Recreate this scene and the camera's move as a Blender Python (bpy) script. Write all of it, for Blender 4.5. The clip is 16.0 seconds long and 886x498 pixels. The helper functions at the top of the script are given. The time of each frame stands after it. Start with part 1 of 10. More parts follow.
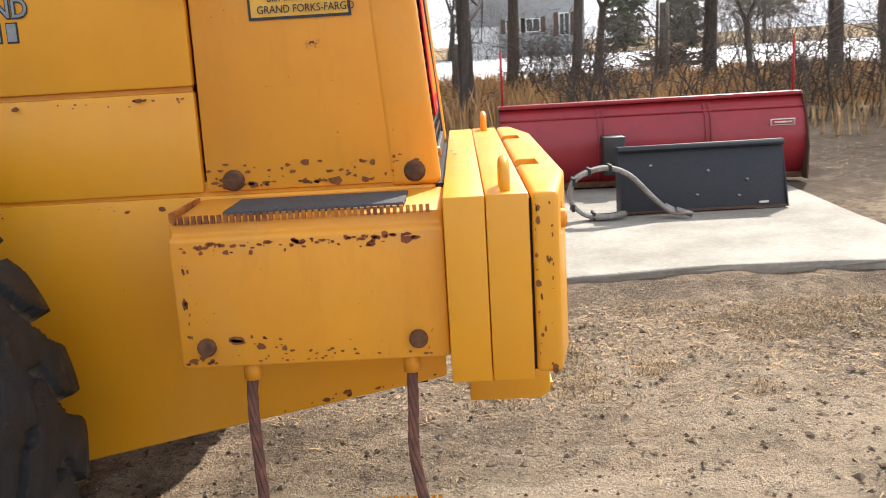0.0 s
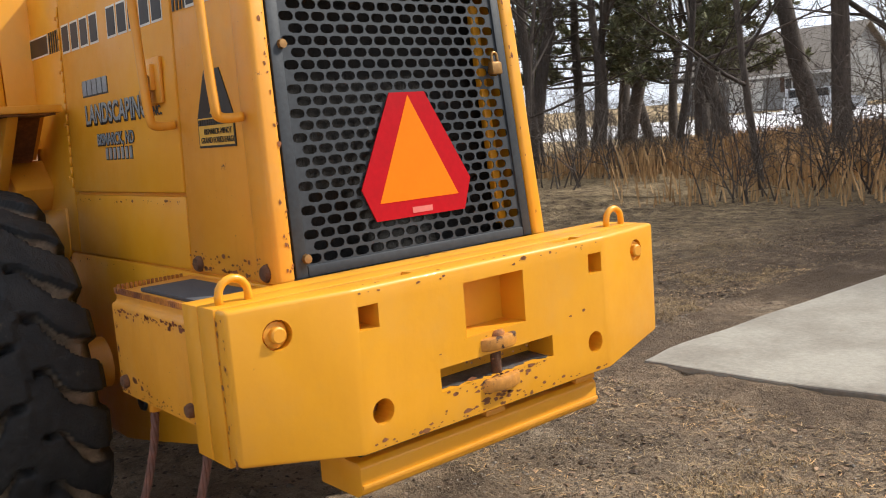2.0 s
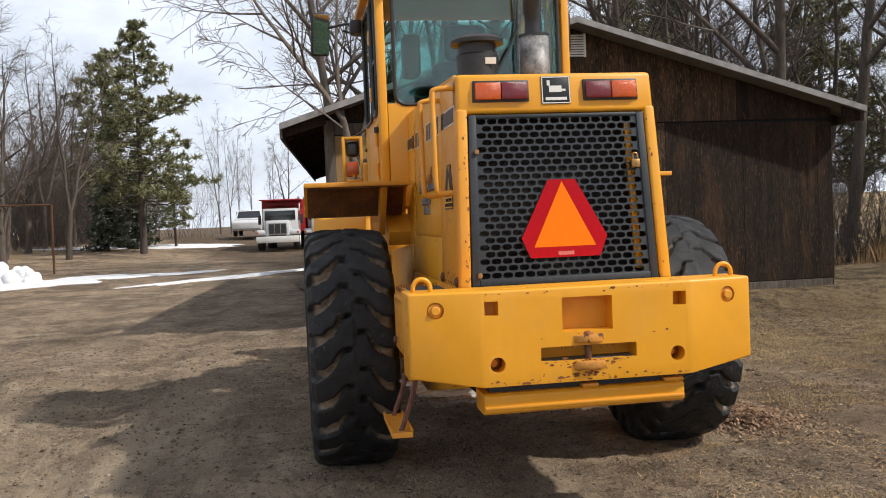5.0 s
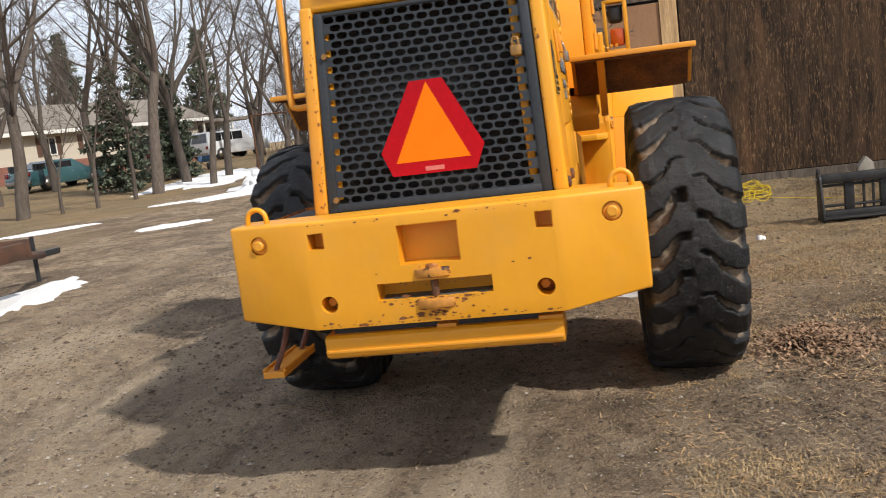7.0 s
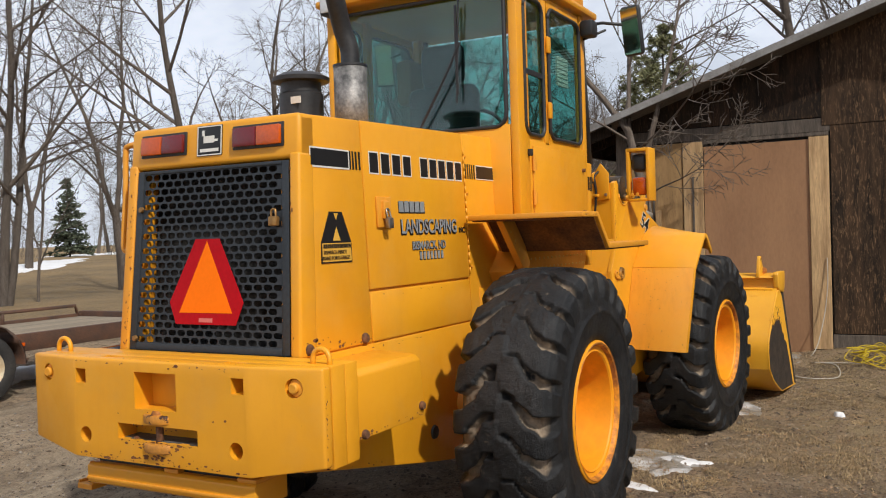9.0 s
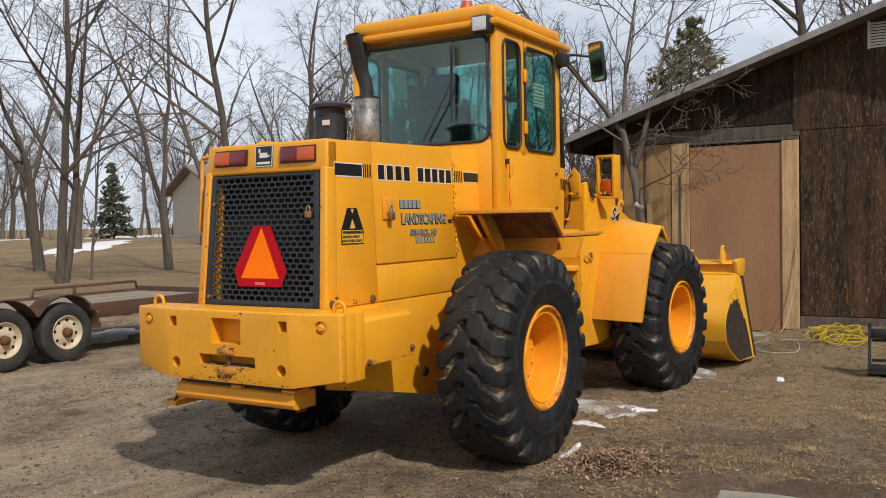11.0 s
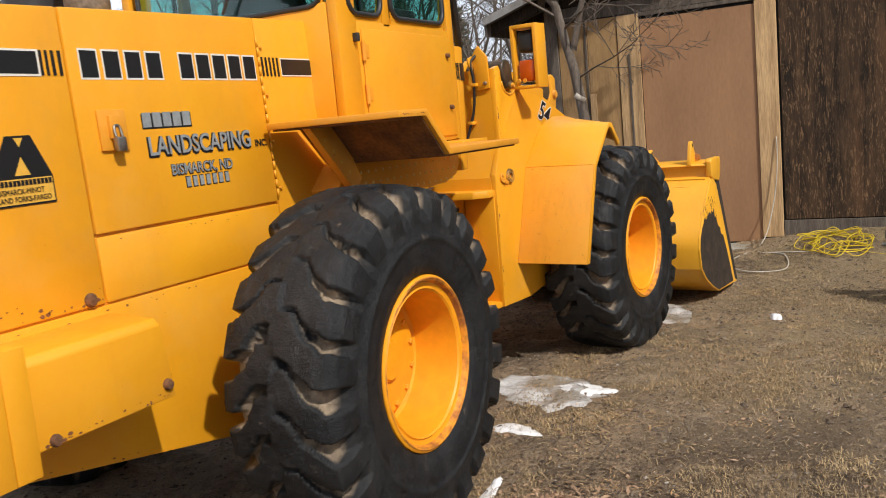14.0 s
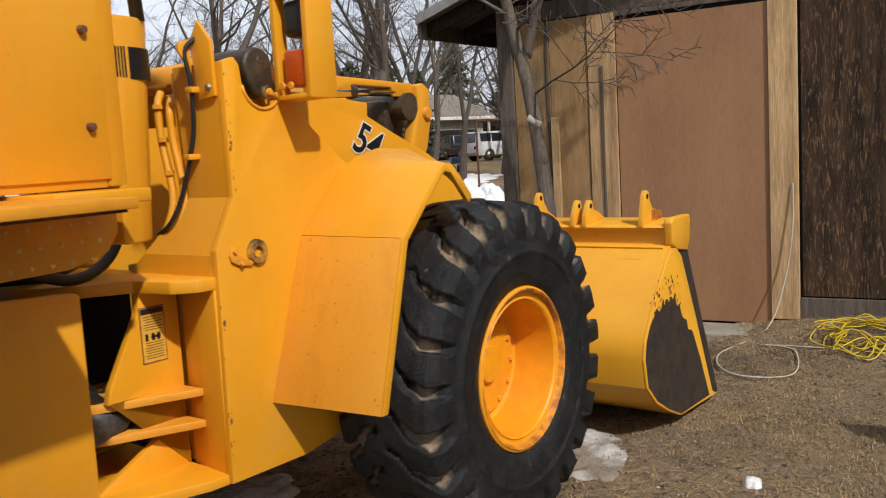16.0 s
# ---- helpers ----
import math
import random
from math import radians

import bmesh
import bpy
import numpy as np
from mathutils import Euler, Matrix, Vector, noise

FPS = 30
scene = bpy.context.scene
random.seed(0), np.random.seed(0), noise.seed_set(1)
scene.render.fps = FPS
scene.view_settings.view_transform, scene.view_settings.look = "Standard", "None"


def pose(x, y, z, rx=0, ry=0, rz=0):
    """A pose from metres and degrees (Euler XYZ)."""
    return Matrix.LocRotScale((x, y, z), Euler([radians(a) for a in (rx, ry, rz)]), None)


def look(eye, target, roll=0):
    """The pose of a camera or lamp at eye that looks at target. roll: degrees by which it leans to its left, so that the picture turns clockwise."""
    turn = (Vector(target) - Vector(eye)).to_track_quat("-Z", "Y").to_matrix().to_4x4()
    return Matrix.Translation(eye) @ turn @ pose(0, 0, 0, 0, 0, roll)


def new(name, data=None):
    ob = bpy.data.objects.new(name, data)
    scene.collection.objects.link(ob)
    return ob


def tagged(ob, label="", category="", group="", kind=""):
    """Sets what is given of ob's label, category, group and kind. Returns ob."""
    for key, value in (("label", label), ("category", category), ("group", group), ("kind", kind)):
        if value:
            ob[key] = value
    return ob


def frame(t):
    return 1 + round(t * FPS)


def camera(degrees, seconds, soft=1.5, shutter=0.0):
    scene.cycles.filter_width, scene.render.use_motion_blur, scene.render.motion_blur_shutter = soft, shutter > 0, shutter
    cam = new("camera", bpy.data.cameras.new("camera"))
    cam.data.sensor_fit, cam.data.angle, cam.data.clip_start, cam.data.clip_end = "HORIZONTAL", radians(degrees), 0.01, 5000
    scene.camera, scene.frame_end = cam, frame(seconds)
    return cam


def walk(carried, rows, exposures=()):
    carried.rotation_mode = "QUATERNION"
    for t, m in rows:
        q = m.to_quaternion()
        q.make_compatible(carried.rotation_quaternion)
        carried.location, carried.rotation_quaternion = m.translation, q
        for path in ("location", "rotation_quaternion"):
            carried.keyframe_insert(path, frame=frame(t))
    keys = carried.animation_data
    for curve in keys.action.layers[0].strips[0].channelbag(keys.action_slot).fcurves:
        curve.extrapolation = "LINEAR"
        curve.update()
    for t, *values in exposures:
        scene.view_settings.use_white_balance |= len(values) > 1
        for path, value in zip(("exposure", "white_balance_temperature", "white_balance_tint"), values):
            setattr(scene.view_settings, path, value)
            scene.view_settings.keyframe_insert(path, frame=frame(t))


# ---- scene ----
cam = camera(53.3, 16.0, soft=1.0, shutter=0.12)
PATH = [
    (0, (0.062, 0.016, 1.377), (0.006, 1.969, 0.952), -3.4),
    (0.5, (0.567, 0.045, 1.389), (0.059, 1.933, 0.967), -5.0),
    (1, (1.06, 0.236, 1.423), (0.088, 1.942, 1.043), -4.8),
    (1.5, (1.531, 0.499, 1.457), (0.217, 1.971, 1.129), -4.6),
    (2, (2.008, 0.822, 1.479), (0.493, 2.1, 1.209), -4.4),
    (2.5, (2.370, 1.083, 1.492), (0.651, 2.069, 1.220), -0.4),
    (3, (2.774, 1.021, 1.495), (0.856, 1.581, 1.411), -0.3),
    (3.5, (3.233, 0.958, 1.515), (1.267, 1.324, 1.506), -1.3),
    (3.7, (3.412, 0.993, 1.51), (1.447, 1.36, 1.497), -1.3),
    (5.8, (3.963, 1.740, 1.410), (1.975, 1.878, 1.222), -4.7),
    (6, (3.851, 1.955, 1.425), (1.86, 1.945, 1.239), -5.1),
    (6.5, (3.648, 2.503, 1.45), (1.69, 2.154, 1.242), -7.1),
    (7, (3.386, 3.099, 1.425), (1.442, 2.723, 1.14), -7.1),
    (7.5, (3.066, 3.695, 1.431), (1.129, 3.307, 1.124), -5.6),
    (8, (2.736, 4.199, 1.451), (0.814, 3.701, 1.207), -4.5),
    (8.5, (2.652, 4.667, 1.514), (0.792, 3.944, 1.392), -4.2),
    (9, (2.771, 5.103, 1.578), (1.014, 4.149, 1.546), -1.8),
    (9.2, (2.874, 5.267, 1.6), (1.146, 4.262, 1.567), -0.7),
    (11.3, (4.018, 6.129, 1.594), (2.304, 5.1, 1.529), -1.3),
    (11.5, (4.033, 6.151, 1.6), (2.329, 5.105, 1.547), -1.7),
    (12, (3.923, 6.117, 1.581), (2.255, 5.017, 1.489), -4.4),
    (12.5, (3.456, 5.895, 1.547), (1.793, 4.8, 1.36), -6.2),
    (13, (2.855, 5.677, 1.553), (1.157, 4.64, 1.351), -4.6),
    (13.5, (2.214, 5.453, 1.579), (0.493, 4.453, 1.384), -3.3),
    (14, (1.543, 5.357, 1.6), (-0.203, 4.421, 1.325), -5.3),
    (14.5, (0.878, 5.28, 1.597), (-0.865, 4.347, 1.295), -4.6),
    (15, (0.193, 5.227, 1.632), (-1.515, 4.208, 1.425), -5.1),
    (15.5, (-0.49, 5.278, 1.633), (-2.177, 4.219, 1.455), -5.1),
    (16, (-1.183, 5.341, 1.575), (-2.88, 4.306, 1.352), -3.3),
]
EXPOSURES = [(0.0, 0.92), (0.5, 0.67), (1.0, 0.47), (1.5, 0.45), (2.0, 0.3), (2.5, 0.24), (3.0, 0.02), (3.5, -0.18), (6.0, 0.09), (7.0, 0.1), (8.0, 0.1), (8.5, 0.04), (9.0, -0.23), (11.5, -0.28), (12.5, -0.23), (13.0, -0.08), (14.0, 0.02), (14.5, 0.05), (15.0, -0.01), (16.0, -0.24)]
walk(cam, [(t, look(eye, target, roll)) for t, eye, target, roll in PATH], EXPOSURES)

# ---- light ----
world = bpy.data.worlds.new("sky")
scene.world = world
world.use_nodes = True
wn, wl = world.node_tree.nodes, world.node_tree.links
wn.clear()
sky = wn.new("ShaderNodeTexSky")
sky.sky_type, sky.sun_disc = "NISHITA", False
sky.sun_elevation, sky.sun_rotation = radians(44), radians(29)
sky.air_density, sky.dust_density = 1.0, 2.5
w_co = wn.new("ShaderNodeTexCoord")
w_map = wn.new("ShaderNodeMapping")
w_map.inputs["Scale"].default_value = (1.3, 1.3, 2.6)
w_noise = wn.new("ShaderNodeTexNoise")
w_noise.inputs["Scale"].default_value, w_noise.inputs["Detail"].default_value = 1.7, 7
w_noise.inputs["Roughness"].default_value = 0.62
w_ramp = wn.new("ShaderNodeValToRGB")
w_ramp.color_ramp.elements[0].position, w_ramp.color_ramp.elements[1].position = 0.34, 0.66
w_ramp.color_ramp.elements[0].color = (0.42, 0.42, 0.42, 1)
w_mix = wn.new("ShaderNodeMix")
w_mix.data_type = "RGBA"
w_mix.inputs["B"].default_value = (11.0, 11.3, 12.0, 1)
w_bg, w_out = wn.new("ShaderNodeBackground"), wn.new("ShaderNodeOutputWorld")
w_bg.inputs["Strength"].default_value = 0.075
wl.new(w_co.outputs["Generated"], w_map.inputs["Vector"])
wl.new(w_map.outputs["Vector"], w_noise.inputs["Vector"])
wl.new(w_noise.outputs["Fac"], w_ramp.inputs["Fac"])
wl.new(w_ramp.outputs["Color"], w_mix.inputs["Factor"])
w_sep, w_high = wn.new("ShaderNodeSeparateXYZ"), wn.new("ShaderNodeValToRGB")
w_high.color_ramp.elements[0].position, w_high.color_ramp.elements[0].color = 0.12, (14.2, 15.2, 17.2, 1)
w_high.color_ramp.elements[1].position, w_high.color_ramp.elements[1].color = 0.75, (10.0, 10.6, 11.8, 1)
wl.new(w_co.outputs["Generated"], w_sep.inputs["Vector"])
wl.new(w_sep.outputs["Z"], w_high.inputs["Fac"])
wl.new(w_high.outputs["Color"], w_mix.inputs["B"])
wl.new(sky.outputs["Color"], w_mix.inputs["A"])
wl.new(w_mix.outputs["Result"], w_bg.inputs["Color"])
wl.new(w_bg.outputs["Background"], w_out.inputs["Surface"])

sun = new("sun", bpy.data.lights.new("sun", "SUN"))
sun.data.energy, sun.data.angle, sun.data.color = 4.15, radians(1.6), (1.0, 0.95, 0.87)
sun.matrix_basis = look((10, 18, 20), (0, 0, 0))


# ---- materials ----
def rgba(c):
    return (c[0], c[1], c[2], 1)


def material(name, base, rough=0.6, metal=0.0, second=None, scale=6.0, amount=0.5, grain=0.15, grain_scale=60.0,
             bump=0.1, bump_scale=40.0, stretch=(1, 1, 1), per_object=0.0, island=0.0, coords="Object", coat=0.0, spots=None,
             spot_scale=30.0, spot_at=0.66, distance=0.01):
    """A surface with a slow variation towards a second colour, a fine grain, spots with an outline of their own, and relief."""
    m = bpy.data.materials.new(name)
    m.use_nodes = True
    n, l = m.node_tree.nodes, m.node_tree.links
    b = n["Principled BSDF"]
    b.inputs["Roughness"].default_value, b.inputs["Metallic"].default_value = rough, metal
    b.inputs["Coat Weight"].default_value = coat
    co = n.new("ShaderNodeTexCoord")
    mp = n.new("ShaderNodeMapping")
    mp.inputs["Scale"].default_value = stretch
    l.new(co.outputs[coords], mp.inputs["Vector"])

    def noise_of(sc, detail=5, ro=0.6):
        t = n.new("ShaderNodeTexNoise")
        t.inputs["Scale"].default_value, t.inputs["Detail"].default_value, t.inputs["Roughness"].default_value = sc, detail, ro
        l.new(mp.outputs["Vector"], t.inputs["Vector"])
        return t.outputs["Fac"]

    def ramp(fac, a, z):
        r = n.new("ShaderNodeMapRange")
        r.inputs["From Min"].default_value, r.inputs["From Max"].default_value = a, z
        l.new(fac, r.inputs["Value"])
        return r.outputs["Result"]

    def mixed(fac, a, c, blend="MIX"):
        x = n.new("ShaderNodeMix")
        x.data_type, x.blend_type = "RGBA", blend
        if isinstance(fac, float):
            x.inputs["Factor"].default_value = fac
        else:
            l.new(fac, x.inputs["Factor"])
        for key, v in (("A", a), ("B", c)):
            if isinstance(v, tuple):
                x.inputs[key].default_value = rgba(v)
            else:
                l.new(v, x.inputs[key])
        return x.outputs["Result"]

    second = second or tuple(v * 0.7 for v in base[:3])
    big = noise_of(scale)
    far = ramp(big, 0.5 - 0.28 / max(amount, 0.05) * 0.5, 0.5 + 0.28 / max(amount, 0.05) * 0.5)
    col = mixed(far, tuple(base[:3]), tuple(second[:3]))
    fine = noise_of(grain_scale, 3)
    lum = n.new("ShaderNodeMapRange")
    lum.inputs["From Min"].default_value, lum.inputs["From Max"].default_value = 0.3, 0.7
    lum.inputs["To Min"].default_value, lum.inputs["To Max"].default_value = 1 - grain, 1 + grain
    l.new(fine, lum.inputs["Value"])
    col = mixed(1.0, col, lum.outputs["Result"], "MULTIPLY")
    if spots:
        col = mixed(ramp(noise_of(spot_scale, 6, 0.7), spot_at, spot_at + 0.04), col, tuple(spots))
    for on, node, sock in ((per_object, "ShaderNodeObjectInfo", "Random"), (island, "ShaderNodeNewGeometry", "Random Per Island")):
        if on:
            o = n.new(node)
            r = n.new("ShaderNodeMapRange")
            r.inputs["To Min"].default_value, r.inputs["To Max"].default_value = 1 - on, 1 + on
            l.new(o.outputs[sock], r.inputs["Value"])
            col = mixed(1.0, col, r.outputs["Result"], "MULTIPLY")
    l.new(col, b.inputs["Base Color"])
    rr = n.new("ShaderNodeMapRange")
    rr.inputs["To Min"].default_value, rr.inputs["To Max"].default_value = max(rough - 0.12, 0.03), min(rough + 0.12, 1)
    l.new(big, rr.inputs["Value"])
    l.new(rr.outputs["Result"], b.inputs["Roughness"])
    if bump:
        bp = n.new("ShaderNodeBump")
        bp.inputs["Strength"].default_value, bp.inputs["Distance"].default_value = bump, distance
        l.new(noise_of(bump_scale, 6, 0.65), bp.inputs["Height"])
        l.new(bp.outputs["Normal"], b.inputs["Normal"])
    return m


def plain_glass(name, tint, rough=0.02, alpha=0.25):
    """A thin pane: clear with a tint, and a mirror gloss on it."""
    m = bpy.data.materials.new(name)
    m.use_nodes = True
    n, l = m.node_tree.nodes, m.node_tree.links
    n.clear()
    out, tr, gl, mx = (n.new(k) for k in ("ShaderNodeOutputMaterial", "ShaderNodeBsdfTransparent", "ShaderNodeBsdfGlossy", "ShaderNodeMixShader"))
    lw, pw, sc = n.new("ShaderNodeLayerWeight"), n.new("ShaderNodeMath"), n.new("ShaderNodeMath")
    lw.inputs["Blend"].default_value = 0.5
    pw.operation, sc.operation = "POWER", "MULTIPLY_ADD"
    pw.inputs[1].default_value = 3.5
    sc.inputs[1].default_value, sc.inputs[2].default_value = 0.7, 0.07
    tr.inputs["Color"].default_value = rgba(tint)
    gl.inputs["Roughness"].default_value = rough
    l.new(lw.outputs["Facing"], pw.inputs[0])
    l.new(pw.outputs["Value"], sc.inputs[0])
    l.new(sc.outputs["Value"], mx.inputs["Fac"])
    l.new(tr.outputs["BSDF"], mx.inputs[1])
    l.new(gl.outputs["BSDF"], mx.inputs[2])
    l.new(mx.outputs["Shader"], out.inputs["Surface"])
    return m


YEL, YEL2, RUST = (0.79, 0.352, 0.013), (0.71, 0.300, 0.011), (0.10, 0.035, 0.012)


def worn_paint(name, base, second, rough, chip_at, fine_at, streak, dust):
    """Enamel on steel: slow fading, run-off streaks, dust, brown chips with a rusty halo at two sizes."""
    m = bpy.data.materials.new(name)
    m.use_nodes = True
    n, l = m.node_tree.nodes, m.node_tree.links
    b = n["Principled BSDF"]
    b.inputs["Coat Weight"].default_value = 0.1
    co = n.new("ShaderNodeTexCoord")

    def nz(sc, detail, ro, stretch=(1, 1, 1)):
        mp, tx = n.new("ShaderNodeMapping"), n.new("ShaderNodeTexNoise")
        mp.inputs["Scale"].default_value = stretch
        l.new(co.outputs["Object"], mp.inputs["Vector"])
        tx.inputs["Scale"].default_value, tx.inputs["Detail"].default_value, tx.inputs["Roughness"].default_value = sc, detail, ro
        l.new(mp.outputs["Vector"], tx.inputs["Vector"])
        return tx.outputs["Fac"]

    def rng(v, a, z, lo=0.0, hi=1.0):
        r = n.new("ShaderNodeMapRange")
        for k, q in zip(("From Min", "From Max", "To Min", "To Max"), (a, z, lo, hi)):
            r.inputs[k].default_value = q
        l.new(v, r.inputs["Value"])
        return r.outputs["Result"]

    def mix(f, a, c, blend="MIX"):
        x = n.new("ShaderNodeMix")
        x.data_type, x.blend_type = "RGBA", blend
        l.new(f, x.inputs["Factor"])
        for key, v in (("A", a), ("B", c)):
            if isinstance(v, tuple):
                x.inputs[key].default_value = rgba(v)
            else:
                l.new(v, x.inputs[key])
        return x.outputs["Result"]
    c = mix(rng(nz(1.4, 6, 0.6), 0.34, 0.66), base, second)
    c = mix(rng(nz(5, 7, 0.75, (2.2, 2.2, 0.6)), 0.50, 0.72, 0, streak), c, (second[0] * 0.62, second[1] * 0.55, 0.012))
    c = mix(rng(nz(3.2, 7, 0.72), 0.50, 0.75, 0, dust), c, (0.50, 0.36, 0.17))
    chip, fine = nz(15, 7, 0.74), nz(75, 4, 0.65)
    c = mix(rng(chip, chip_at - 0.03, chip_at + 0.01, 0, 0.75), c, (0.36, 0.12, 0.02))
    c = mix(rng(chip, chip_at, chip_at + 0.015), c, (0.055, 0.022, 0.012))
    c = mix(rng(fine, fine_at, fine_at + 0.02, 0, 0.9), c, (0.10, 0.035, 0.014))
    l.new(c, b.inputs["Base Color"])
    l.new(rng(nz(5, 5, 0.65), 0.3, 0.7, rough - 0.12, rough + 0.16), b.inputs["Roughness"])
    bp = n.new("ShaderNodeBump")
    bp.inputs["Strength"].default_value, bp.inputs["Distance"].default_value = 0.07, 0.01
    l.new(nz(26, 5, 0.6), bp.inputs["Height"])
    l.new(bp.outputs["Normal"], b.inputs["Normal"])
    return m


paint = worn_paint("yellow_paint", YEL, YEL2, 0.44, 0.735, 0.745, 0.10, 0.14)
paint_worn = worn_paint("worn_yellow_paint", (0.78, 0.335, 0.02), (0.66, 0.26, 0.018), 0.5, 0.695, 0.71, 0.22, 0.25)
paint_faded = worn_paint("faded_yellow_paint", (0.74, 0.290, 0.020), (0.79, 0.350, 0.024), 0.55, 0.74, 0.665, 0.35, 0.14)
paint_rim = material("rim_yellow_paint", (0.86, 0.36, 0.008), 0.45, second=(0.76, 0.28, 0.01), scale=3, amount=0.6, grain=0.07,
                     grain_scale=20, bump=0.06, bump_scale=40, spots=(0.30, 0.09, 0.02), spot_scale=30, spot_at=0.7)
rust_paint = material("rusty_edge", (0.55, 0.20, 0.02), 0.7, second=(0.16, 0.05, 0.02), scale=14, amount=1.0, grain=0.3, bump=0.3,
                      bump_scale=50)
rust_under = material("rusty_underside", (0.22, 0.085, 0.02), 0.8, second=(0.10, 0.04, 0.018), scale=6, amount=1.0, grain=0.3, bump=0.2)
rust_steel = material("rusty_steel", (0.17, 0.070, 0.026), 0.85, second=(0.075, 0.036, 0.020), scale=18, amount=0.9, grain=0.3, bump=0.4,
                      bump_scale=60)
wire_rope = material("rusty_wire_rope", (0.22, 0.09, 0.06), 0.8, second=(0.10, 0.05, 0.04), scale=30, amount=0.9, grain=0.4, bump=0.5,
                     bump_scale=90)


def tyre_material():
    """Black rubber, greyed where it scuffs, with dried tan mud caught between the lugs and in runs over the shoulder."""
    m = bpy.data.materials.new("tyre_rubber")
    m.use_nodes = True
    n, l = m.node_tree.nodes, m.node_tree.links
    b = n["Principled BSDF"]
    b.inputs["Specular IOR Level"].default_value = 0.42
    co, sep = n.new("ShaderNodeTexCoord"), n.new("ShaderNodeSeparateXYZ")
    l.new(co.outputs["Object"], sep.inputs["Vector"])

    def nz(sc, detail, ro):
        tx = n.new("ShaderNodeTexNoise")
        tx.inputs["Scale"].default_value, tx.inputs["Detail"].default_value, tx.inputs["Roughness"].default_value = sc, detail, ro
        l.new(co.outputs["Object"], tx.inputs["Vector"])
        return tx.outputs["Fac"]

    def rng(v, a, z, lo=0.0, hi=1.0):
        r = n.new("ShaderNodeMapRange")
        for k, q in zip(("From Min", "From Max", "To Min", "To Max"), (a, z, lo, hi)):
            r.inputs[k].default_value = q
        l.new(v, r.inputs["Value"])
        return r.outputs["Result"]

    def op(kind, *vs):
        x = n.new("ShaderNodeMath")
        x.operation = kind
        for k, v in enumerate(vs):
            if isinstance(v, (int, float)):
                x.inputs[k].default_value = v
            else:
                l.new(v, x.inputs[k])
        return x.outputs["Value"]

    def mix(f, a, c):
        x = n.new("ShaderNodeMix")
        x.data_type = "RGBA"
        l.new(f, x.inputs["Factor"])
        for key, v in (("A", a), ("B", c)):
            if isinstance(v, tuple):
                x.inputs[key].default_value = rgba(v)
            else:
                l.new(v, x.inputs[key])
        return x.outputs["Result"]
    r = op("SQRT", op("ADD", op("POWER", sep.outputs["X"], 2), op("POWER", sep.outputs["Z"], 2)))
    yy = op("POWER", sep.outputs["Y"], 2)
    depth = op("SUBTRACT", op("SUBTRACT", 0.712, op("MULTIPLY", yy, 0.62)), r)
    groove = op("MULTIPLY", op("MULTIPLY", rng(depth, 0.014, 0.030), rng(yy, 0.046, 0.036)), rng(yy, 0.002, 0.012))
    c = mix(rng(nz(7, 6, 0.7), 0.42, 0.66), (0.0045, 0.0052, 0.0066), (0.016, 0.0162, 0.0172))
    c = mix(rng(nz(22, 7, 0.80), 0.58, 0.72, 0, 0.45), c, (0.075, 0.070, 0.064))
    mud = mix(rng(nz(20, 6, 0.7), 0.35, 0.65), (0.36, 0.275, 0.19), (0.15, 0.112, 0.078))
    c = mix(op("MULTIPLY", groove, rng(nz(5.0, 8, 0.74), 0.37, 0.47, 0, 0.97)), c, mud)
    c = mix(rng(nz(4.3, 9, 0.80), 0.60, 0.68, 0, 0.55), c, mud)
    c = mix(rng(nz(48, 5, 0.8), 0.62, 0.72, 0, 0.3), c, (0.15, 0.135, 0.115))
    l.new(c, b.inputs["Base Color"])
    l.new(rng(nz(9, 4, 0.6), 0.3, 0.7, 0.36, 0.74), b.inputs["Roughness"])
    bp = n.new("ShaderNodeBump")
    bp.inputs["Strength"].default_value, bp.inputs["Distance"].default_value = 0.75, 0.018
    l.new(nz(20, 8, 0.74), bp.inputs["Height"])
    l.new(bp.outputs["Normal"], b.inputs["Normal"])
    return m


rubber = tyre_material()
tyre_plain = material("small_tyre_rubber", (0.016, 0.016, 0.017), 0.7, second=(0.040, 0.037, 0.034), scale=6, amount=0.9, grain=0.25, bump=0.3, bump_scale=30)
rim_rust = material("rusty_rim_edge", (0.72, 0.27, 0.015), 0.6, second=(0.30, 0.10, 0.02), scale=16, amount=1.3, grain=0.2, grain_scale=60, bump=0.2)
hitch_paint = material("scuffed_hitch_paint", (0.66, 0.27, 0.03), 0.55, second=(0.40, 0.17, 0.03), scale=7, amount=0.9, grain=0.15, bump=0.15,
                       spots=(0.045, 0.02, 0.013), spot_scale=9, spot_at=0.56)
scraped = material("scraped_brown_steel", (0.042, 0.027, 0.018), 0.75, second=(0.022, 0.016, 0.012), scale=9, amount=1.2, grain=0.3, bump=0.3, spots=(0.16, 0.10, 0.05), spot_scale=25, spot_at=0.68)
chip_red = material("red_brown_chips", (0.30, 0.085, 0.030), 0.85, second=(0.16, 0.05, 0.02), scale=30, amount=1.0, grain=0.3, bump=0.2)
bucket_paint = worn_paint("bucket_yellow_paint", (0.80, 0.40, 0.026), (0.72, 0.33, 0.022), 0.42, 0.715, 0.735, 0.16, 0.10)
grease_black = material("greasy_black_steel", (0.020, 0.016, 0.013), 0.42, second=(0.075, 0.050, 0.028), scale=9, amount=1.0, grain=0.3, bump=0.4, bump_scale=40)
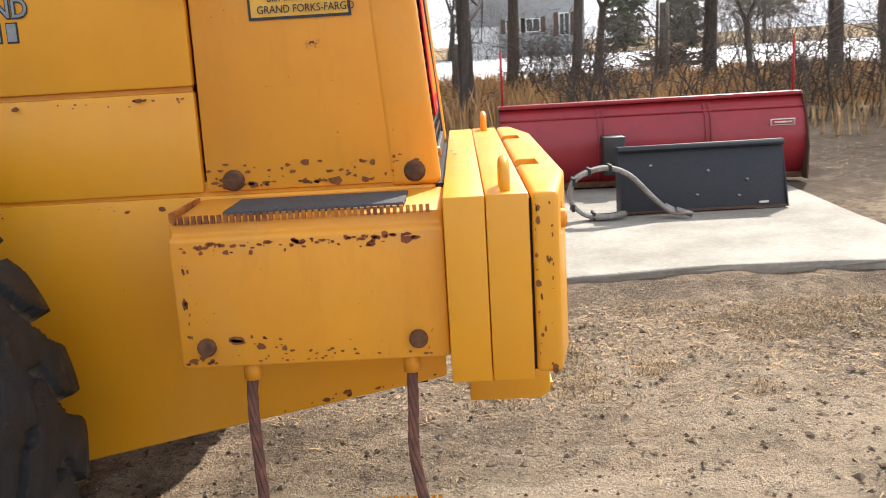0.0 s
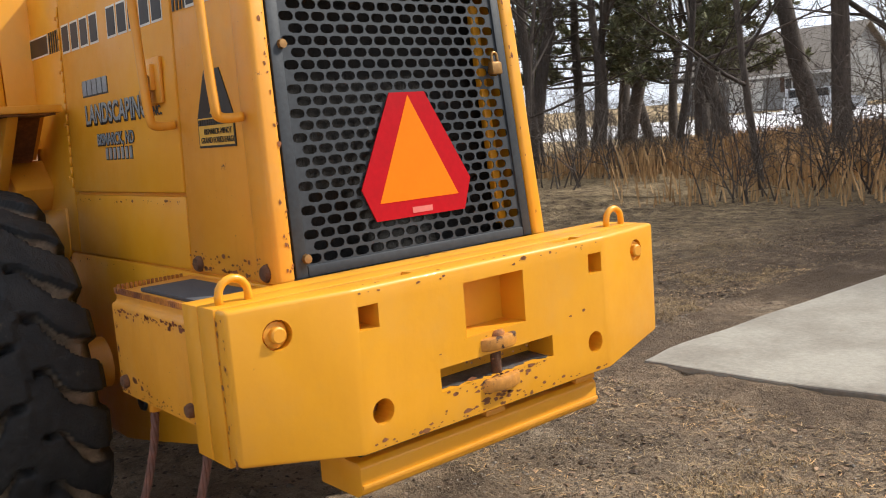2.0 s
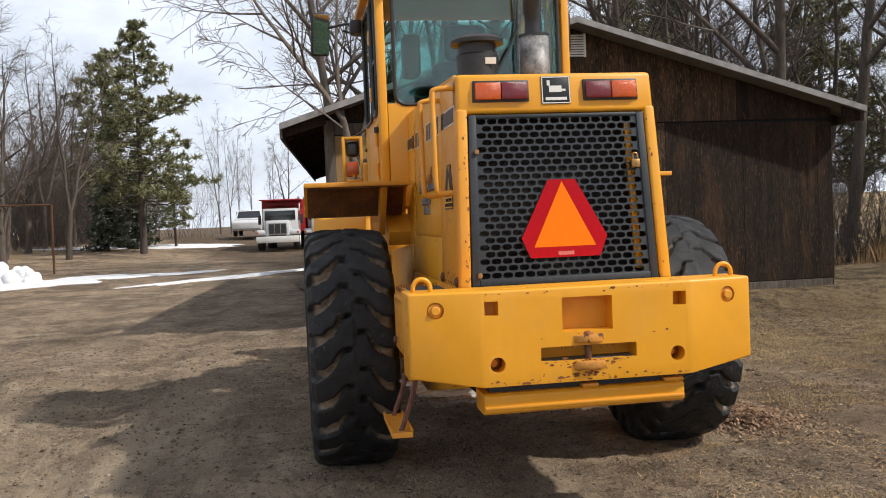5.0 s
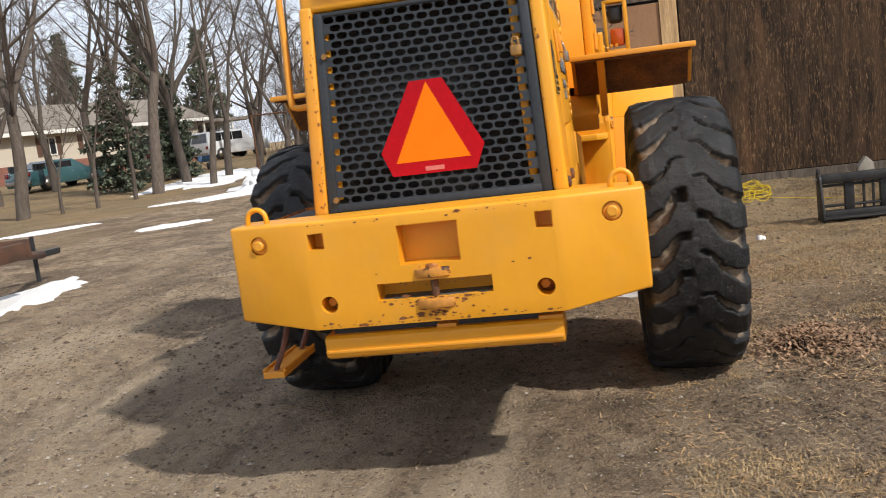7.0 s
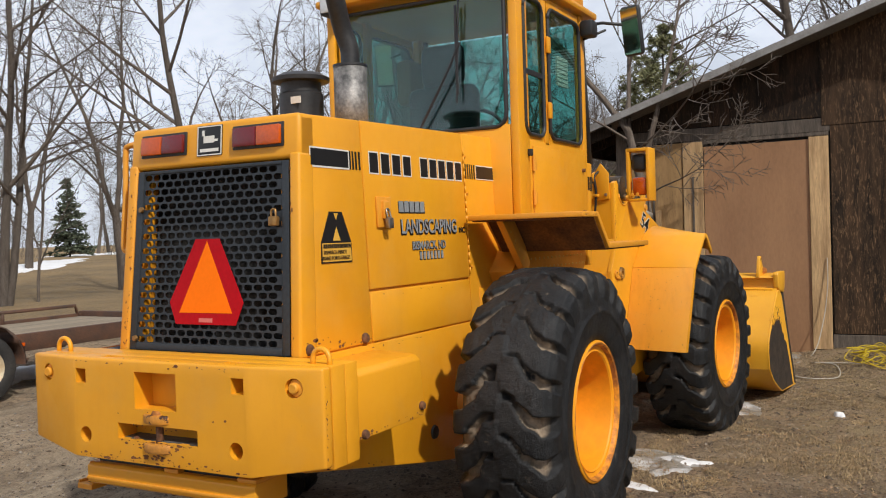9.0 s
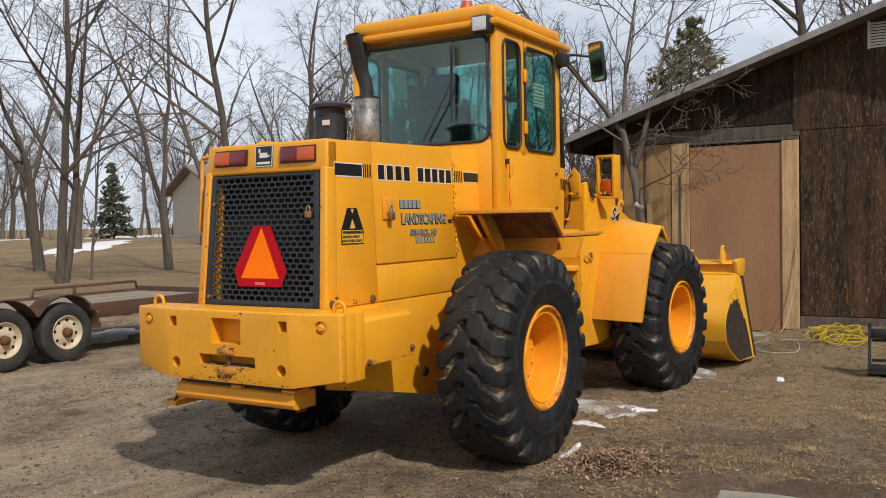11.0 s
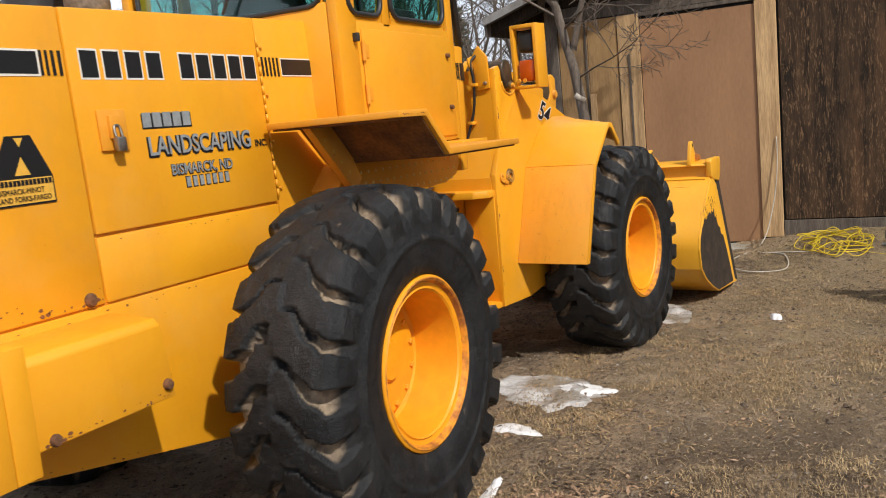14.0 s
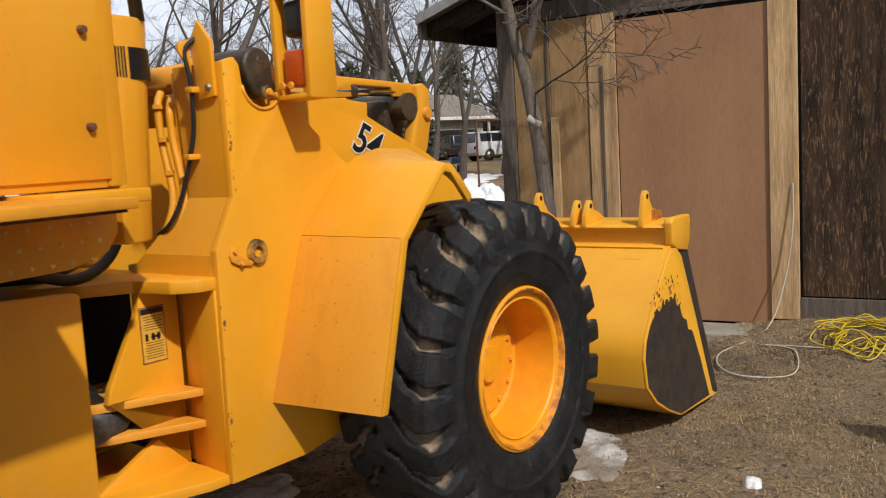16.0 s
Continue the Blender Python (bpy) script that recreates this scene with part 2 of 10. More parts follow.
greasy_yellow = material("greasy_yellow_paint", (0.50, 0.24, 0.03), 0.5, second=(0.05, 0.035, 0.022), scale=14, amount=1.3, grain=0.2, bump=0.3)
scuffed_black = material("scuffed_black_steel", (0.030, 0.029, 0.028), 0.6, second=(0.11, 0.105, 0.10), scale=11, amount=1.0, grain=0.3, bump=0.3)
frame_black = material("worn_black_frame_paint", (0.010, 0.011, 0.013), 0.55, second=(0.035, 0.033, 0.032), scale=9, amount=0.9, grain=0.25, bump=0.15, spots=(0.12, 0.07, 0.045), spot_scale=16, spot_at=0.70)
dimple_pale = material("pale_yellow_dimple", (0.86, 0.62, 0.22), 0.5, grain=0.1, bump=0.0)
chip_rust = material("chipped_rust", (0.20, 0.075, 0.028), 0.85, second=(0.20, 0.07, 0.02), scale=30, amount=1.0, grain=0.3, bump=0.2)
black = material("black_paint", (0.016, 0.017, 0.019), 0.45, second=(0.03, 0.03, 0.032), scale=8, grain=0.2, bump=0.1)
grille_black = material("grille_black_paint", (0.016, 0.021, 0.027), 0.55, second=(0.028, 0.034, 0.041), scale=4, amount=0.7, grain=0.2,
                        bump=0.1, spots=(0.14, 0.12, 0.1), spot_scale=12, spot_at=0.72)
# near-black that paints the shade inside gaps, holes and openings
inner_shade = material("dark_inside", (0.006, 0.006, 0.006), 0.9, grain=0.3, bump=0.2)
radiator = material("dusty_radiator", (0.008, 0.008, 0.008), 0.9, second=(0.018, 0.016, 0.014), scale=20, amount=1, grain=0.4, bump=0.5,
                    stretch=(1, 12, 1))
steel = material("bare_steel", (0.42, 0.40, 0.38), 0.4, 0.9, second=(0.22, 0.18, 0.15), scale=9, amount=0.7, grain=0.2, bump=0.15)
chrome = material("chrome", (0.75, 0.75, 0.77), 0.12, 1.0, scale=4, amount=0.3, grain=0.03, bump=0.0)
stack_steel = material("sooty_steel", (0.10, 0.10, 0.10), 0.55, 0.5, second=(0.32, 0.31, 0.30), scale=12, amount=0.9, grain=0.3, bump=0.2)
brass = material("brass", (0.45, 0.25, 0.08), 0.4, 0.7, second=(0.25, 0.13, 0.05), scale=20, grain=0.2)
decal_black = material("decal_black", (0.012, 0.012, 0.013), 0.4, grain=0.15, bump=0.03)
decal_white = material("decal_white", (0.75, 0.74, 0.70), 0.45, second=(0.62, 0.58, 0.5), scale=6, grain=0.06, bump=0.03)
decal_grey = material("letter_grey_blue", (0.20, 0.225, 0.25), 0.45, second=(0.28, 0.29, 0.29), scale=12, grain=0.15, bump=0.03)
decal_yellow = material("decal_yellow", (0.74, 0.42, 0.05), 0.5, second=(0.62, 0.34, 0.05), scale=9, grain=0.08, bump=0.03)
smv_orange = material("fluorescent_orange", (1.0, 0.20, 0.003), 0.62, second=(0.96, 0.175, 0.003), scale=3, grain=0.03, bump=0.03)
smv_red = material("retroreflective_red", (0.44, 0.004, 0.010), 0.5, second=(0.38, 0.005, 0.010), scale=10, grain=0.08, bump=0.05)
for m_ in (smv_orange, smv_red):
    m_.node_tree.nodes["Principled BSDF"].inputs["Specular IOR Level"].default_value = 0.12
pink_label = material("faded_pink_label", (0.70, 0.18, 0.15), 0.5, grain=0.1)
lens_red = material("red_lens", (0.16, 0.004, 0.006), 0.2, second=(0.13, 0.006, 0.012), scale=10, grain=0.12, grain_scale=80, bump=0.35,
                    bump_scale=120, coat=0.5)
lens_amber = material("amber_lens", (0.60, 0.095, 0.003), 0.2, second=(0.48, 0.065, 0.003), scale=10, grain=0.12, grain_scale=80, bump=0.35,
                      bump_scale=120, coat=0.5)
lens_clear = material("clear_lens", (0.75, 0.76, 0.75), 0.1, 0.3, grain=0.1, bump=0.2, bump_scale=100, coat=0.6)
cab_glass = plain_glass("tinted_cab_glass", (0.60, 0.83, 0.80))
mirror_glass = material("mirror_glass", (0.8, 0.82, 0.82), 0.03, 1.0, second=(0.75, 0.78, 0.78), scale=3, grain=0.02, bump=0.0)
seat_cloth = material("grey_seat_cloth", (0.045, 0.045, 0.05), 0.9, grain=0.3, bump=0.3, bump_scale=120)
tan_vinyl = material("tan_vinyl", (0.22, 0.14, 0.07), 0.7, second=(0.16, 0.10, 0.05), scale=8, grain=0.15)
anti_slip = material("grey_anti_slip_mat", (0.060, 0.066, 0.075), 0.85, second=(0.09, 0.09, 0.095), scale=20, amount=0.8, grain=0.35,
                     grain_scale=200, bump=0.5, bump_scale=220)



def weathered_ply(name, dark, mid, tan, fleck, rust):
    """Old plywood gone dark: upright swirling grain, fine raised flecks, broad rain-washed patches."""
    m = bpy.data.materials.new(name)
    m.use_nodes = True
    n, l = m.node_tree.nodes, m.node_tree.links
    b = n["Principled BSDF"]
    b.inputs["Specular IOR Level"].default_value = 0.25
    co = n.new("ShaderNodeTexCoord")

    def nz(stretch, detail, ro, twist=0.0):
        mp, tx = n.new("ShaderNodeMapping"), n.new("ShaderNodeTexNoise")
        mp.inputs["Scale"].default_value = stretch
        l.new(co.outputs["Object"], mp.inputs["Vector"])
        tx.inputs["Scale"].default_value, tx.inputs["Detail"].default_value, tx.inputs["Roughness"].default_value, tx.inputs["Distortion"].default_value = 1.0, detail, ro, twist
        l.new(mp.outputs["Vector"], tx.inputs["Vector"])
        return tx.outputs["Fac"]

    def rng(v, a, z, lo=0.0, hi=1.0):
        r = n.new("ShaderNodeMapRange")
        for k, q in zip(("From Min", "From Max", "To Min", "To Max"), (a, z, lo, hi)):
            r.inputs[k].default_value = q
        l.new(v, r.inputs["Value"])
        return r.outputs["Result"]

    def times(a, c):
        x = n.new("ShaderNodeMath")
        x.operation = "MULTIPLY"
        l.new(a, x.inputs[0])
        l.new(c, x.inputs[1])
        return x.outputs["Value"]

    def mix(f, a, c):
        x = n.new("ShaderNodeMix")
        x.data_type = "RGBA"
        l.new(f, x.inputs["Factor"])
        for key, v in (("A", a), ("B", c)):
            if isinstance(v, tuple):
                x.inputs[key].default_value = rgba(v)
            else:
                l.new(v, x.inputs[key])
        return x.outputs["Result"]
    grain = nz((52, 52, 9.0), 6, 0.74, 0.9)
    patches = nz((1.3, 1.3, 0.55), 5, 0.65)
    c = mix(rng(nz((9, 9, 1.1), 6, 0.7, 0.6), 0.38, 0.62), dark, mid)
    c = mix(times(rng(nz((3.2, 3.2, 0.55), 7, 0.72), 0.52, 0.66), rng(patches, 0.36, 0.60, 0.15, 1.0)), c, rust)
    c = mix(times(rng(grain, 0.525, 0.64, 0, fleck), rng(nz((2.2, 2.2, 1.0), 5, 0.7), 0.36, 0.60, 0.2, 1.0)), c, tan)
    l.new(c, b.inputs["Base Color"])
    b.inputs["Roughness"].default_value = 0.9
    bp = n.new("ShaderNodeBump")
    bp.inputs["Strength"].default_value, bp.inputs["Distance"].default_value = 0.6, 0.012
    l.new(grain, bp.inputs["Height"])
    l.new(bp.outputs["Normal"], b.inputs["Normal"])
    return m


wood_dark = weathered_ply("weathered_dark_plywood", (0.011, 0.008, 0.006), (0.026, 0.016, 0.010), (0.13, 0.075, 0.040), 0.7, (0.070, 0.036, 0.019))
wood_fleck = weathered_ply("flecked_dark_plywood", (0.019, 0.013, 0.009), (0.070, 0.041, 0.023), (0.25, 0.15, 0.078), 0.95, (0.105, 0.056, 0.029))
wood_stain = weathered_ply("stained_tan_plywood", (0.30, 0.185, 0.085), (0.40, 0.25, 0.115), (0.10, 0.065, 0.04), 0.6, (0.070, 0.062, 0.056))
wood_panel = material("brown_panel", (0.355, 0.190, 0.092), 0.65, second=(0.275, 0.142, 0.070), scale=1.4, amount=0.8, grain=0.08,
                      grain_scale=30, bump=0.1, bump_scale=60, stretch=(1.5, 1.5, 0.5))
wood_board = material("pale_plank", (0.53, 0.35, 0.175), 0.8, second=(0.33, 0.205, 0.10), scale=4, amount=0.9, grain=0.25, grain_scale=22,
                      bump=0.3, bump_scale=40, stretch=(5, 5, 0.35), per_object=0.15, spots=(0.10, 0.06, 0.03), spot_scale=14, spot_at=0.68)
wood_grey = material("grey_weathered_wood", (0.135, 0.108, 0.085), 0.9, second=(0.07, 0.057, 0.047), scale=4, amount=0.9, grain=0.35,
                     grain_scale=30, bump=0.5, bump_scale=40, stretch=(5, 5, 0.4), per_object=0.2)
deck_wood = material("trailer_deck_wood", (0.30, 0.24, 0.17), 0.85, second=(0.20, 0.16, 0.11), scale=3, amount=0.9, grain=0.25,
                     grain_scale=25, bump=0.3, stretch=(0.4, 5, 5), per_object=0.15)
shingle = material("old_roofing", (0.10, 0.095, 0.09), 0.9, second=(0.16, 0.15, 0.14), scale=4, amount=0.8, grain=0.3, bump=0.4)
roof_edge = material("grey_roof_trim", (0.30, 0.29, 0.28), 0.6, second=(0.18, 0.17, 0.16), scale=6, amount=0.7, grain=0.15)
concrete = material("worn_concrete", (0.325, 0.300, 0.250), 0.85, second=(0.235, 0.210, 0.172), scale=1.6, amount=1.2, grain=0.12,
                    grain_scale=35, bump=0.3, bump_scale=60, coords="Object", spots=(0.24, 0.205, 0.16), spot_scale=5.0, spot_at=0.64)
snow = material("old_snow", (0.82, 0.83, 0.86), 0.7, second=(0.66, 0.65, 0.64), scale=2.5, amount=0.6, grain=0.08, grain_scale=30,
                bump=0.5, bump_scale=14, distance=0.04)
ice = material("melting_ice", (0.56, 0.56, 0.56), 0.25, second=(0.25, 0.22, 0.18), scale=4, amount=1.8, grain=0.15, grain_scale=40,
               bump=0.4, bump_scale=25, distance=0.02)
bark = material("grey_brown_bark", (0.076, 0.057, 0.044), 0.95, second=(0.125, 0.103, 0.085), scale=5, amount=0.9, grain=0.35, grain_scale=30,
                bump=0.8, bump_scale=22, stretch=(3, 3, 0.5), per_object=0.25)
bark_dark = material("dark_bark", (0.062, 0.047, 0.037), 0.95, second=(0.115, 0.092, 0.075), scale=5, amount=0.9, grain=0.35, grain_scale=30,
                     bump=0.8, bump_scale=22, stretch=(3, 3, 0.5), per_object=0.3)
needle = material("conifer_needles", (0.165, 0.175, 0.080), 0.75, second=(0.21, 0.205, 0.105), scale=1.5, amount=0.9, grain=0.3,
                  grain_scale=12, bump=0.0, island=0.35)
needle_blue = material("spruce_needles", (0.085, 0.105, 0.070), 0.75, second=(0.115, 0.135, 0.090), scale=1.5, amount=0.9, grain=0.3,
                       grain_scale=12, bump=0.0, island=0.35)
dry_grass = material("dry_grass", (0.56, 0.36, 0.17), 0.85, second=(0.38, 0.22, 0.095), scale=0.8, amount=0.9, grain=0.2, bump=0.0, island=0.35)
pale_straw = material("pale_straw", (0.43, 0.31, 0.165), 0.9, second=(0.25, 0.17, 0.092), scale=1.5, amount=0.9, grain=0.2, bump=0.0,
                      island=0.4)
dead_leaf = material("dead_leaves", (0.21, 0.125, 0.072), 0.85, second=(0.34, 0.22, 0.135), scale=9, amount=1, grain=0.25, bump=0.0,
                     island=0.45)
dark_litter = material("dark_litter", (0.055, 0.036, 0.023), 0.95, second=(0.11, 0.072, 0.043), scale=9, amount=1, grain=0.2, bump=0.0, island=0.5)
pebble = material("pebbles", (0.30, 0.26, 0.21), 0.85, second=(0.20, 0.17, 0.14), scale=9, amount=1, grain=0.2, bump=0.2, island=0.45)
clod = material("soil_clods", (0.15, 0.105, 0.068), 0.95, second=(0.09, 0.064, 0.045), scale=9, amount=1, grain=0.3, bump=0.3, island=0.3)
blade_red = material("plow_red_paint", (0.33, 0.020, 0.028), 0.42, second=(0.25, 0.018, 0.026), scale=2.0, amount=0.7, grain=0.08,
                     grain_scale=12, bump=0.08, spots=(0.10, 0.03, 0.02), spot_scale=14, spot_at=0.71, coat=0.1)
plate_dark = material("scuffed_dark_steel", (0.013, 0.016, 0.022), 0.62, 0.0, second=(0.024, 0.026, 0.032), scale=4, amount=0.8, grain=0.2,
                      bump=0.15, spots=(0.13, 0.055, 0.035), spot_scale=6, spot_at=0.67)
hose_grey = material("wrapped_hose", (0.30, 0.28, 0.25), 0.8, second=(0.20, 0.18, 0.16), scale=14, amount=0.9, grain=0.2, bump=0.4)
hose_black = material("hydraulic_hose", (0.014, 0.014, 0.015), 0.55, grain=0.2, bump=0.1)
cord_yellow = material("yellow_cord", (0.72, 0.52, 0.02), 0.5, grain=0.1, bump=0.0)
cord_white = material("dirty_white_cord", (0.55, 0.50, 0.42), 0.6, grain=0.1, bump=0.0)
trailer_rust = material("rusted_brown_frame", (0.060, 0.034, 0.024), 0.75, second=(0.12, 0.055, 0.03), scale=5, amount=0.9, grain=0.25,
                        bump=0.3)
wheel_cream = material("cream_wheel_paint", (0.62, 0.56, 0.42), 0.5, second=(0.45, 0.32, 0.18), scale=9, amount=0.7, grain=0.12)
siding = material("pale_siding", (0.52, 0.46, 0.37), 0.75, second=(0.46, 0.41, 0.34), scale=0.8, grain=0.08, stretch=(0.5, 0.5, 6))
siding_grey = material("grey_siding", (0.30, 0.30, 0.29), 0.75, second=(0.25, 0.25, 0.25), scale=0.8, grain=0.08, stretch=(0.5, 0.5, 6))
brick_red = material("red_brick_band", (0.24, 0.10, 0.07), 0.85, second=(0.18, 0.08, 0.06), scale=4, amount=0.9, grain=0.3, grain_scale=8)
house_roof = material("brown_shingles", (0.17, 0.145, 0.12), 0.9, second=(0.22, 0.19, 0.16), scale=1, amount=0.8, grain=0.25, grain_scale=6)
white_trim = material("white_paint", (0.74, 0.73, 0.70), 0.5, second=(0.64, 0.62, 0.58), scale=2, grain=0.05)
car_white = material("white_car_paint", (0.72, 0.73, 0.74), 0.25, coat=0.6, scale=1, grain=0.03, bump=0.0)
car_teal = material("teal_car_paint", (0.030, 0.085, 0.095), 0.25, second=(0.04, 0.10, 0.11), coat=0.6, scale=1, grain=0.03, bump=0.0)
car_dark = material("dark_car_paint", (0.02, 0.022, 0.026), 0.25, coat=0.6, scale=1, grain=0.03, bump=0.0)
car_blue = material("blue_car_paint", (0.03, 0.09, 0.20), 0.25, coat=0.6, scale=1, grain=0.03, bump=0.0)
dump_red = material("dump_box_red", (0.42, 0.018, 0.02), 0.45, second=(0.34, 0.02, 0.02), scale=1.5, grain=0.08)
dump_grey = material("dump_box_grey", (0.26, 0.27, 0.29), 0.5, second=(0.20, 0.20, 0.21), scale=1.5, grain=0.1)
skid_red = material("skid_loader_red", (0.50, 0.03, 0.015), 0.4, grain=0.1)
hay = material("dead_brush_pile", (0.14, 0.095, 0.055), 0.95, second=(0.07, 0.05, 0.03), scale=8, amount=1, grain=0.4, bump=0.8, bump_scale=20)


# ---- mesh helpers ----
def add_box(bm, x0, x1, y0, y1, z0, z1, bev=0.0, m=None, seg=2):
    r = bmesh.ops.create_cube(bm, size=1.0)
    vs = r["verts"]
    for v in vs:
        v.co = Vector((x0 + (v.co.x + 0.5) * (x1 - x0), y0 + (v.co.y + 0.5) * (y1 - y0), z0 + (v.co.z + 0.5) * (z1 - z0)))
    if m is not None:
        bmesh.ops.transform(bm, matrix=m, verts=vs)
    if bev:
        es = list({e for v in vs for e in v.link_edges})
        bmesh.ops.bevel(bm, geom=es, offset=bev, segments=seg, affect="EDGES", profile=0.5)
    return bm


def add_prism(bm, pts, axis, a, b, bev=0.0, seg=2):
    """A polygon in the plane across the axis (the other two axes in order), drawn out from a to b."""
    i = "xyz".index(axis)

    def place(p, h):
        c = list(p)
        c.insert(i, h)
        return Vector(c)
    lo, hi = [bm.verts.new(place(p, a)) for p in pts], [bm.verts.new(place(p, b)) for p in pts]
    n = len(pts)
    fs = [bm.faces.new(lo), bm.faces.new(hi)] + [bm.faces.new((lo[k], lo[(k + 1) % n], hi[(k + 1) % n], hi[k])) for k in range(n)]
    bmesh.ops.recalc_face_normals(bm, faces=fs)
    if bev:
        es = list({e for f in fs for e in f.edges})
        bmesh.ops.bevel(bm, geom=es, offset=bev, segments=seg, affect="EDGES", profile=0.5)
    return bm


def frame_of(d):
    d = Vector(d).normalized()
    s = d.cross(Vector((0, 0, 1)) if abs(d.z) < 0.9 else Vector((1, 0, 0))).normalized()
    return d, s, d.cross(s)


def add_tube(bm, pts, r, n=8, cap=True):
    """A round bar along points; r is one radius or one a point."""
    pts = [Vector(p) for p in pts]
    rs = r if isinstance(r, (list, tuple)) else [r] * len(pts)
    rings, up = [], None
    for k, p in enumerate(pts):
        d = (pts[min(k + 1, len(pts) - 1)] - pts[max(k - 1, 0)]).normalized()
        if up is None:
            _, up, _ = frame_of(d)
        up = (up - d * up.dot(d)).normalized()
        w = d.cross(up)
        rings.append([bm.verts.new(p + (up * math.cos(2 * math.pi * j / n) + w * math.sin(2 * math.pi * j / n)) * rs[k]) for j in range(n)])
    for a, b in zip(rings, rings[1:]):
        for j in range(n):
            bm.faces.new((a[j], a[(j + 1) % n], b[(j + 1) % n], b[j]))
    if cap:
        bm.faces.new(rings[0][::-1])
        bm.faces.new(rings[-1])
    return bm


def smooth_path(pts, steps=6):
    """A soft curve through points."""
    pts = [Vector(p) for p in pts]
    out = []
    for k in range(len(pts) - 1):
        p0, p1, p2, p3 = pts[max(k - 1, 0)], pts[k], pts[k + 1], pts[min(k + 2, len(pts) - 1)]
        for s in range(steps):
            t = s / steps
            out.append(0.5 * (2 * p1 + (p2 - p0) * t + (2 * p0 - 5 * p1 + 4 * p2 - p3) * t * t + (3 * p1 - p0 - 3 * p2 + p3) * t ** 3))
    return out + [pts[-1]]


def add_lathe(bm, prof, c, axis="y", n=48, flip=1):
    """A profile of (radius, height) turned round an axis through c."""
    i = "xyz".index(axis)
    rings = []
    for r, h in prof:
        ring = []
        for j in range(n):
            a = 2 * math.pi * j / n
            p = [r * math.cos(a), r * math.sin(a)]
            p.insert(i, h * flip)
            ring.append(bm.verts.new(Vector(c) + Vector(p)))
        rings.append(ring)
    fs = []
    for a, b in zip(rings, rings[1:]):
        for j in range(n):
            fs.append(bm.faces.new((a[j], a[(j + 1) % n], b[(j + 1) % n], b[j])))
    bmesh.ops.recalc_face_normals(bm, faces=fs)
    return bm


def mesh_of(name, bm, mat, smooth=False, angle=35):
    me = bpy.data.meshes.new(name)
    if smooth:
        lim = radians(angle)
        for f in bm.faces:
            f.smooth = True
        for e in bm.edges:
            if len(e.link_faces) == 2 and e.calc_face_angle(0) > lim:
                e.smooth = False
    bm.to_mesh(me)
    bm.free()
    for m in mat if isinstance(mat, (list, tuple)) else [mat]:
        me.materials.append(m)
    return me


def part(name, bm, mat, parent, label="", smooth=True):
    """One mesh under a thing or under a part."""
    ob = new(name, mesh_of(name, bm, mat, smooth))
    ob.parent = parent
    return tagged(ob, label)


def thing(name, label, category, m=None, group="", kind=""):
    ob = new(name)
    ob.empty_display_size = 0.2
    if m is not None:
        ob.matrix_basis = m
    return tagged(ob, label, category, group, kind)


def solid(name, bm, mat, label="", category="", kind="", smooth=False, group="", m=None):
    """A thing of one mesh."""
    ob = new(name, mesh_of(name, bm, mat, smooth))
    if m is not None:
        ob.matrix_basis = m
    return tagged(ob, label, category, group, kind)


def from_lists(name, verts, faces, mat, smooth=False):
    me = bpy.data.meshes.new(name)
    me.from_pydata([tuple(v) for v in verts], [], faces)
    if smooth:
        me.polygons.foreach_set("use_smooth", [True] * len(me.polygons))
    me.materials.append(mat)
    me.update()
    return me


def cut(ob, bm):
    """Cuts the closed forms in bm out of ob's mesh for good."""
    tool = bpy.data.objects.new("tool", mesh_of("tool", bm, ob.data.materials[0]))
    scene.collection.objects.link(tool)
    keep = ob.parent
    ob.parent = None
    mod = ob.modifiers.new("cut", "BOOLEAN")
    mod.object, mod.operation, mod.solver = tool, "DIFFERENCE", "EXACT"
    deps = bpy.context.evaluated_depsgraph_get()
    deps.update()
    me = bpy.data.meshes.new_from_object(ob.evaluated_get(deps))
    ob.modifiers.clear()
    old, ob.data = ob.data, me
    me.name = old.name
    bpy.data.meshes.remove(old)
    bpy.data.objects.remove(tool)
    ob.parent = keep
    return ob


def lettering(text, size, mat, parent, m, name="lettering", label="", bold=0.0, shear=0.0, squeeze=1.0, depth=0.0006):
    """Letters of the built-in font as a thin mesh; m takes the text's plane (x along, y up) to its place."""
    cu = bpy.data.curves.new(name, "FONT")
    cu.body, cu.size, cu.align_x, cu.align_y, cu.shear, cu.offset, cu.extrude = text, size, "CENTER", "CENTER", shear, bold, depth
    cu.resolution_u = 3
    tmp = bpy.data.objects.new("tmp_text", cu)
    scene.collection.objects.link(tmp)
    deps = bpy.context.evaluated_depsgraph_get()
    deps.update()
    me = bpy.data.meshes.new_from_object(tmp.evaluated_get(deps))
    bpy.data.objects.remove(tmp)
    me.transform(m @ Matrix.Diagonal((squeeze, 1, 1, 1)))
    me.materials.clear()
    me.materials.append(mat)
    ob = new(name, me)
    ob.parent = parent
    return tagged(ob, label)


# ---- the wheel loader: x along it (rear at 0, front towards -x), y across from its middle, z up ----
loader = thing("wheel_loader", "yellow articulated wheel loader with black grille, parked on bare dirt", "wheel loader", pose(0, 2.45, 0))


def hooded(bm):
    """The hood narrows upward, and its rear leans forward."""
    for v in bm.verts:
        k = max(v.co.z - 1.11, 0)
        v.co.y *= 1 - 0.072 * k
        if v.co.x > -0.45:
            v.co.x -= 0.085 * k * (1 + v.co.x / 0.45 if v.co.x < 0 else 1)
    return bm


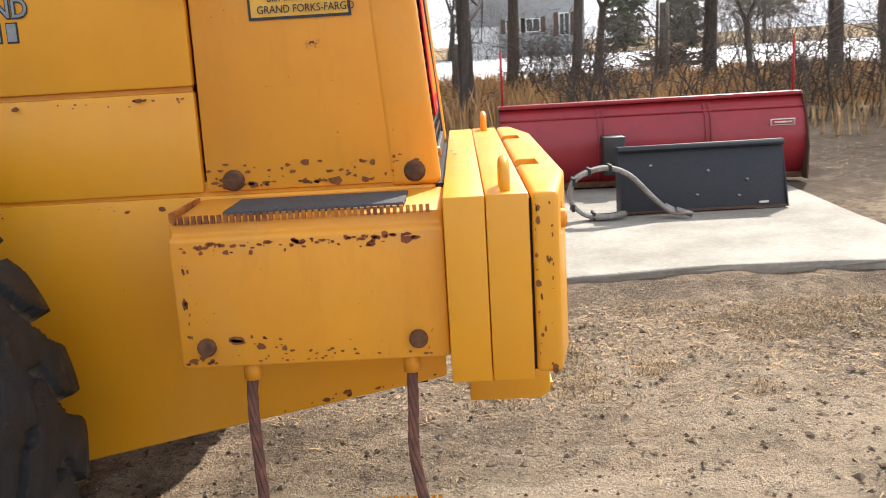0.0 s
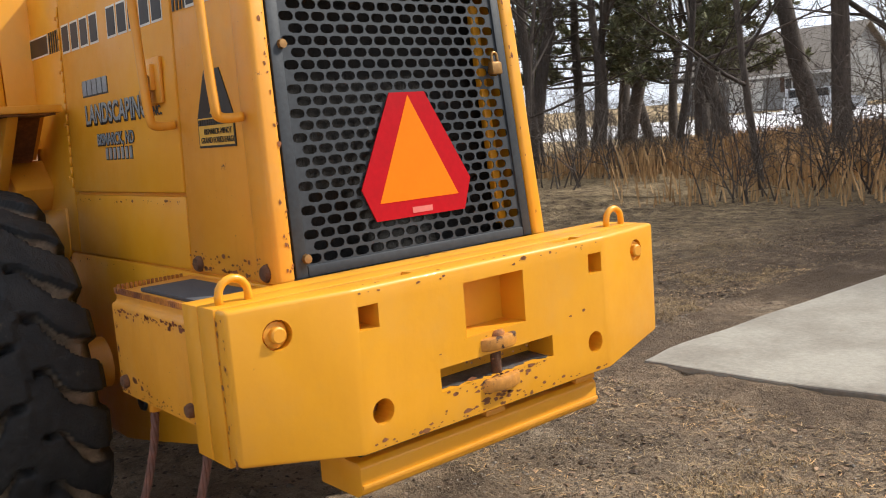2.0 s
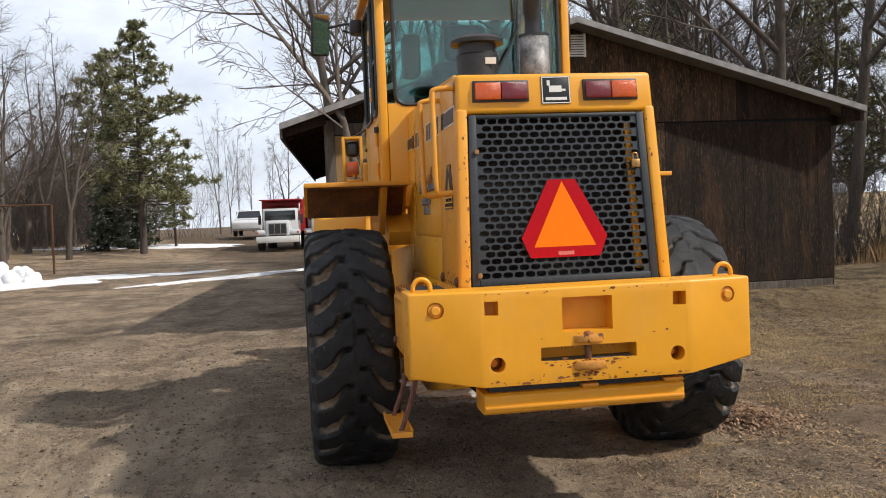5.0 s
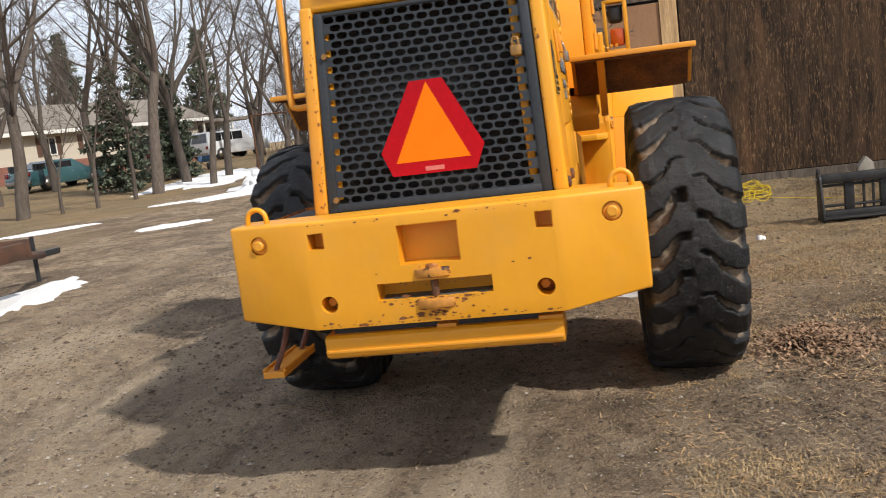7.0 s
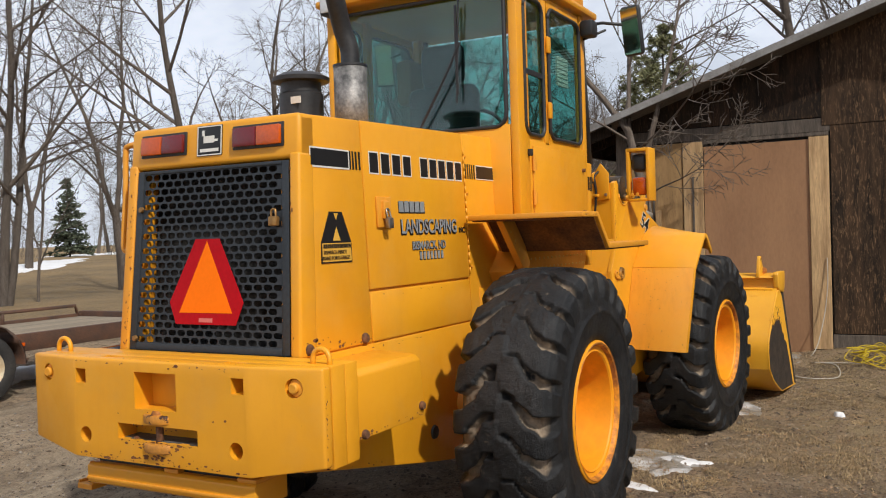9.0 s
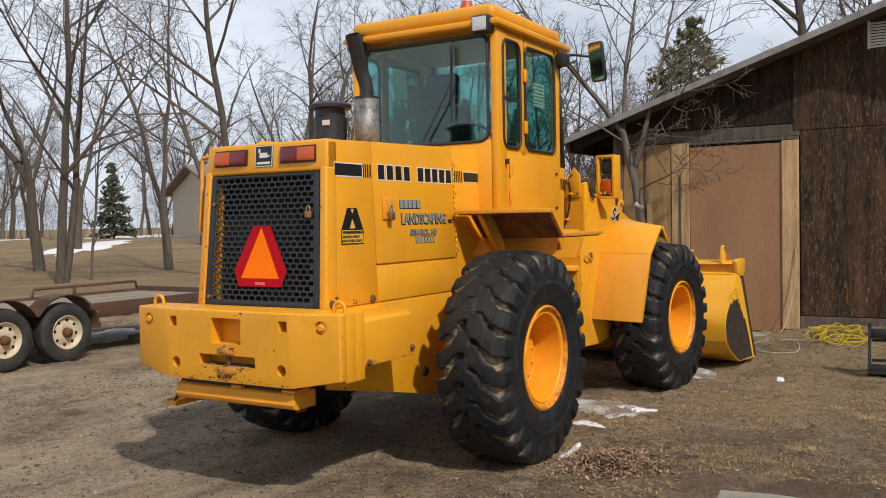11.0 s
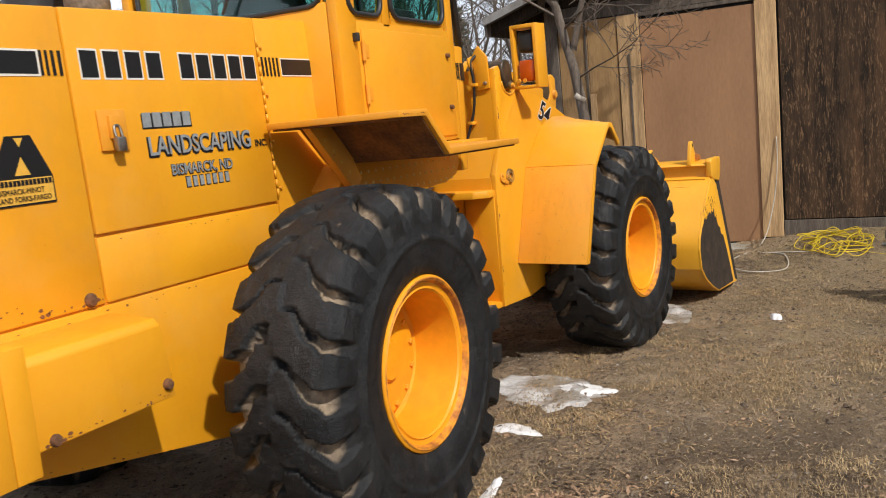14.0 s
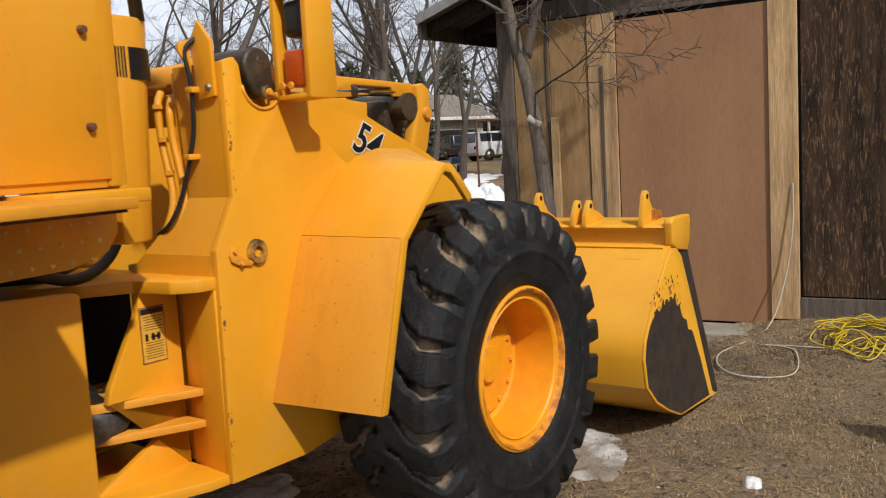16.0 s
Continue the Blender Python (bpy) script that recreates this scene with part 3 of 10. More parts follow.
def top_of_hood(x):
    return 2.085 - 0.026 * x


def hood_side(s, name, x0, x1, z0, z1, label="", bev=0.008, mat=paint, out=0.505, thick=0.03, sloped=False):
    bm = bmesh.new()
    a, b = sorted((s * (out - thick), s * out))
    add_box(bm, x0, x1, a, b, z0, z1, bev)
    if sloped:
        for v in bm.verts:
            if v.co.z > (z0 + z1) / 2:
                v.co.z += top_of_hood(v.co.x) - z1
    return part(name, hooded(bm), mat, loader, label)


for s in (-1, 1):
    hood_side(s, "rear_side_panel", -0.508, -0.004, 1.112, 2.06, sloped=True, mat=paint if s > 0 else paint_worn)
    d = hood_side(s, "engine_door", -1.494, -0.514, 1.345, 2.06, "yellow engine side door with lettering", sloped=True, out=0.508)
    hood_side(s, "lower_side_panel", -1.494, -0.514, 1.112, 1.335)
    hood_side(s, "front_side_panel", -1.93, -1.50, 1.112, 2.06, sloped=True)
    bm = bmesh.new()
    for k in range(17):
        add_tube(bm, [(-1.497, s * 0.509, 1.362 + 0.040 * k), (-1.497, s * 0.509, 1.399 + 0.040 * k)], 0.0055, 8)
    hinge = part("door_hinge", hooded(bm), paint, loader, "long thin piano hinge")
    for k in range(4):
        bm = bmesh.new()
        add_lathe(bm, [(0, 0.009), (0.007, 0.008), (0.009, 0.0)], (-1.520, s * 0.507, 1.40 + 0.20 * k), "y", 6, s)
        part("bolt", hooded(bm), paint_worn, hinge)
    # padlocked latch of the door
    bm = bmesh.new()
    add_box(bm, -0.71, -0.59, s * 0.515 - 0.006, s * 0.515 + 0.006, 1.62, 1.76, 0.004)
    add_box(bm, -0.675, -0.625, s * 0.525 - 0.012, s * 0.525 + 0.012, 1.66, 1.74, 0.004)
    latch = part("door_latch", hooded(bm), paint_worn, d)
    bm = bmesh.new()
    add_box(bm, -0.665, -0.625, s * 0.548 - 0.013, s * 0.548 + 0.013, 1.615, 1.665, 0.006)
    add_tube(bm, smooth_path([(-0.66, s * 0.548, 1.66), (-0.657, s * 0.54, 1.70), (-0.635, s * 0.54, 1.70), (-0.632, s * 0.548, 1.66)], 4), 0.005, 6)
    part("padlock", hooded(bm), brass if s < 0 else steel, d, "small weathered padlock")
    # drips, rivets and bolt heads
    for bx, bz in ((-0.045, 1.137), (-0.445, 1.137)):
        bm = bmesh.new()
        add_lathe(bm, [(0, 0.016), (0.018, 0.014), (0.024, 0.006), (0.024, -0.002)], (bx, s * 0.505, bz), "y", 14, s)
        part("bolt_head", bm, rust_steel, loader)
    # inner flanges behind the seams
    hood_side(s, "door_flange", -1.49, -0.52, 1.31, 1.37, mat=paint_worn, out=0.492, thick=0.012, bev=0.0)
    hood_side(s, "sill_flange", -1.93, -0.01, 1.085, 1.135, mat=paint_worn, out=0.494, thick=0.012, bev=0.0)
    # belly plate below the hood
    bm = bmesh.new()
    a, b = sorted((s * 0.475, s * 0.503))
    add_prism(bm, [(-0.002, 1.105), (-0.002, 0.655), (-0.54, 0.55), (-1.02, 0.455), (-1.25, 0.415), (-1.62, 0.42), (-1.78, 0.8), (-1.93, 1.105)],
              "y", a, b, 0.006)
    part("belly_plate", bm, paint, loader, "large yellow lower side plate")
    bm = bmesh.new()
    add_lathe(bm, [(0, 0.012), (0.03, 0.01), (0.036, 0.0), (0.036, -0.004)], (-1.04, s * 0.503, 0.60), "y", 16, s)
    part("bolt_head", bm, black, loader)

bm = bmesh.new()
add_prism(bm, [(-0.46, 2.0), (-0.40, 2.085), (0.40, 2.085), (0.46, 2.0)], "x", -1.93, -0.06, 0.0)
for v in bm.verts:
    if v.co.z > 2.05:
        v.co.z = top_of_hood(v.co.x) + 0.004
        v.co.y *= 1.16
part("hood_top", hooded(bm), paint, loader, "flat yellow engine hood top")
# rear header with lamps, rear posts
bm = bmesh.new()
add_box(bm, -0.12, 0.006, -0.505, 0.505, 1.905, 2.09, 0.02, seg=3)
rear_header = part("rear_header", hooded(bm), paint, loader, "yellow header above the grille")
for s in (-1, 1):
    bm = bmesh.new()
    a, b = sorted((s * 0.452, s * 0.508))
    add_box(bm, -0.10, 0.012, a, b, 1.105, 1.93, 0.014, seg=3)
    part("grille_post", hooded(bm), paint_worn if s < 0 else paint, loader)
    # tail lamps: amber outside, red inside
    for y0, y1, mat, nm in ((0.285, 0.415, lens_amber, "turn_lamp"), (0.15, 0.282, lens_red, "tail_lamp")):
        bm = bmesh.new()
        a, b = sorted((s * y0, s * y1))
        add_box(bm, 0.0, 0.03, a, b, 1.968, 2.048, 0.006)
        part(nm, hooded(bm), mat, loader)
    bm = bmesh.new()
    a, b = sorted((s * 0.14, s * 0.425))
    add_box(bm, -0.01, 0.014, a, b, 1.958, 2.058, 0.003)
    part("lamp_bezel", hooded(bm), black, loader)
# square badge without lettering: an animal-like blot becomes a plain shape
bm = bmesh.new()
add_box(bm, 0.005, 0.0105, -0.075, 0.075, 1.945, 2.075, 0.004)
badge = part("square_badge", hooded(bm), decal_black, loader, "black square badge with a white rim")
for y0, y1, z0, z1 in ((-0.072, 0.072, 2.068, 2.073), (-0.072, 0.072, 1.947, 1.952), (-0.073, -0.068, 1.952, 2.068), (0.068, 0.073, 1.952, 2.068),
                       (-0.035, 0.03, 2.0, 2.03), (-0.045, -0.03, 2.031, 2.055), (0.031, 0.05, 2.005, 2.015), (-0.055, 0.055, 1.962, 1.976)):
    bm = bmesh.new()
    add_box(bm, 0.010, 0.0118, y0, y1, z0, z1)
    part("badge_mark", hooded(bm), decal_white, badge)

# perforated grille: staggered oblong holes
bm = bmesh.new()
GW, GZ0, GZ1 = 0.435, 1.145, 1.885
rows, cols = 23, 15
px_, pz_ = (2 * GW - 0.05) / (cols + 0.5), (GZ1 - GZ0) / rows
hw, hh = 0.0238, 0.0126
ring_h = [(hw - hh + hh * math.cos(math.pi / 2 - math.pi * k / 4), hh * math.sin(math.pi / 2 - math.pi * k / 4)) for k in range(5)]
ring_h += [(-a, -b) for a, b in ring_h]
ring_o = []
for a, b in ring_h:
    f = min(px_ / 2 / abs(a) if abs(a) > 1e-6 else 9, pz_ / 2 / abs(b) if abs(b) > 1e-6 else 9)
    ring_o.append((a * f, b * f))
for corner in ((1, 1), (1, -1), (-1, -1), (-1, 1)):
    k = min(range(10), key=lambda j: (ring_o[j][0] - corner[0] * px_ / 2) ** 2 + (ring_o[j][1] - corner[1] * pz_ / 2) ** 2)
    ring_o[k] = (corner[0] * px_ / 2, corner[1] * pz_ / 2)
for r in range(rows):
    for c in range(cols):
        cy = -GW + 0.025 + px_ * (c + 0.5 + (0.5 if r % 2 else 0.0))
        cz = GZ0 + pz_ * (r + 0.5)
        o = [bm.verts.new((0.0, cy + a, cz + b)) for a, b in ring_o]
        i = [bm.verts.new((0.0, cy + a, cz + b)) for a, b in ring_h]
        k = [bm.verts.new((-0.003, cy + a, cz + b)) for a, b in ring_h]
        for j in range(10):
            q = (j + 1) % 10
            bm.faces.new((o[j], o[q], i[q], i[j]))
            bm.faces.new((i[j], i[q], k[q], k[j]))
    y = -GW + 0.025 if r % 2 else GW - 0.025 - px_ / 2
    z = GZ0 + pz_ * r
    bm.faces.new([bm.verts.new(p) for p in ((0, y, z), (0, y + px_ / 2, z), (0, y + px_ / 2, z + pz_), (0, y, z + pz_))])
grille = part("grille", hooded(bm), grille_black, loader, "black perforated steel radiator grille", smooth=False)
bm = bmesh.new()
add_box(bm, -0.012, 0.006, -0.447, -GW + 0.025, 1.115, 1.90, 0.003)
add_box(bm, -0.012, 0.006, GW - 0.025, 0.447, 1.115, 1.90, 0.003)
add_box(bm, -0.012, 0.006, -GW + 0.026, GW - 0.026, GZ1, 1.90, 0.003)
add_box(bm, -0.012, 0.006, -GW + 0.026, GW - 0.026, 1.115, GZ0, 0.003)
part("grille_frame", hooded(bm), grille_black, grille)
bm = bmesh.new()
add_box(bm, -0.20, -0.15, -0.46, 0.46, 1.10, 1.98)
part("radiator_core", hooded(bm), radiator, loader, "dusty dark radiator core")
for y in (-0.425, 0.375):
    bm = bmesh.new()
    add_box(bm, -0.075, -0.05, y - 0.012, y + 0.02, 1.16, 1.86, 0.004)
    part("radiator_bracket", hooded(bm), paint, loader)
bm = bmesh.new()
add_box(bm, 0.006, 0.030, 0.355, 0.40, 1.635, 1.675, 0.006)
add_tube(bm, smooth_path([(0.02, 0.365, 1.67), (0.02, 0.368, 1.70), (0.02, 0.387, 1.70), (0.02, 0.39, 1.67)], 4), 0.005, 6)
part("padlock", hooded(bm), brass, grille, "brass padlock")
for bz in (1.73, 1.165):
    bm = bmesh.new()
    add_lathe(bm, [(0, 0.012), (0.012, 0.011), (0.014, 0.0)], (0.006, -0.412, bz), "x", 8)
    part("grille_clip", hooded(bm), brass, grille)
# slow-vehicle triangle
bm = bmesh.new()
add_prism(bm, [(-0.065, 1.592), (0.065, 1.592), (0.205, 1.325), (0.167, 1.232), (-0.167, 1.232), (-0.205, 1.325)], "x", 0.034, 0.0375)
smv = part("slow_vehicle_emblem", bm, smv_red, loader, "orange triangle with a red border")
bm = bmesh.new()
add_prism(bm, [(0.0, 1.583), (0.148, 1.281), (-0.148, 1.281)], "x", 0.0376, 0.0386)
part("orange_triangle", bm, smv_orange, smv)
bm = bmesh.new()
add_box(bm, 0.0376, 0.0388, -0.035, 0.04, 1.242, 1.259)
part("maker_label", bm, pink_label, smv)
for ob in [smv, *smv.children]:
    for v in ob.data.vertices:
        v.co.x -= 0.085 * (v.co.z - 1.11) + 0.028
for z in (1.33, 1.50):
    bm = bmesh.new()
    add_tube(bm, [(-0.05, 0, z), (0.004 - 0.085 * (z - 1.11), 0, z)], 0.012, 8)
    part("emblem_bracket", bm, black, loader)

# decals on the hood sides: stripe, bars for the maker's letters, owner's lettering
SIDE = {1: Matrix(((-1, 0, 0, 0), (0, 0, 1, 0), (0, 1, 0, 0), (0, 0, 0, 1))), -1: Matrix(((1, 0, 0, 0), (0, 0, -1, 0), (0, 1, 0, 0), (0, 0, 0, 1)))}


def side_bar(s, x0, x1, z0, z1, mat, name, lift=0.0015, label=""):
    bm = bmesh.new()
    a, b = sorted((s * 0.5045, s * (0.507 + lift)))
    add_box(bm, min(x0, x1), max(x0, x1), a, b, z0, z1)
    hooded(bm)
    return part(name, bm, mat, loader, label)


def side_text(s, text, x, z, size, mat, lift=0.002, **kw):
    y = s * (0.508 * (1 - 0.072 * max(z - 1.11, 0)) + lift)
    lean = Matrix.Rotation(s * 0.036, 4, "X")
    return lettering(text, size, mat, loader, Matrix.Translation((x, y, z)) @ lean @ SIDE[s], **kw)


for s in (-1, 1):
    side_bar(s, -0.40, -0.07, 1.872, 1.957, decal_white, "stripe_edge", 0.0005)
    side_bar(s, -0.39, -0.075, 1.880, 1.950, decal_black, "stripe")
    for k in range(4):
        side_bar(s, -0.414 - 0.026 * k, -0.403 - 0.026 * k, 1.875, 1.955, decal_black, "stripe_line")
    for k in range(5):
        side_bar(s, -1.525 - 0.026 * k, -1.514 - 0.026 * k, 1.880, 1.960, decal_black, "stripe_line")
    side_bar(s, -1.93, -1.645, 1.880, 1.960, decal_white, "stripe_edge", 0.0005)
    side_bar(s, -1.928, -1.648, 1.886, 1.954, decal_black, "stripe")
    # the maker's name as plain bars, one a letter
    xs = [-0.60 - 0.098 * k for k in range(4)] + [-1.06 - 0.092 * k for k in range(5)]
    for k, x in enumerate(xs):
        xx = x if s > 0 else -2.03 - x
        side_bar(s, xx - 0.040, xx + 0.040, 1.862, 1.966, decal_white, "letter_edge", 0.0022)
        side_bar(s, xx - 0.034, xx + 0.034, 1.869, 1.959, decal_black, "letter_bar", 0.0032)
    # the owner's lettering
    d = -1 if s > 0 else 1
    bx = -0.915 if s > 0 else -1.175
    side_bar(s, bx - 0.125, bx + 0.125, 1.686, 1.742, decal_black, "name_edge", 0.0022)
    for k in range(5):
        side_bar(s, bx - 0.12 + 0.05 * k, bx - 0.08 + 0.05 * k, 1.692, 1.745, decal_grey, "name_bar", 0.0034)
    lx = -1.085 if s > 0 else -1.0
    side_text(s, "LANDSCAPING", lx - d * 0.004, 1.616, 0.096, decal_black, 0.0022, name="lettering", bold=0.005, squeeze=0.87)
    side_text(s, "LANDSCAPING", lx, 1.620, 0.096, decal_grey, 0.0036, name="lettering", bold=0.0012, squeeze=0.87, label="grey LANDSCAPING lettering")
    side_text(s, "INC.", lx + d * 0.345, 1.60, 0.040, decal_black, 0.0022, name="lettering", bold=0.001)
    side_text(s, "BISMARCK, ND", lx - d * 0.02, 1.528, 0.056, decal_black, 0.0022, name="lettering", bold=0.003, squeeze=0.9)
    side_text(s, "BISMARCK, ND", lx - d * 0.02, 1.529, 0.056, decal_grey, 0.0034, name="lettering", bold=0.0003, squeeze=0.9)
    for k in range(7):
        side_bar(s, lx - 0.12 + 0.036 * k, lx - 0.094 + 0.036 * k, 1.458, 1.502, decal_black, "number_edge", 0.0022)
        side_bar(s, lx - 0.118 + 0.036 * k, lx - 0.098 + 0.036 * k, 1.462, 1.499, decal_grey, "number_bar", 0.0034)
    # dealer's plate: black trapezoid mark over a yellow field
    cx = -0.26 if s > 0 else -0.255
    bm = bmesh.new()
    a, b = sorted((s * 0.5045, s * 0.5085))
    add_prism(bm, [(cx - 0.118, 1.475), (cx + 0.118, 1.475), (cx + 0.118, 1.56), (cx + 0.05, 1.69), (cx - 0.05, 1.69), (cx - 0.118, 1.56)], "y", a, b)
    plate = part("dealer_decal", hooded(bm), decal_black, loader, "dealer decal with a dark arched mark")
    for pts in ([(cx - 0.112, 1.481), (cx + 0.112, 1.481), (cx + 0.112, 1.558), (cx - 0.112, 1.558)],
                [(cx - 0.03, 1.568), (cx + 0.03, 1.568), (cx, 1.625)], [(cx - 0.018, 1.683), (cx + 0.018, 1.683), (cx, 1.655)]):
        bm = bmesh.new()
        a, b = sorted((s * 0.508, s * 0.5094))
        add_prism(bm, pts, "y", a, b)
        part("decal_field", hooded(bm), decal_yellow, plate)
    for k in range(14):
        xx = cx - 0.102 + 0.0155 * k
        side_bar(s, xx - 0.006, xx + 0.006, 1.537, 1.554, decal_black, "letter_bar", 0.004)
    side_text(s, "BISMARCK-MINOT", cx, 1.519, 0.0235, decal_black, 0.0034, name="lettering", squeeze=0.85)
    side_text(s, "GRAND FORKS-FARGO", cx, 1.495, 0.0235, decal_black, 0.0034, name="lettering", squeeze=0.85)

# grab rails at the rear left corner of the hood
for x in (-0.10, -0.52):
    bm = bmesh.new()
    add_tube(bm, smooth_path([(x, -0.50, 1.55), (x, -0.56, 1.55), (x, -0.575, 1.59), (x - 0.02, -0.575, 1.8), (x - 0.03, -0.575, 1.99), (x - 0.03, -0.56, 2.03), (x - 0.03, -0.47, 2.035)], 5), 0.0135, 10)
    rail = part("grab_rail", bm, paint_worn, loader, "bent yellow grab rail")
bm = bmesh.new()
add_tube(bm, smooth_path([(-0.45, -0.40, 2.08), (-0.47, -0.40, 2.135), (-0.6, -0.40, 2.145), (-1.15, -0.40, 2.16), (-1.2, -0.40, 2.10)], 5), 0.0135, 10)
part("grab_rail", bm, paint, loader)

# ---- counterweight ----
bm = bmesh.new()
add_box(bm, 0.018, 0.0985, -0.776, 0.776, 0.742, 1.116, 0.004)
part("counterweight_slab", bm, paint, loader)
bm = bmesh.new()
add_box(bm, 0.100, 0.1825, -0.776, 0.776, 0.742, 1.117, 0.004)
part("counterweight_slab", bm, paint, loader)
# near-black strips in the slab joint, painted in place of its shade
bm = bmesh.new()
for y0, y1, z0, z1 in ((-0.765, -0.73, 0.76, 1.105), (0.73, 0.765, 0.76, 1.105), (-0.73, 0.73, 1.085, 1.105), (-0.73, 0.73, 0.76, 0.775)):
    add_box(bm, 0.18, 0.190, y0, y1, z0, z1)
part("slab_gap", bm, inner_shade, loader)
bm = bmesh.new()
outline = [(0.188, -0.777), (0.238, -0.777), (0.285, -0.47), (0.285, 0.47), (0.238, 0.777), (0.188, 0.777)]
add_prism(bm, outline, "z", 0.70, 1.118)
for v in bm.verts:
    if v.co.z < 0.8 and abs(v.co.y) > 0.6:
        v.co.z = 0.755
bmesh.ops.bevel(bm, geom=list(bm.edges), offset=0.011, segments=3, affect="EDGES", profile=0.5)
weight = part("counterweight", bm, paint, loader, "thick yellow cast counterweight with square pockets")
tool = bmesh.new()
for y in (-0.425, 0.42):
    add_box(tool, 0.20, 0.4, y - 0.03, y + 0.03, 1.012, 1.072)
for y in (-0.405, 0.405):
    add_tube(tool, [(0.19, y, 0.80), (0.4, y, 0.80)], 0.033, 20)
for y in (-0.66, 0.66):
    add_tube(tool, [(0.235, y, 1.043), (0.4, y, 1.043)], 0.036, 20)
cut(weight, tool)
tool = bmesh.new()
add_box(tool, 0.19, 0.4, -0.115, 0.11, 0.925, 1.072)
add_box(tool, 0.17, 0.4, -0.215, 0.215, 0.80, 0.862)
for y in (-0.30, 0.36):
    add_box(tool, 0.18, 0.24, y - 0.055, y + 0.055, 1.10, 1.2)
cut(weight, tool)
for y in (-0.405, 0.405):
    bm = bmesh.new()
    add_tube(bm, [(0.165, y, 0.80), (0.191, y, 0.80)], 0.05, 12)
    add_tube(bm, [(0.19, y + 0.006, 0.80), (0.225, y + 0.006, 0.80)], 0.02, 8)
    part("pocket_bottom", bm, rust_paint, weight)
for y in (-0.66, 0.66):
    bm = bmesh.new()
    add_lathe(bm, [(0, 0.030), (0.016, 0.030), (0.020, 0.026), (0.020, 0.012), (0.031, 0.010), (0.031, 0.0)], (0.236, y, 1.043), "x", 14)
    part("bolt", bm, paint_worn, weight)
for z0, z1, out, half in ((0.872, 0.908, 0.312, 0.072), (0.757, 0.795, 0.312, 0.076)):
    bm = bmesh.new()
    arc = [(0.275 + (out - 0.275) * math.sin(math.pi * k / 8), -half * math.cos(math.pi * k / 8)) for k in range(9)]
    add_prism(bm, [(0.20, -half)] + arc + [(0.20, half)], "z", z0, z1, 0.009)
    part("hitch_lug", bm, hitch_paint, weight, "scuffed hitch lug with bare dark steel")
bm = bmesh.new()
add_tube(bm, [(0.268, 0, 0.735), (0.268, 0, 0.92)], 0.015, 14)
part("hitch_pin", bm, rust_steel, weight, "rusty hitch pin")
bm = bmesh.new()
add_lathe(bm, [(0, 0.016), (0.024, 0.014), (0.030, 0.004), (0.030, -0.004)], (0.268, 0, 0.909), "z", 14)
part("pin_head", bm, rust_paint, weight)
# grime and bare steel in the hitch slot and round the lugs
rnd = random.Random(19)
bm = bmesh.new()
edge_ = [(-0.213 + 0.426 * k / 30, 0.822 + 0.012 * math.sin(k * 0.9) + rnd.uniform(-0.008, 0.012) + (0.020 if 12 < k < 20 else 0)) for k in range(31)]
add_prism(bm, [(-0.213, 0.8015)] + edge_ + [(0.213, 0.8015)], "x", 0.1705, 0.172)
part("slot_grime", bm, scraped, weight, "dark greasy dirt in the hitch slot")
bm = bmesh.new()
floor_ = [(0.2845 - rnd.uniform(0.0, 0.025), -0.20 + 0.40 * k / 24) for k in range(25)]
add_prism(bm, [(0.173, -0.213)] + floor_ + [(0.173, 0.213)], "z", 0.8005, 0.8018)
part("slot_floor", bm, scuffed_black, weight, "worn bare steel floor of the slot")
vs, fs = [], []
for k in range(70):
    y, z = rnd.gauss(0, 0.085), rnd.choice((0.792, 0.785, 0.765, 0.745, 0.73)) + rnd.gauss(0, 0.008)
    o, m_, r_ = len(vs), rnd.randint(6, 10), rnd.uniform(0.0015, 0.0065)
    wide = rnd.uniform(1.2, 3.0)
    vs += [(0.2858, y + r_ * wide * rnd.uniform(0.5, 1.2) * math.cos(6.283 * j / m_), z + r_ * rnd.uniform(0.5, 1.2) * math.sin(6.283 * j / m_)) for j in range(m_)]
    fs.append(tuple(range(o, o + m_)))
fleck = new("paint_chip", from_lists("paint_chip", vs, fs, chip_rust))
fleck.parent = weight
tagged(fleck, "scuffed bare steel below the hitch slot", kind="stuff")
for y in (-0.405, 0.405):
    bm = bmesh.new()
    add_lathe(bm, [(0, 0.034), (0.017, 0.034), (0.020, 0.028), (0.020, 0.0)], (0.192, y - 0.006, 0.80), "x", 6)
    part("recessed_bolt", bm, paint_worn, weight)
for y0, y1 in ((-0.02, 0.055), (0.36, 0.45)):
    bm = bmesh.new()
    add_box(bm, 0.10, 0.236, y0, y1, 0.668, 0.684, 0.003)
    part("crossbar_tab", bm, paint_worn, loader)
bm = bmesh.new()
add_box(bm, 0.236, 0.2465, -0.458, 0.448, 0.600, 0.612, 0.002)
part("crossbar_ledge", bm, paint_worn, loader)
for y in (-0.70, 0.70):
    bm = bmesh.new()
    pts = [(0.14, y - 0.038, 1.10)] + [(0.14, y + 0.038 * math.cos(math.pi - math.pi * k / 8), 1.135 + 0.038 * math.sin(math.pi * k / 8)) for k in range(9)] + [(0.14, y + 0.038, 1.10)]
    add_tube(bm, pts, 0.0105, 8)
    part("lifting_eye", bm, paint, loader)
bm = bmesh.new()
add_prism(bm, [(0.05, 0.574), (0.215, 0.574), (0.240, 0.588), (0.240, 0.655), (0.226, 0.668), (0.05, 0.668)], "y", -0.46, 0.45, 0.004)
part("lower_crossbar", bm, paint, loader, "yellow crossbar below the counterweight")
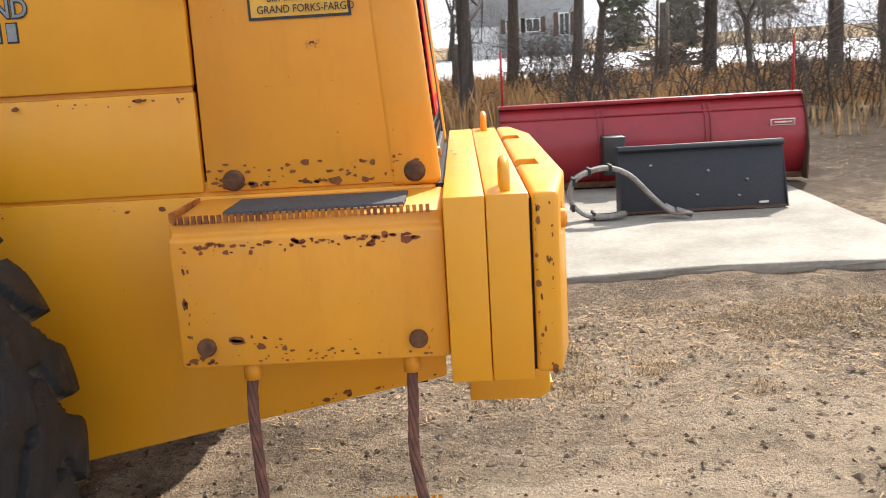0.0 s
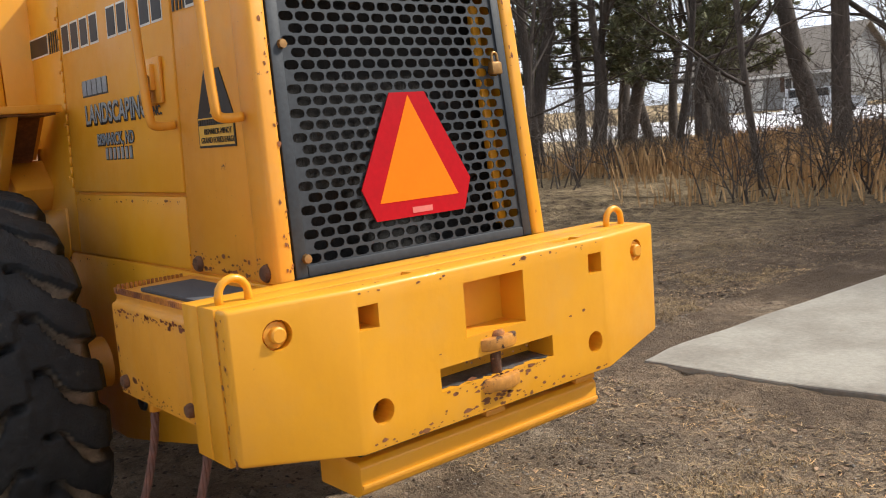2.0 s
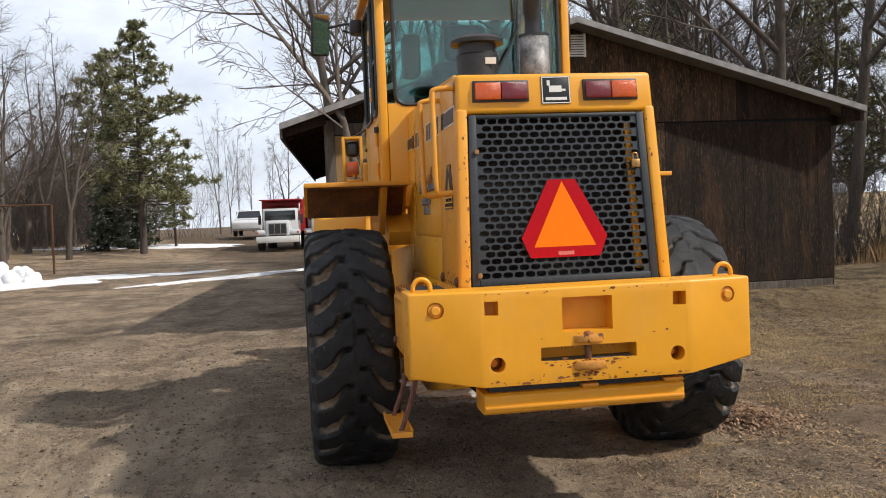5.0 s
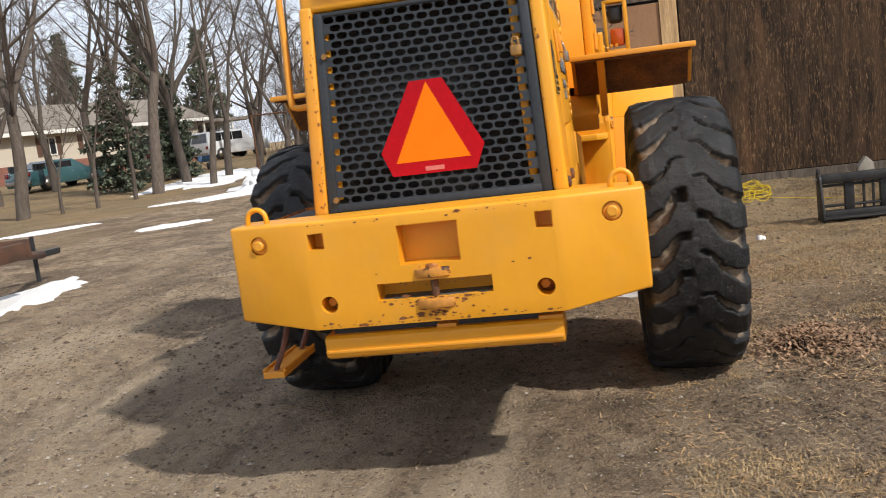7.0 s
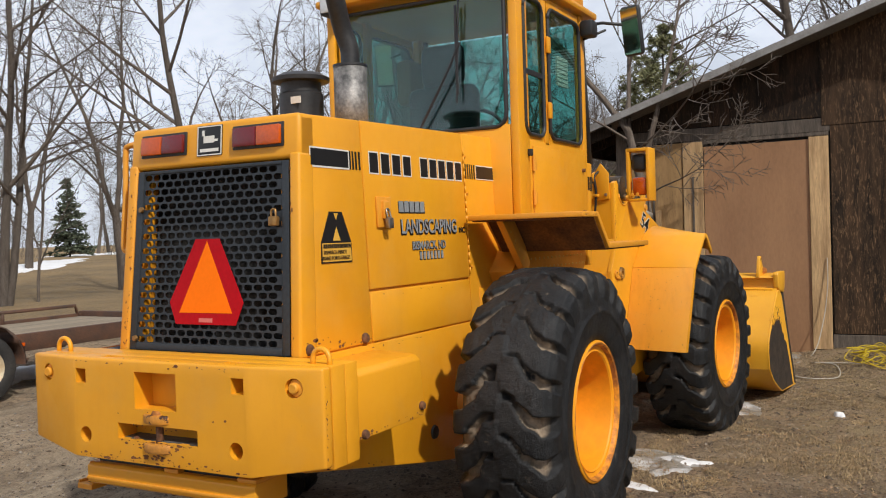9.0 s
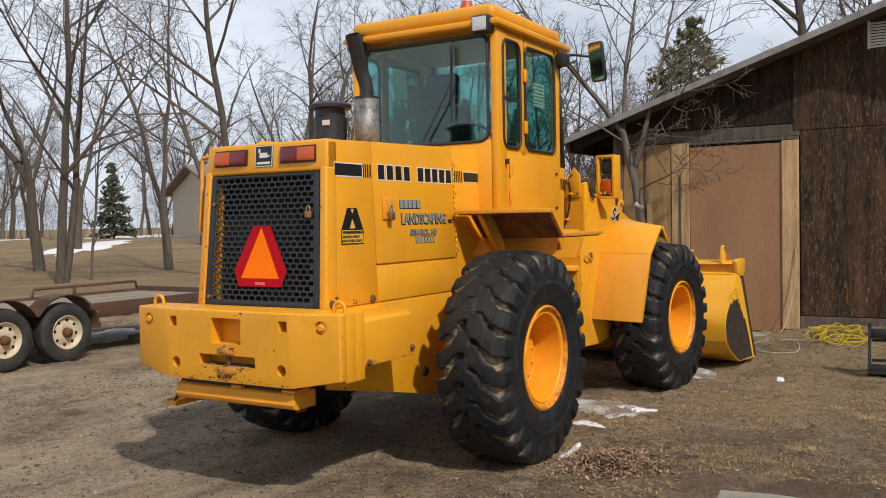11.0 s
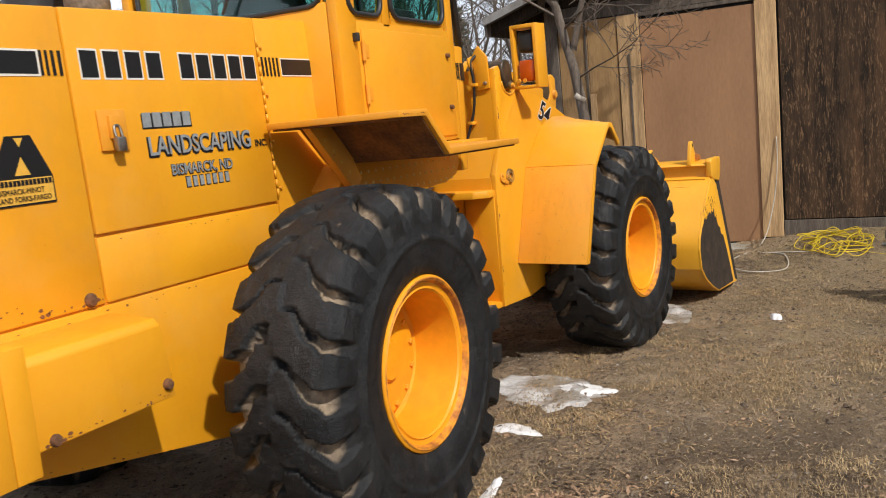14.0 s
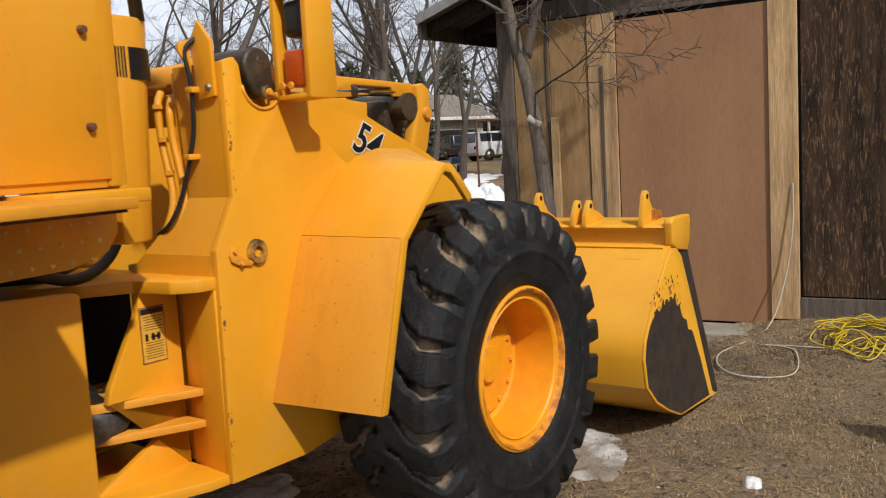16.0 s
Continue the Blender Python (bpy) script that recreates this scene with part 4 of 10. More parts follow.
bm = bmesh.new()
add_box(bm, 0.06, 0.20, -0.43, 0.43, 0.662, 0.71)
part("crossbar_spacer", bm, black, loader)
for y, z, r in ((-0.33, 0.565, 0.012), (-0.05, 0.565, 0.018), (0.41, 0.562, 0.016)):
    bm = bmesh.new()
    add_tube(bm, [(0.10, y, z), (0.16, y, z)], r, 10)
    part("underside_fitting", bm, rust_steel, loader)
bm = bmesh.new()
add_box(bm, -0.10, 0.03, -0.46, 0.46, 1.06, 1.10)
part("grille_base", bm, black, loader)

# ---- side boxes ----
bm = bmesh.new()
add_prism(bm, [(-0.50, 0.79), (-0.752, 0.79), (-0.752, 1.055), (-0.735, 1.062), (-0.735, 1.088), (-0.50, 1.098)], "x", -0.525, 0.0165, 0.007)
side_box = part("battery_box", bm, paint_worn, loader, "yellow battery box with rusted step edge")
bm = bmesh.new()
add_box(bm, -0.425, -0.06, -0.70, -0.54, 1.089, 1.100, 0.003)
part("anti_slip_pad", bm, anti_slip, side_box, "grey anti-slip pad")
bm = bmesh.new()
for k in range(40):
    x = -0.515 + 0.0128 * k
    add_box(bm, x, x + 0.0075, -0.742, -0.735, 1.084, 1.1)
for k in range(16):
    y = -0.73 + 0.0128 * k
    add_box(bm, -0.524, -0.517, y, y + 0.0075, 1.088, 1.106)
part("serrated_edge", bm, rust_paint, side_box, smooth=False)
for x, z in ((-0.47, 0.835), (-0.045, 0.832)):
    bm = bmesh.new()
    add_lathe(bm, [(0, 0.018), (0.015, 0.016), (0.019, 0.008), (0.019, -0.002)], (x, -0.752, z), "y", 14, -1)
    part("bolt_head", bm, rust_steel, side_box)
bm = bmesh.new()
add_prism(bm, [(0.50, 0.80), (0.752, 0.80), (0.752, 1.05), (0.73, 1.072), (0.50, 1.08)], "x", -0.525, 0.0165, 0.008)
for v in bm.verts:
    if v.co.x < -0.3 and v.co.z > 1.0 and v.co.y > 0.6:
        v.co.x += 0.03
tool_box = part("battery_box", bm, paint, loader, "yellow side box beside the counterweight")
for x, z in ((-0.49, 0.85), (-0.05, 0.82)):
    bm = bmesh.new()
    add_lathe(bm, [(0, 0.018), (0.015, 0.016), (0.019, 0.008), (0.019, -0.002)], (x, 0.752, z), "y", 14, 1)
    part("bolt_head", bm, rust_steel, tool_box)
# rope-hung step on the left side
for x, bend in ((-0.395, (0.004, 0.0)), (-0.065, (-0.004, 0.01))):
    bm = bmesh.new()
    centre = smooth_path([(x, -0.71, 0.78), (x - 0.005 + bend[1] * 0.3, -0.72, 0.68), (x + bend[0], -0.75, 0.58), (x + 0.02, -0.80, 0.46)], 8)
    for strand in range(5):
        pts = [p + Vector((0.0070 * math.cos(6.28 * strand / 5 + k * 0.42), 0.0070 * math.sin(6.28 * strand / 5 + k * 0.42), 0)) for k, p in enumerate(centre)]
        add_tube(bm, pts, 0.0056, 6)
    part("wire_rope", bm, wire_rope, side_box, "twisted rusty wire rope")
    bm = bmesh.new()
    add_tube(bm, [(x, -0.71, 0.75), (x, -0.71, 0.792)], 0.018, 10)
    part("rope_clamp", bm, paint_worn, side_box)
bm = bmesh.new()
add_box(bm, -0.42, -0.01, -0.84, -0.745, 0.448, 0.474, 0.003)
for k in range(30):
    x = -0.415 + 0.0134 * k
    add_box(bm, x, x + 0.008, -0.842, -0.834, 0.472, 0.486)
    add_box(bm, x, x + 0.008, -0.751, -0.743, 0.472, 0.486)
part("hanging_step", bm, paint_worn, side_box, "serrated yellow hanging step", smooth=False)


# ---- wheels ----
def tyre_mesh(lean):
    """A worn tyre: broad cranked lugs from both shoulders that meet in the middle, narrow grooves, a ribbed sidewall."""
    rnd = random.Random(4)
    ps = [0, .15, .30, .40, .48, .58, .66, .74, .765, .79, .815, .84, .93, .97, 1.0]
    base = [(.660, 0), (.658, .08), (.648, .15), (.632, .185), (.612, .207), (.578, .227), (.548, .238), (.505, .243), (.497, .249), (.485, .249), (.478, .243), (.46, .242), (.40, .236), (.355, .222), (.335, .19)]
    top = [(.713, 0), (.711, .085), (.703, .168), (.690, .213), (.652, .238), (.600, .244), (.550, .2405)] + base[7:]
    count, nt, pitch = 24, 600, 2 * math.pi / 24
    half_p = sorted(set([q / 34 * 0.68 for q in range(35)] + ps[7:]))
    bend_u, bend_a = [-0.2, 0.0, 0.30, 0.52, 0.80, 1.0, 2.5], [0.195, 0.185, 0.170, 0.070, 0.015, 0.0, 0.0]
    jig = {(s, k): (rnd.uniform(-0.014, 0.014), rnd.uniform(-0.012, 0.012), rnd.uniform(-0.009, 0.003)) for s in (-1, 1) for k in range(count)}

    def lug(side, u, th):
        if u < -0.13:
            return 0.0, 0.0
        crank = float(np.interp(u, bend_u, bend_a)) * (1 if lean > 0 else -1)
        q = (th - crank) / pitch - (0.5 if side > 0 else 0.0)
        k = round(q)
        da, dw, dr = jig[(side, k % count)]
        d = abs((q - k) * pitch - da)
        half = float(np.interp(u, [-0.13, 0.0, 0.3, 0.6, 1.0, 1.3], [0.090, 0.112, 0.110, 0.094, 0.084, 0.074])) + dw
        e = (half - d) / 0.011
        return max(0.0, min(1.0, e + 0.5)) * max(0.0, min(1.0, (u + 0.13) / 0.05)), dr

    prof = [(-1, p) for p in half_p[::-1]] + [(1, p) for p in half_p[1:]]
    br, by = [q[0] for q in base], [q[1] for q in base]
    tr, ty = [q[0] for q in top], [q[1] for q in top]
    vs, fs = [], []
    for side, p in prof:
        r0, y0, r1, y1 = (float(np.interp(p, ps, q)) for q in (br, by, tr, ty))
        for k in range(nt):
            th = 2 * math.pi * k / nt
            if p < 0.66:
                w = Vector((0.7 * math.cos(th), side * y1, 0.7 * math.sin(th)))
                rag = 0.026 * noise.noise(w * 9) + 0.020 * noise.noise(w * 26)
                h1, d1 = lug(side, p / 0.40, th + rag)
                h2, d2 = lug(-side, -p / 0.40, th + rag) if p < 0.06 else (0.0, 0.0)
                h, dr = (h1, d1) if h1 >= h2 else (h2, d2)
                h = max(h, 0.78 * max(0.0, 1 - p / 0.075))
                h = h * h * (3 - 2 * h)
                wear = (dr + 0.003 * noise.noise(w * 14)) * h + 0.012 * noise.noise(w * 9) * (1 - h)
                fade = min(1.0, (0.66 - p) / 0.15)
                r, y = r0 + (r1 - r0) * h + wear * fade, y0 + (y1 - y0) * h
            else:
                r, y = r0, y0
            vs.append((r * math.cos(th), side * y, r * math.sin(th)))
    for a in range(len(prof) - 1):
        for k in range(nt):
            q = (k + 1) % nt
            fs.append((a * nt + k, a * nt + q, (a + 1) * nt + q, (a + 1) * nt + k))
    return from_lists("tyre", vs, fs, rubber, True)


tyre_right, tyre_left = tyre_mesh(1), tyre_mesh(-1)
bm = bmesh.new()
add_lathe(bm, [(0.325, 0.15), (0.346, 0.185), (0.350, 0.205), (0.346, 0.222), (0.338, 0.227)], (0, 0, 0), "y", 72)
add_lathe(bm, [(0.318, 0.205), (0.300, 0.200), (0.293, 0.206), (0.286, 0.198), (0.280, 0.16),
               (0.270, 0.06), (0.262, 0.012), (0.245, 0.0), (0.0, 0.0)], (0, 0, 0), "y", 72)
add_lathe(bm, [(0.345, -0.22), (0.30, -0.22), (0.27, -0.12), (0.262, 0.0)], (0, 0, 0), "y", 48)
rim_me = mesh_of("rim", bm, paint_rim, True, 32)
bm = bmesh.new()
add_lathe(bm, [(0.3385, 0.2265), (0.334, 0.230), (0.326, 0.225), (0.3175, 0.2045)], (0, 0, 0), "y", 72)
ring_me = mesh_of("lock_ring", bm, rim_rust, True, 32)
bm = bmesh.new()
add_lathe(bm, [(0.0, 0.052), (0.075, 0.050), (0.085, 0.030), (0.212, 0.028), (0.220, 0.020), (0.224, -0.002)], (0, 0, 0), "y", 48)
hub_me = mesh_of("hub", bm, paint_rim, True, 32)
bm = bmesh.new()
add_lathe(bm, [(0, 0.015), (0.011, 0.015), (0.013, 0.011), (0.013, 0.0)], (0, 0, 0), "y", 6)
nut_me = mesh_of("wheel_nut", bm, paint_worn, False)


def wheel(x, s, z, turn, off):
    w = new("wheel", tyre_right if s > 0 else tyre_left)
    w.parent = loader
    w.matrix_basis = pose(x, s * off, z, 0, turn, 0 if s > 0 else 180)
    tagged(w, "large worn lugged tyre on a yellow rim")
    for nm, me in (("rim", rim_me), ("lock_ring", ring_me), ("hub", hub_me)):
        o = new(nm, me)
        o.parent = w
    for k in range(12):
        o = new("wheel_nut", nut_me)
        o.parent = w
        a = 2 * math.pi * k / 12
        o.matrix_basis = pose(0.190 * math.cos(a), 0.026, 0.190 * math.sin(a))
    return w


wheel(-1.375, 1, 0.69, 10, 1.015)
wheel(-1.43, -1, 0.685, 40, 0.945)
for x, z in ((-1.39, 0.69),):
    bm = bmesh.new()
    add_tube(bm, [(x, -0.9, z), (x, -0.5, z), (x, -0.22, z), (x, 0.22, z), (x, 0.5, z), (x, 0.9, z)], [0.09, 0.10, 0.2, 0.2, 0.10, 0.09], 16)
    part("axle", bm, paint_worn, loader)

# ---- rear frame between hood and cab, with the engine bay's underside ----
# plain near-black box fills the engine bay: its shade is put into the colour
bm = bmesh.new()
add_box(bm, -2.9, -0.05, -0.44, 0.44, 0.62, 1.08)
part("engine_bay", bm, inner_shade, loader)
for s in (-1, 1):
    bm = bmesh.new()
    a, b = sorted((s * 0.47, s * 0.51))
    add_prism(bm, [(-1.6, 1.28), (-2.895, 1.20), (-2.91, 1.19), (-2.91, 0.44), (-2.2, 0.42), (-1.95, 0.9), (-1.6, 1.10)], "y", a, b, 0.005)
    part("rear_frame_plate", bm, paint, loader)
    # rows of small rivets on the cab's skirt
    bm = bmesh.new()
    a, b = sorted((s * 0.44, s * 0.64))
    add_prism(bm, [(-1.80, 1.27), (-2.80, 1.29), (-2.93, 1.325), (-2.975, 1.38), (-2.975, 1.474), (-1.87, 1.474), (-1.74, 1.36)], "y", a, b, 0.006)
    skirt = part("cab_skirt", bm, paint_worn, loader)
    bm = bmesh.new()
    for r in range(3):
        for k in range(16):
            add_lathe(bm, [(0, 0.004), (0.005, 0.003), (0.008, 0.0)], (-1.88 - 0.066 * k - 0.033 * (r % 2), s * 0.64, 1.31 + 0.055 * r), "y", 6, s)
    tagged(part("dimple", bm, dimple_pale, skirt, "rows of small pale dimples", smooth=False), "rows of small pale dimples", kind="stuff")
    # fender platform over the rear wheel, with a sloped part and a step
    bm = bmesh.new()
    prof = [(-1.44, 1.648), (-1.66, 1.648), (-1.84, 1.478), (-2.62, 1.478), (-2.62, 1.506), (-1.855, 1.506), (-1.675, 1.676), (-1.44, 1.676)]
    a, b = sorted((s * 0.52, s * 1.17))
    add_prism(bm, prof, "y", a, b, 0.004)
    plat = part("fender_platform", bm, paint_worn, loader, "yellow platform above the rear wheel, rusty beneath")
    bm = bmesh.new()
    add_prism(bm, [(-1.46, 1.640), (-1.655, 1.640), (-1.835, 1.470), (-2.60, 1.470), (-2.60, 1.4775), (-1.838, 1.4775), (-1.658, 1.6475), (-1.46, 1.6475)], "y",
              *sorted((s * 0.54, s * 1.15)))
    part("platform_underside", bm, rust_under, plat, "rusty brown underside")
    bm = bmesh.new()
    add_prism(bm, [(-1.50, 1.64), (-1.66, 1.64), (-1.80, 1.50), (-1.86, 1.40), (-1.80, 1.34), (-1.70, 1.44)], "y", *sorted((s * 0.66, s * 0.70)), 0.003)
    bracket = part("platform_bracket", bm, paint_worn, plat)
    for k in range(4):
        bm = bmesh.new()
        add_lathe(bm, [(0, 0.003), (0.009, 0.0)], (-1.60 - 0.055 * k, s * 0.70, 1.585 - 0.05 * k), "y", 8, s)
        part("hole_plug", bm, decal_yellow, bracket)
    bm = bmesh.new()
    add_box(bm, -2.935, -2.62, *sorted((s * 0.60, s * 0.85)), 1.478, 1.516, 0.005)
    part("cab_step", bm, paint, loader)

# ---- cab ----
CX0, CX1, CH, CZ0, CZ1 = -3.02, -1.86, 0.655, 1.52, 3.03
bm = bmesh.new()
add_prism(bm, [(-0.598, 2.20), (-0.598, CZ0), (0.598, CZ0), (0.598, 2.20)], "x", CX1 - 0.055, CX1 - 0.004, 0.004)
cab = part("cab_rear_wall", bm, paint, loader, "yellow operator's cab rear wall")
for s in (-1, 1):
    bm = bmesh.new()
    a, b = sorted((s * 0.60, s * CH))
    add_box(bm, CX1 - 0.16, CX1, a, b, CZ0, CZ1, 0.012)
    part("cab_pillar", bm, paint, loader)
    bm = bmesh.new()
    add_box(bm, -2.33, -2.26, *sorted((s * 0.615, s * 0.652)), 2.10, CZ1, 0.008)
    part("cab_pillar", bm, paint, loader)
    bm = bmesh.new()
    add_box(bm, CX0, CX0 + 0.075, a, b, CZ0, CZ1, 0.012)
    part("cab_pillar", bm, paint, loader)
    bm = bmesh.new()
    add_box(bm, -2.945, -2.02, *sorted((s * 0.62, s * 0.652)), CZ0, 2.12, 0.004)
    part("cab_side_wall", bm, paint, loader)
    bm = bmesh.new()
    add_box(bm, -2.955, -2.045, *sorted((s * 0.652, s * 0.662)), 1.545, 2.085, 0.005)
    d = part("cab_lower_door", bm, paint, loader, "yellow lower half of the cab door")
    for z in (1.78, 1.98):
        bm = bmesh.new()
        add_tube(bm, [(-2.043, s * 0.664, z - 0.045), (-2.043, s * 0.664, z + 0.045)], 0.011, 8)
        add_box(bm, -2.085, -2.045, *sorted((s * 0.660, s * 0.667)), z - 0.03, z + 0.03)
        part("hinge", bm, paint_worn, d)
    for z in (1.70, 1.98):
        bm = bmesh.new()
        add_lathe(bm, [(0, 0.02), (0.012, 0.018), (0.014, 0.0)], (-2.892, s * 0.662, z), "y", 10, s)
        part("door_bolt", bm, rust_steel, d)
    # side panes in black rubber
    for x0, x1, z0 in ((-2.245, -1.955, 2.15), (-2.90, -2.34, 2.15)):
        bm = bmesh.new()
        add_box(bm, x0, x1, *sorted((s * 0.642, s * 0.648)), z0, 2.95, 0.0)
        o = part("side_window", bm, cab_glass, loader, "tinted cab side window")
        o.visible_shadow = False
        bm = bmesh.new()
        rr = 0.07
        loop = []
        for cx, cz, a0 in ((x1 - rr, 2.95 - rr, 0), (x0 + rr, 2.95 - rr, 90), (x0 + rr, z0 + rr, 180), (x1 - rr, z0 + rr, 270)):
            loop += [(cx + rr * math.cos(radians(a0 + 22.5 * k)), s * 0.656, cz + rr * math.sin(radians(a0 + 22.5 * k))) for k in range(5)]
        add_tube(bm, loop + loop[:2], 0.013, 8)
        part("window_seal", bm, black, o)
        bm = bmesh.new()
        bm.free()
        for cx, cz, sx, sz in ((x1, 2.96, -1, -1), (x0, 2.96, 1, -1), (x0, z0 - 0.01, 1, 1), (x1, z0 - 0.01, -1, 1)):
            bm = bmesh.new()
            add_prism(bm, [(cx, cz), (cx + sx * rr, cz), (cx + sx * rr * 0.3, cz + sz * rr * 0.3), (cx, cz + sz * rr)], "y", *sorted((s * 0.630, s * 0.653)))
            part("window_corner", bm, paint, o)
        for z in (2.96, z0 - 0.06):
            bm = bmesh.new()
            add_box(bm, x0, x1, *sorted((s * 0.63, s * 0.651)), z, z + 0.05)
            part("window_rail", bm, paint, o)
    bm = bmesh.new()
    add_box(bm, -2.245, -1.955, *sorted((s * 0.645, s * 0.658)), 2.50, 2.53)
    part("window_bar", bm, black, loader)
    for z in (2.32, 2.72):
        bm = bmesh.new()
        add_box(bm, -2.35, -2.30, *sorted((s * 0.655, s * 0.672)), z - 0.05, z + 0.05, 0.005)
        part("door_hinge", bm, paint, loader)
    bm = bmesh.new()
    add_box(bm, -1.99, -1.97, *sorted((s * 0.655, s * 0.685)), 2.02, 2.06, 0.004)
    part("door_handle", bm, black, loader)
for s in (-1, 1):
    bm = bmesh.new()
    bow = [(-2.985, 0.652), (-3.060, 0.653), (-3.105, 0.650), (-3.138, 0.640), (-3.168, 0.620), (-3.190, 0.590), (-3.202, 0.55)]
    add_prism(bm, [(x, s * y) for x, y in bow + [(-3.205, 0.40), (-2.985, 0.40)]], "z", 1.34, 2.04, 0.010)
    for v in bm.verts:
        low = max(0.0, 1.50 - v.co.z) / 0.16
        v.co.x += 0.055 * low * low if v.co.x < -3.0 else 0.0
    nose = part("cab_front_corner", bm, paint, loader, "yellow rounded front corner panel of the cab")
    for k in range(5):
        bm = bmesh.new()
        x = -3.004 - 0.011 * k
        add_box(bm, x - 0.0028, x + 0.0028, *sorted((s * 0.6515, s * 0.6545)), 1.852, 1.945)
        part("stripe_line", bm, decal_black, nose)
    bm = bmesh.new()
    wrap = [(-3.064, 0.653)] + bow[2:]
    add_prism(bm, [(x - 0.0015, s * (y + 0.0015)) for x, y in wrap] + [(x + 0.004, s * (y - 0.004)) for x, y in wrap[::-1]], "z", 1.848, 1.945)
    part("stripe", bm, decal_black, nose)
    bm = bmesh.new()
    add_tube(bm, [(-3.135, s * 0.625, 2.03), (-3.07, s * 0.612, CZ1)], 0.022, 8)
    part("window_seal", bm, black, nose)
# rear window
bm = bmesh.new()
add_box(bm, CX1 - 0.03, CX1 - 0.024, -0.545, 0.575, 2.19, 2.975)
rw = part("rear_window", bm, cab_glass, loader, "large tinted rear cab window")
rw.visible_shadow = False
bm = bmesh.new()
rr, loop = 0.07, []
for cy, cz, a0 in ((0.575 - rr, 2.975 - rr, 0), (-0.545 + rr, 2.975 - rr, 90), (-0.545 + rr, 2.19 + rr, 180), (0.575 - rr, 2.19 + rr, 270)):
    loop += [(CX1 - 0.008, cy + rr * math.cos(radians(a0 + 22.5 * k)), cz + rr * math.sin(radians(a0 + 22.5 * k))) for k in range(5)]
add_tube(bm, loop + loop[:2], 0.013, 8)
part("window_seal", bm, black, rw)
for cy, cz, sy, sz in ((0.575, 2.975, -1, -1), (-0.545, 2.975, 1, -1), (-0.545, 2.19, 1, 1), (0.575, 2.19, -1, 1)):
    bm = bmesh.new()
    add_prism(bm, [(cy, cz), (cy + sy * rr, cz), (cy + sy * rr * 0.3, cz + sz * rr * 0.3), (cy, cz + sz * rr)], "x", CX1 - 0.035, CX1 - 0.012)
    part("window_corner", bm, paint, rw)
bm = bmesh.new()
add_tube(bm, [(CX1 + 0.02, 0.30, 2.95), (CX1 + 0.015, 0.27, 2.35)], 0.006, 6)
add_tube(bm, smooth_path([(CX1 + 0.02, 0.30, 2.70), (CX1 + 0.03, 0.20, 2.5), (CX1 + 0.02, 0.02, 2.22)], 6), 0.008, 6)
add_box(bm, CX1 + 0.008, CX1 + 0.018, 0.268, 0.282, 2.40, 2.92)
part("window_wiper", bm, black, rw)
# front window and roof
bm = bmesh.new()
add_box(bm, CX0 + 0.01, CX0 + 0.016, -0.58, 0.58, 1.62, 2.98)
fw = part("front_window", bm, cab_glass, loader)
fw.visible_shadow = False
bm = bmesh.new()
add_box(bm, CX0, CX0 + 0.04, -0.60, 0.60, CZ0, 1.62)
part("cab_front_wall", bm, paint, loader)
bm = bmesh.new()
add_box(bm, CX0 - 0.16, CX1 + 0.06, -0.70, 0.70, CZ1, CZ1 + 0.05, 0.018)
add_box(bm, CX0 - 0.08, CX1 + 0.02, -0.64, 0.64, CZ1 + 0.05, CZ1 + 0.17, 0.045, seg=3)
part("cab_roof", bm, paint, loader, "yellow cab roof with overhanging rim")
bm = bmesh.new()
add_box(bm, CX0 + 0.05, CX1 - 0.06, -0.60, 0.60, CZ0, CZ0 + 0.06)
part("cab_floor", bm, black, loader)
bm = bmesh.new()
add_box(bm, -2.62, -2.15, -0.25, 0.25, 1.58, 1.95, 0.03)
add_box(bm, -2.62, -2.15, -0.25, 0.25, 1.95, 2.08, 0.05, seg=3)
seat = part("operator_seat", bm, seat_cloth, loader, "dark grey operator seat")
bm = bmesh.new()
add_box(bm, -2.26, -2.12, -0.24, 0.24, 2.05, 2.52, 0.06, seg=3)
add_box(bm, -2.24, -2.14, -0.15, 0.15, 2.52, 2.78, 0.05, seg=3)
part("seat_back", bm, seat_cloth, seat)
bm = bmesh.new()
add_box(bm, -2.5, -2.3, -0.42, -0.30, 2.45, 2.75, 0.03)
part("vinyl_headrest", bm, tan_vinyl, loader)
bm = bmesh.new()
pts = [(-2.72 + 0.06 * math.sin(a), 0.19 * math.cos(a), 2.25 + 0.17 * math.sin(a)) for a in [2 * math.pi * k / 20 for k in range(22)]]
add_tube(bm, pts, 0.014, 6)
add_tube(bm, [(-2.72, 0, 2.25), (-2.85, 0, 1.65)], 0.03, 8)
add_tube(bm, [(-2.72, -0.19, 2.25), (-2.72, 0.19, 2.25)], 0.012, 6)
part("steering_wheel", bm, black, loader)
bm = bmesh.new()
add_box(bm, -2.9, -2.6, 0.30, 0.50, 1.58, 2.25, 0.03)
add_tube(bm, [(-2.55, 0.38, 1.9), (-2.50, 0.38, 2.35)], 0.012, 6)
add_tube(bm, [(-2.45, 0.42, 1.9), (-2.42, 0.42, 2.30)], 0.012, 6)
part("control_console", bm, black, loader)
bm = bmesh.new()
for k in range(7):
    add_box(bm, -2.80, -2.60, 0.60, 0.612, 2.52 + 0.028 * k, 2.54 + 0.028 * k)
part("window_notice", bm, decal_white, loader, "pale striped notice inside the side window")
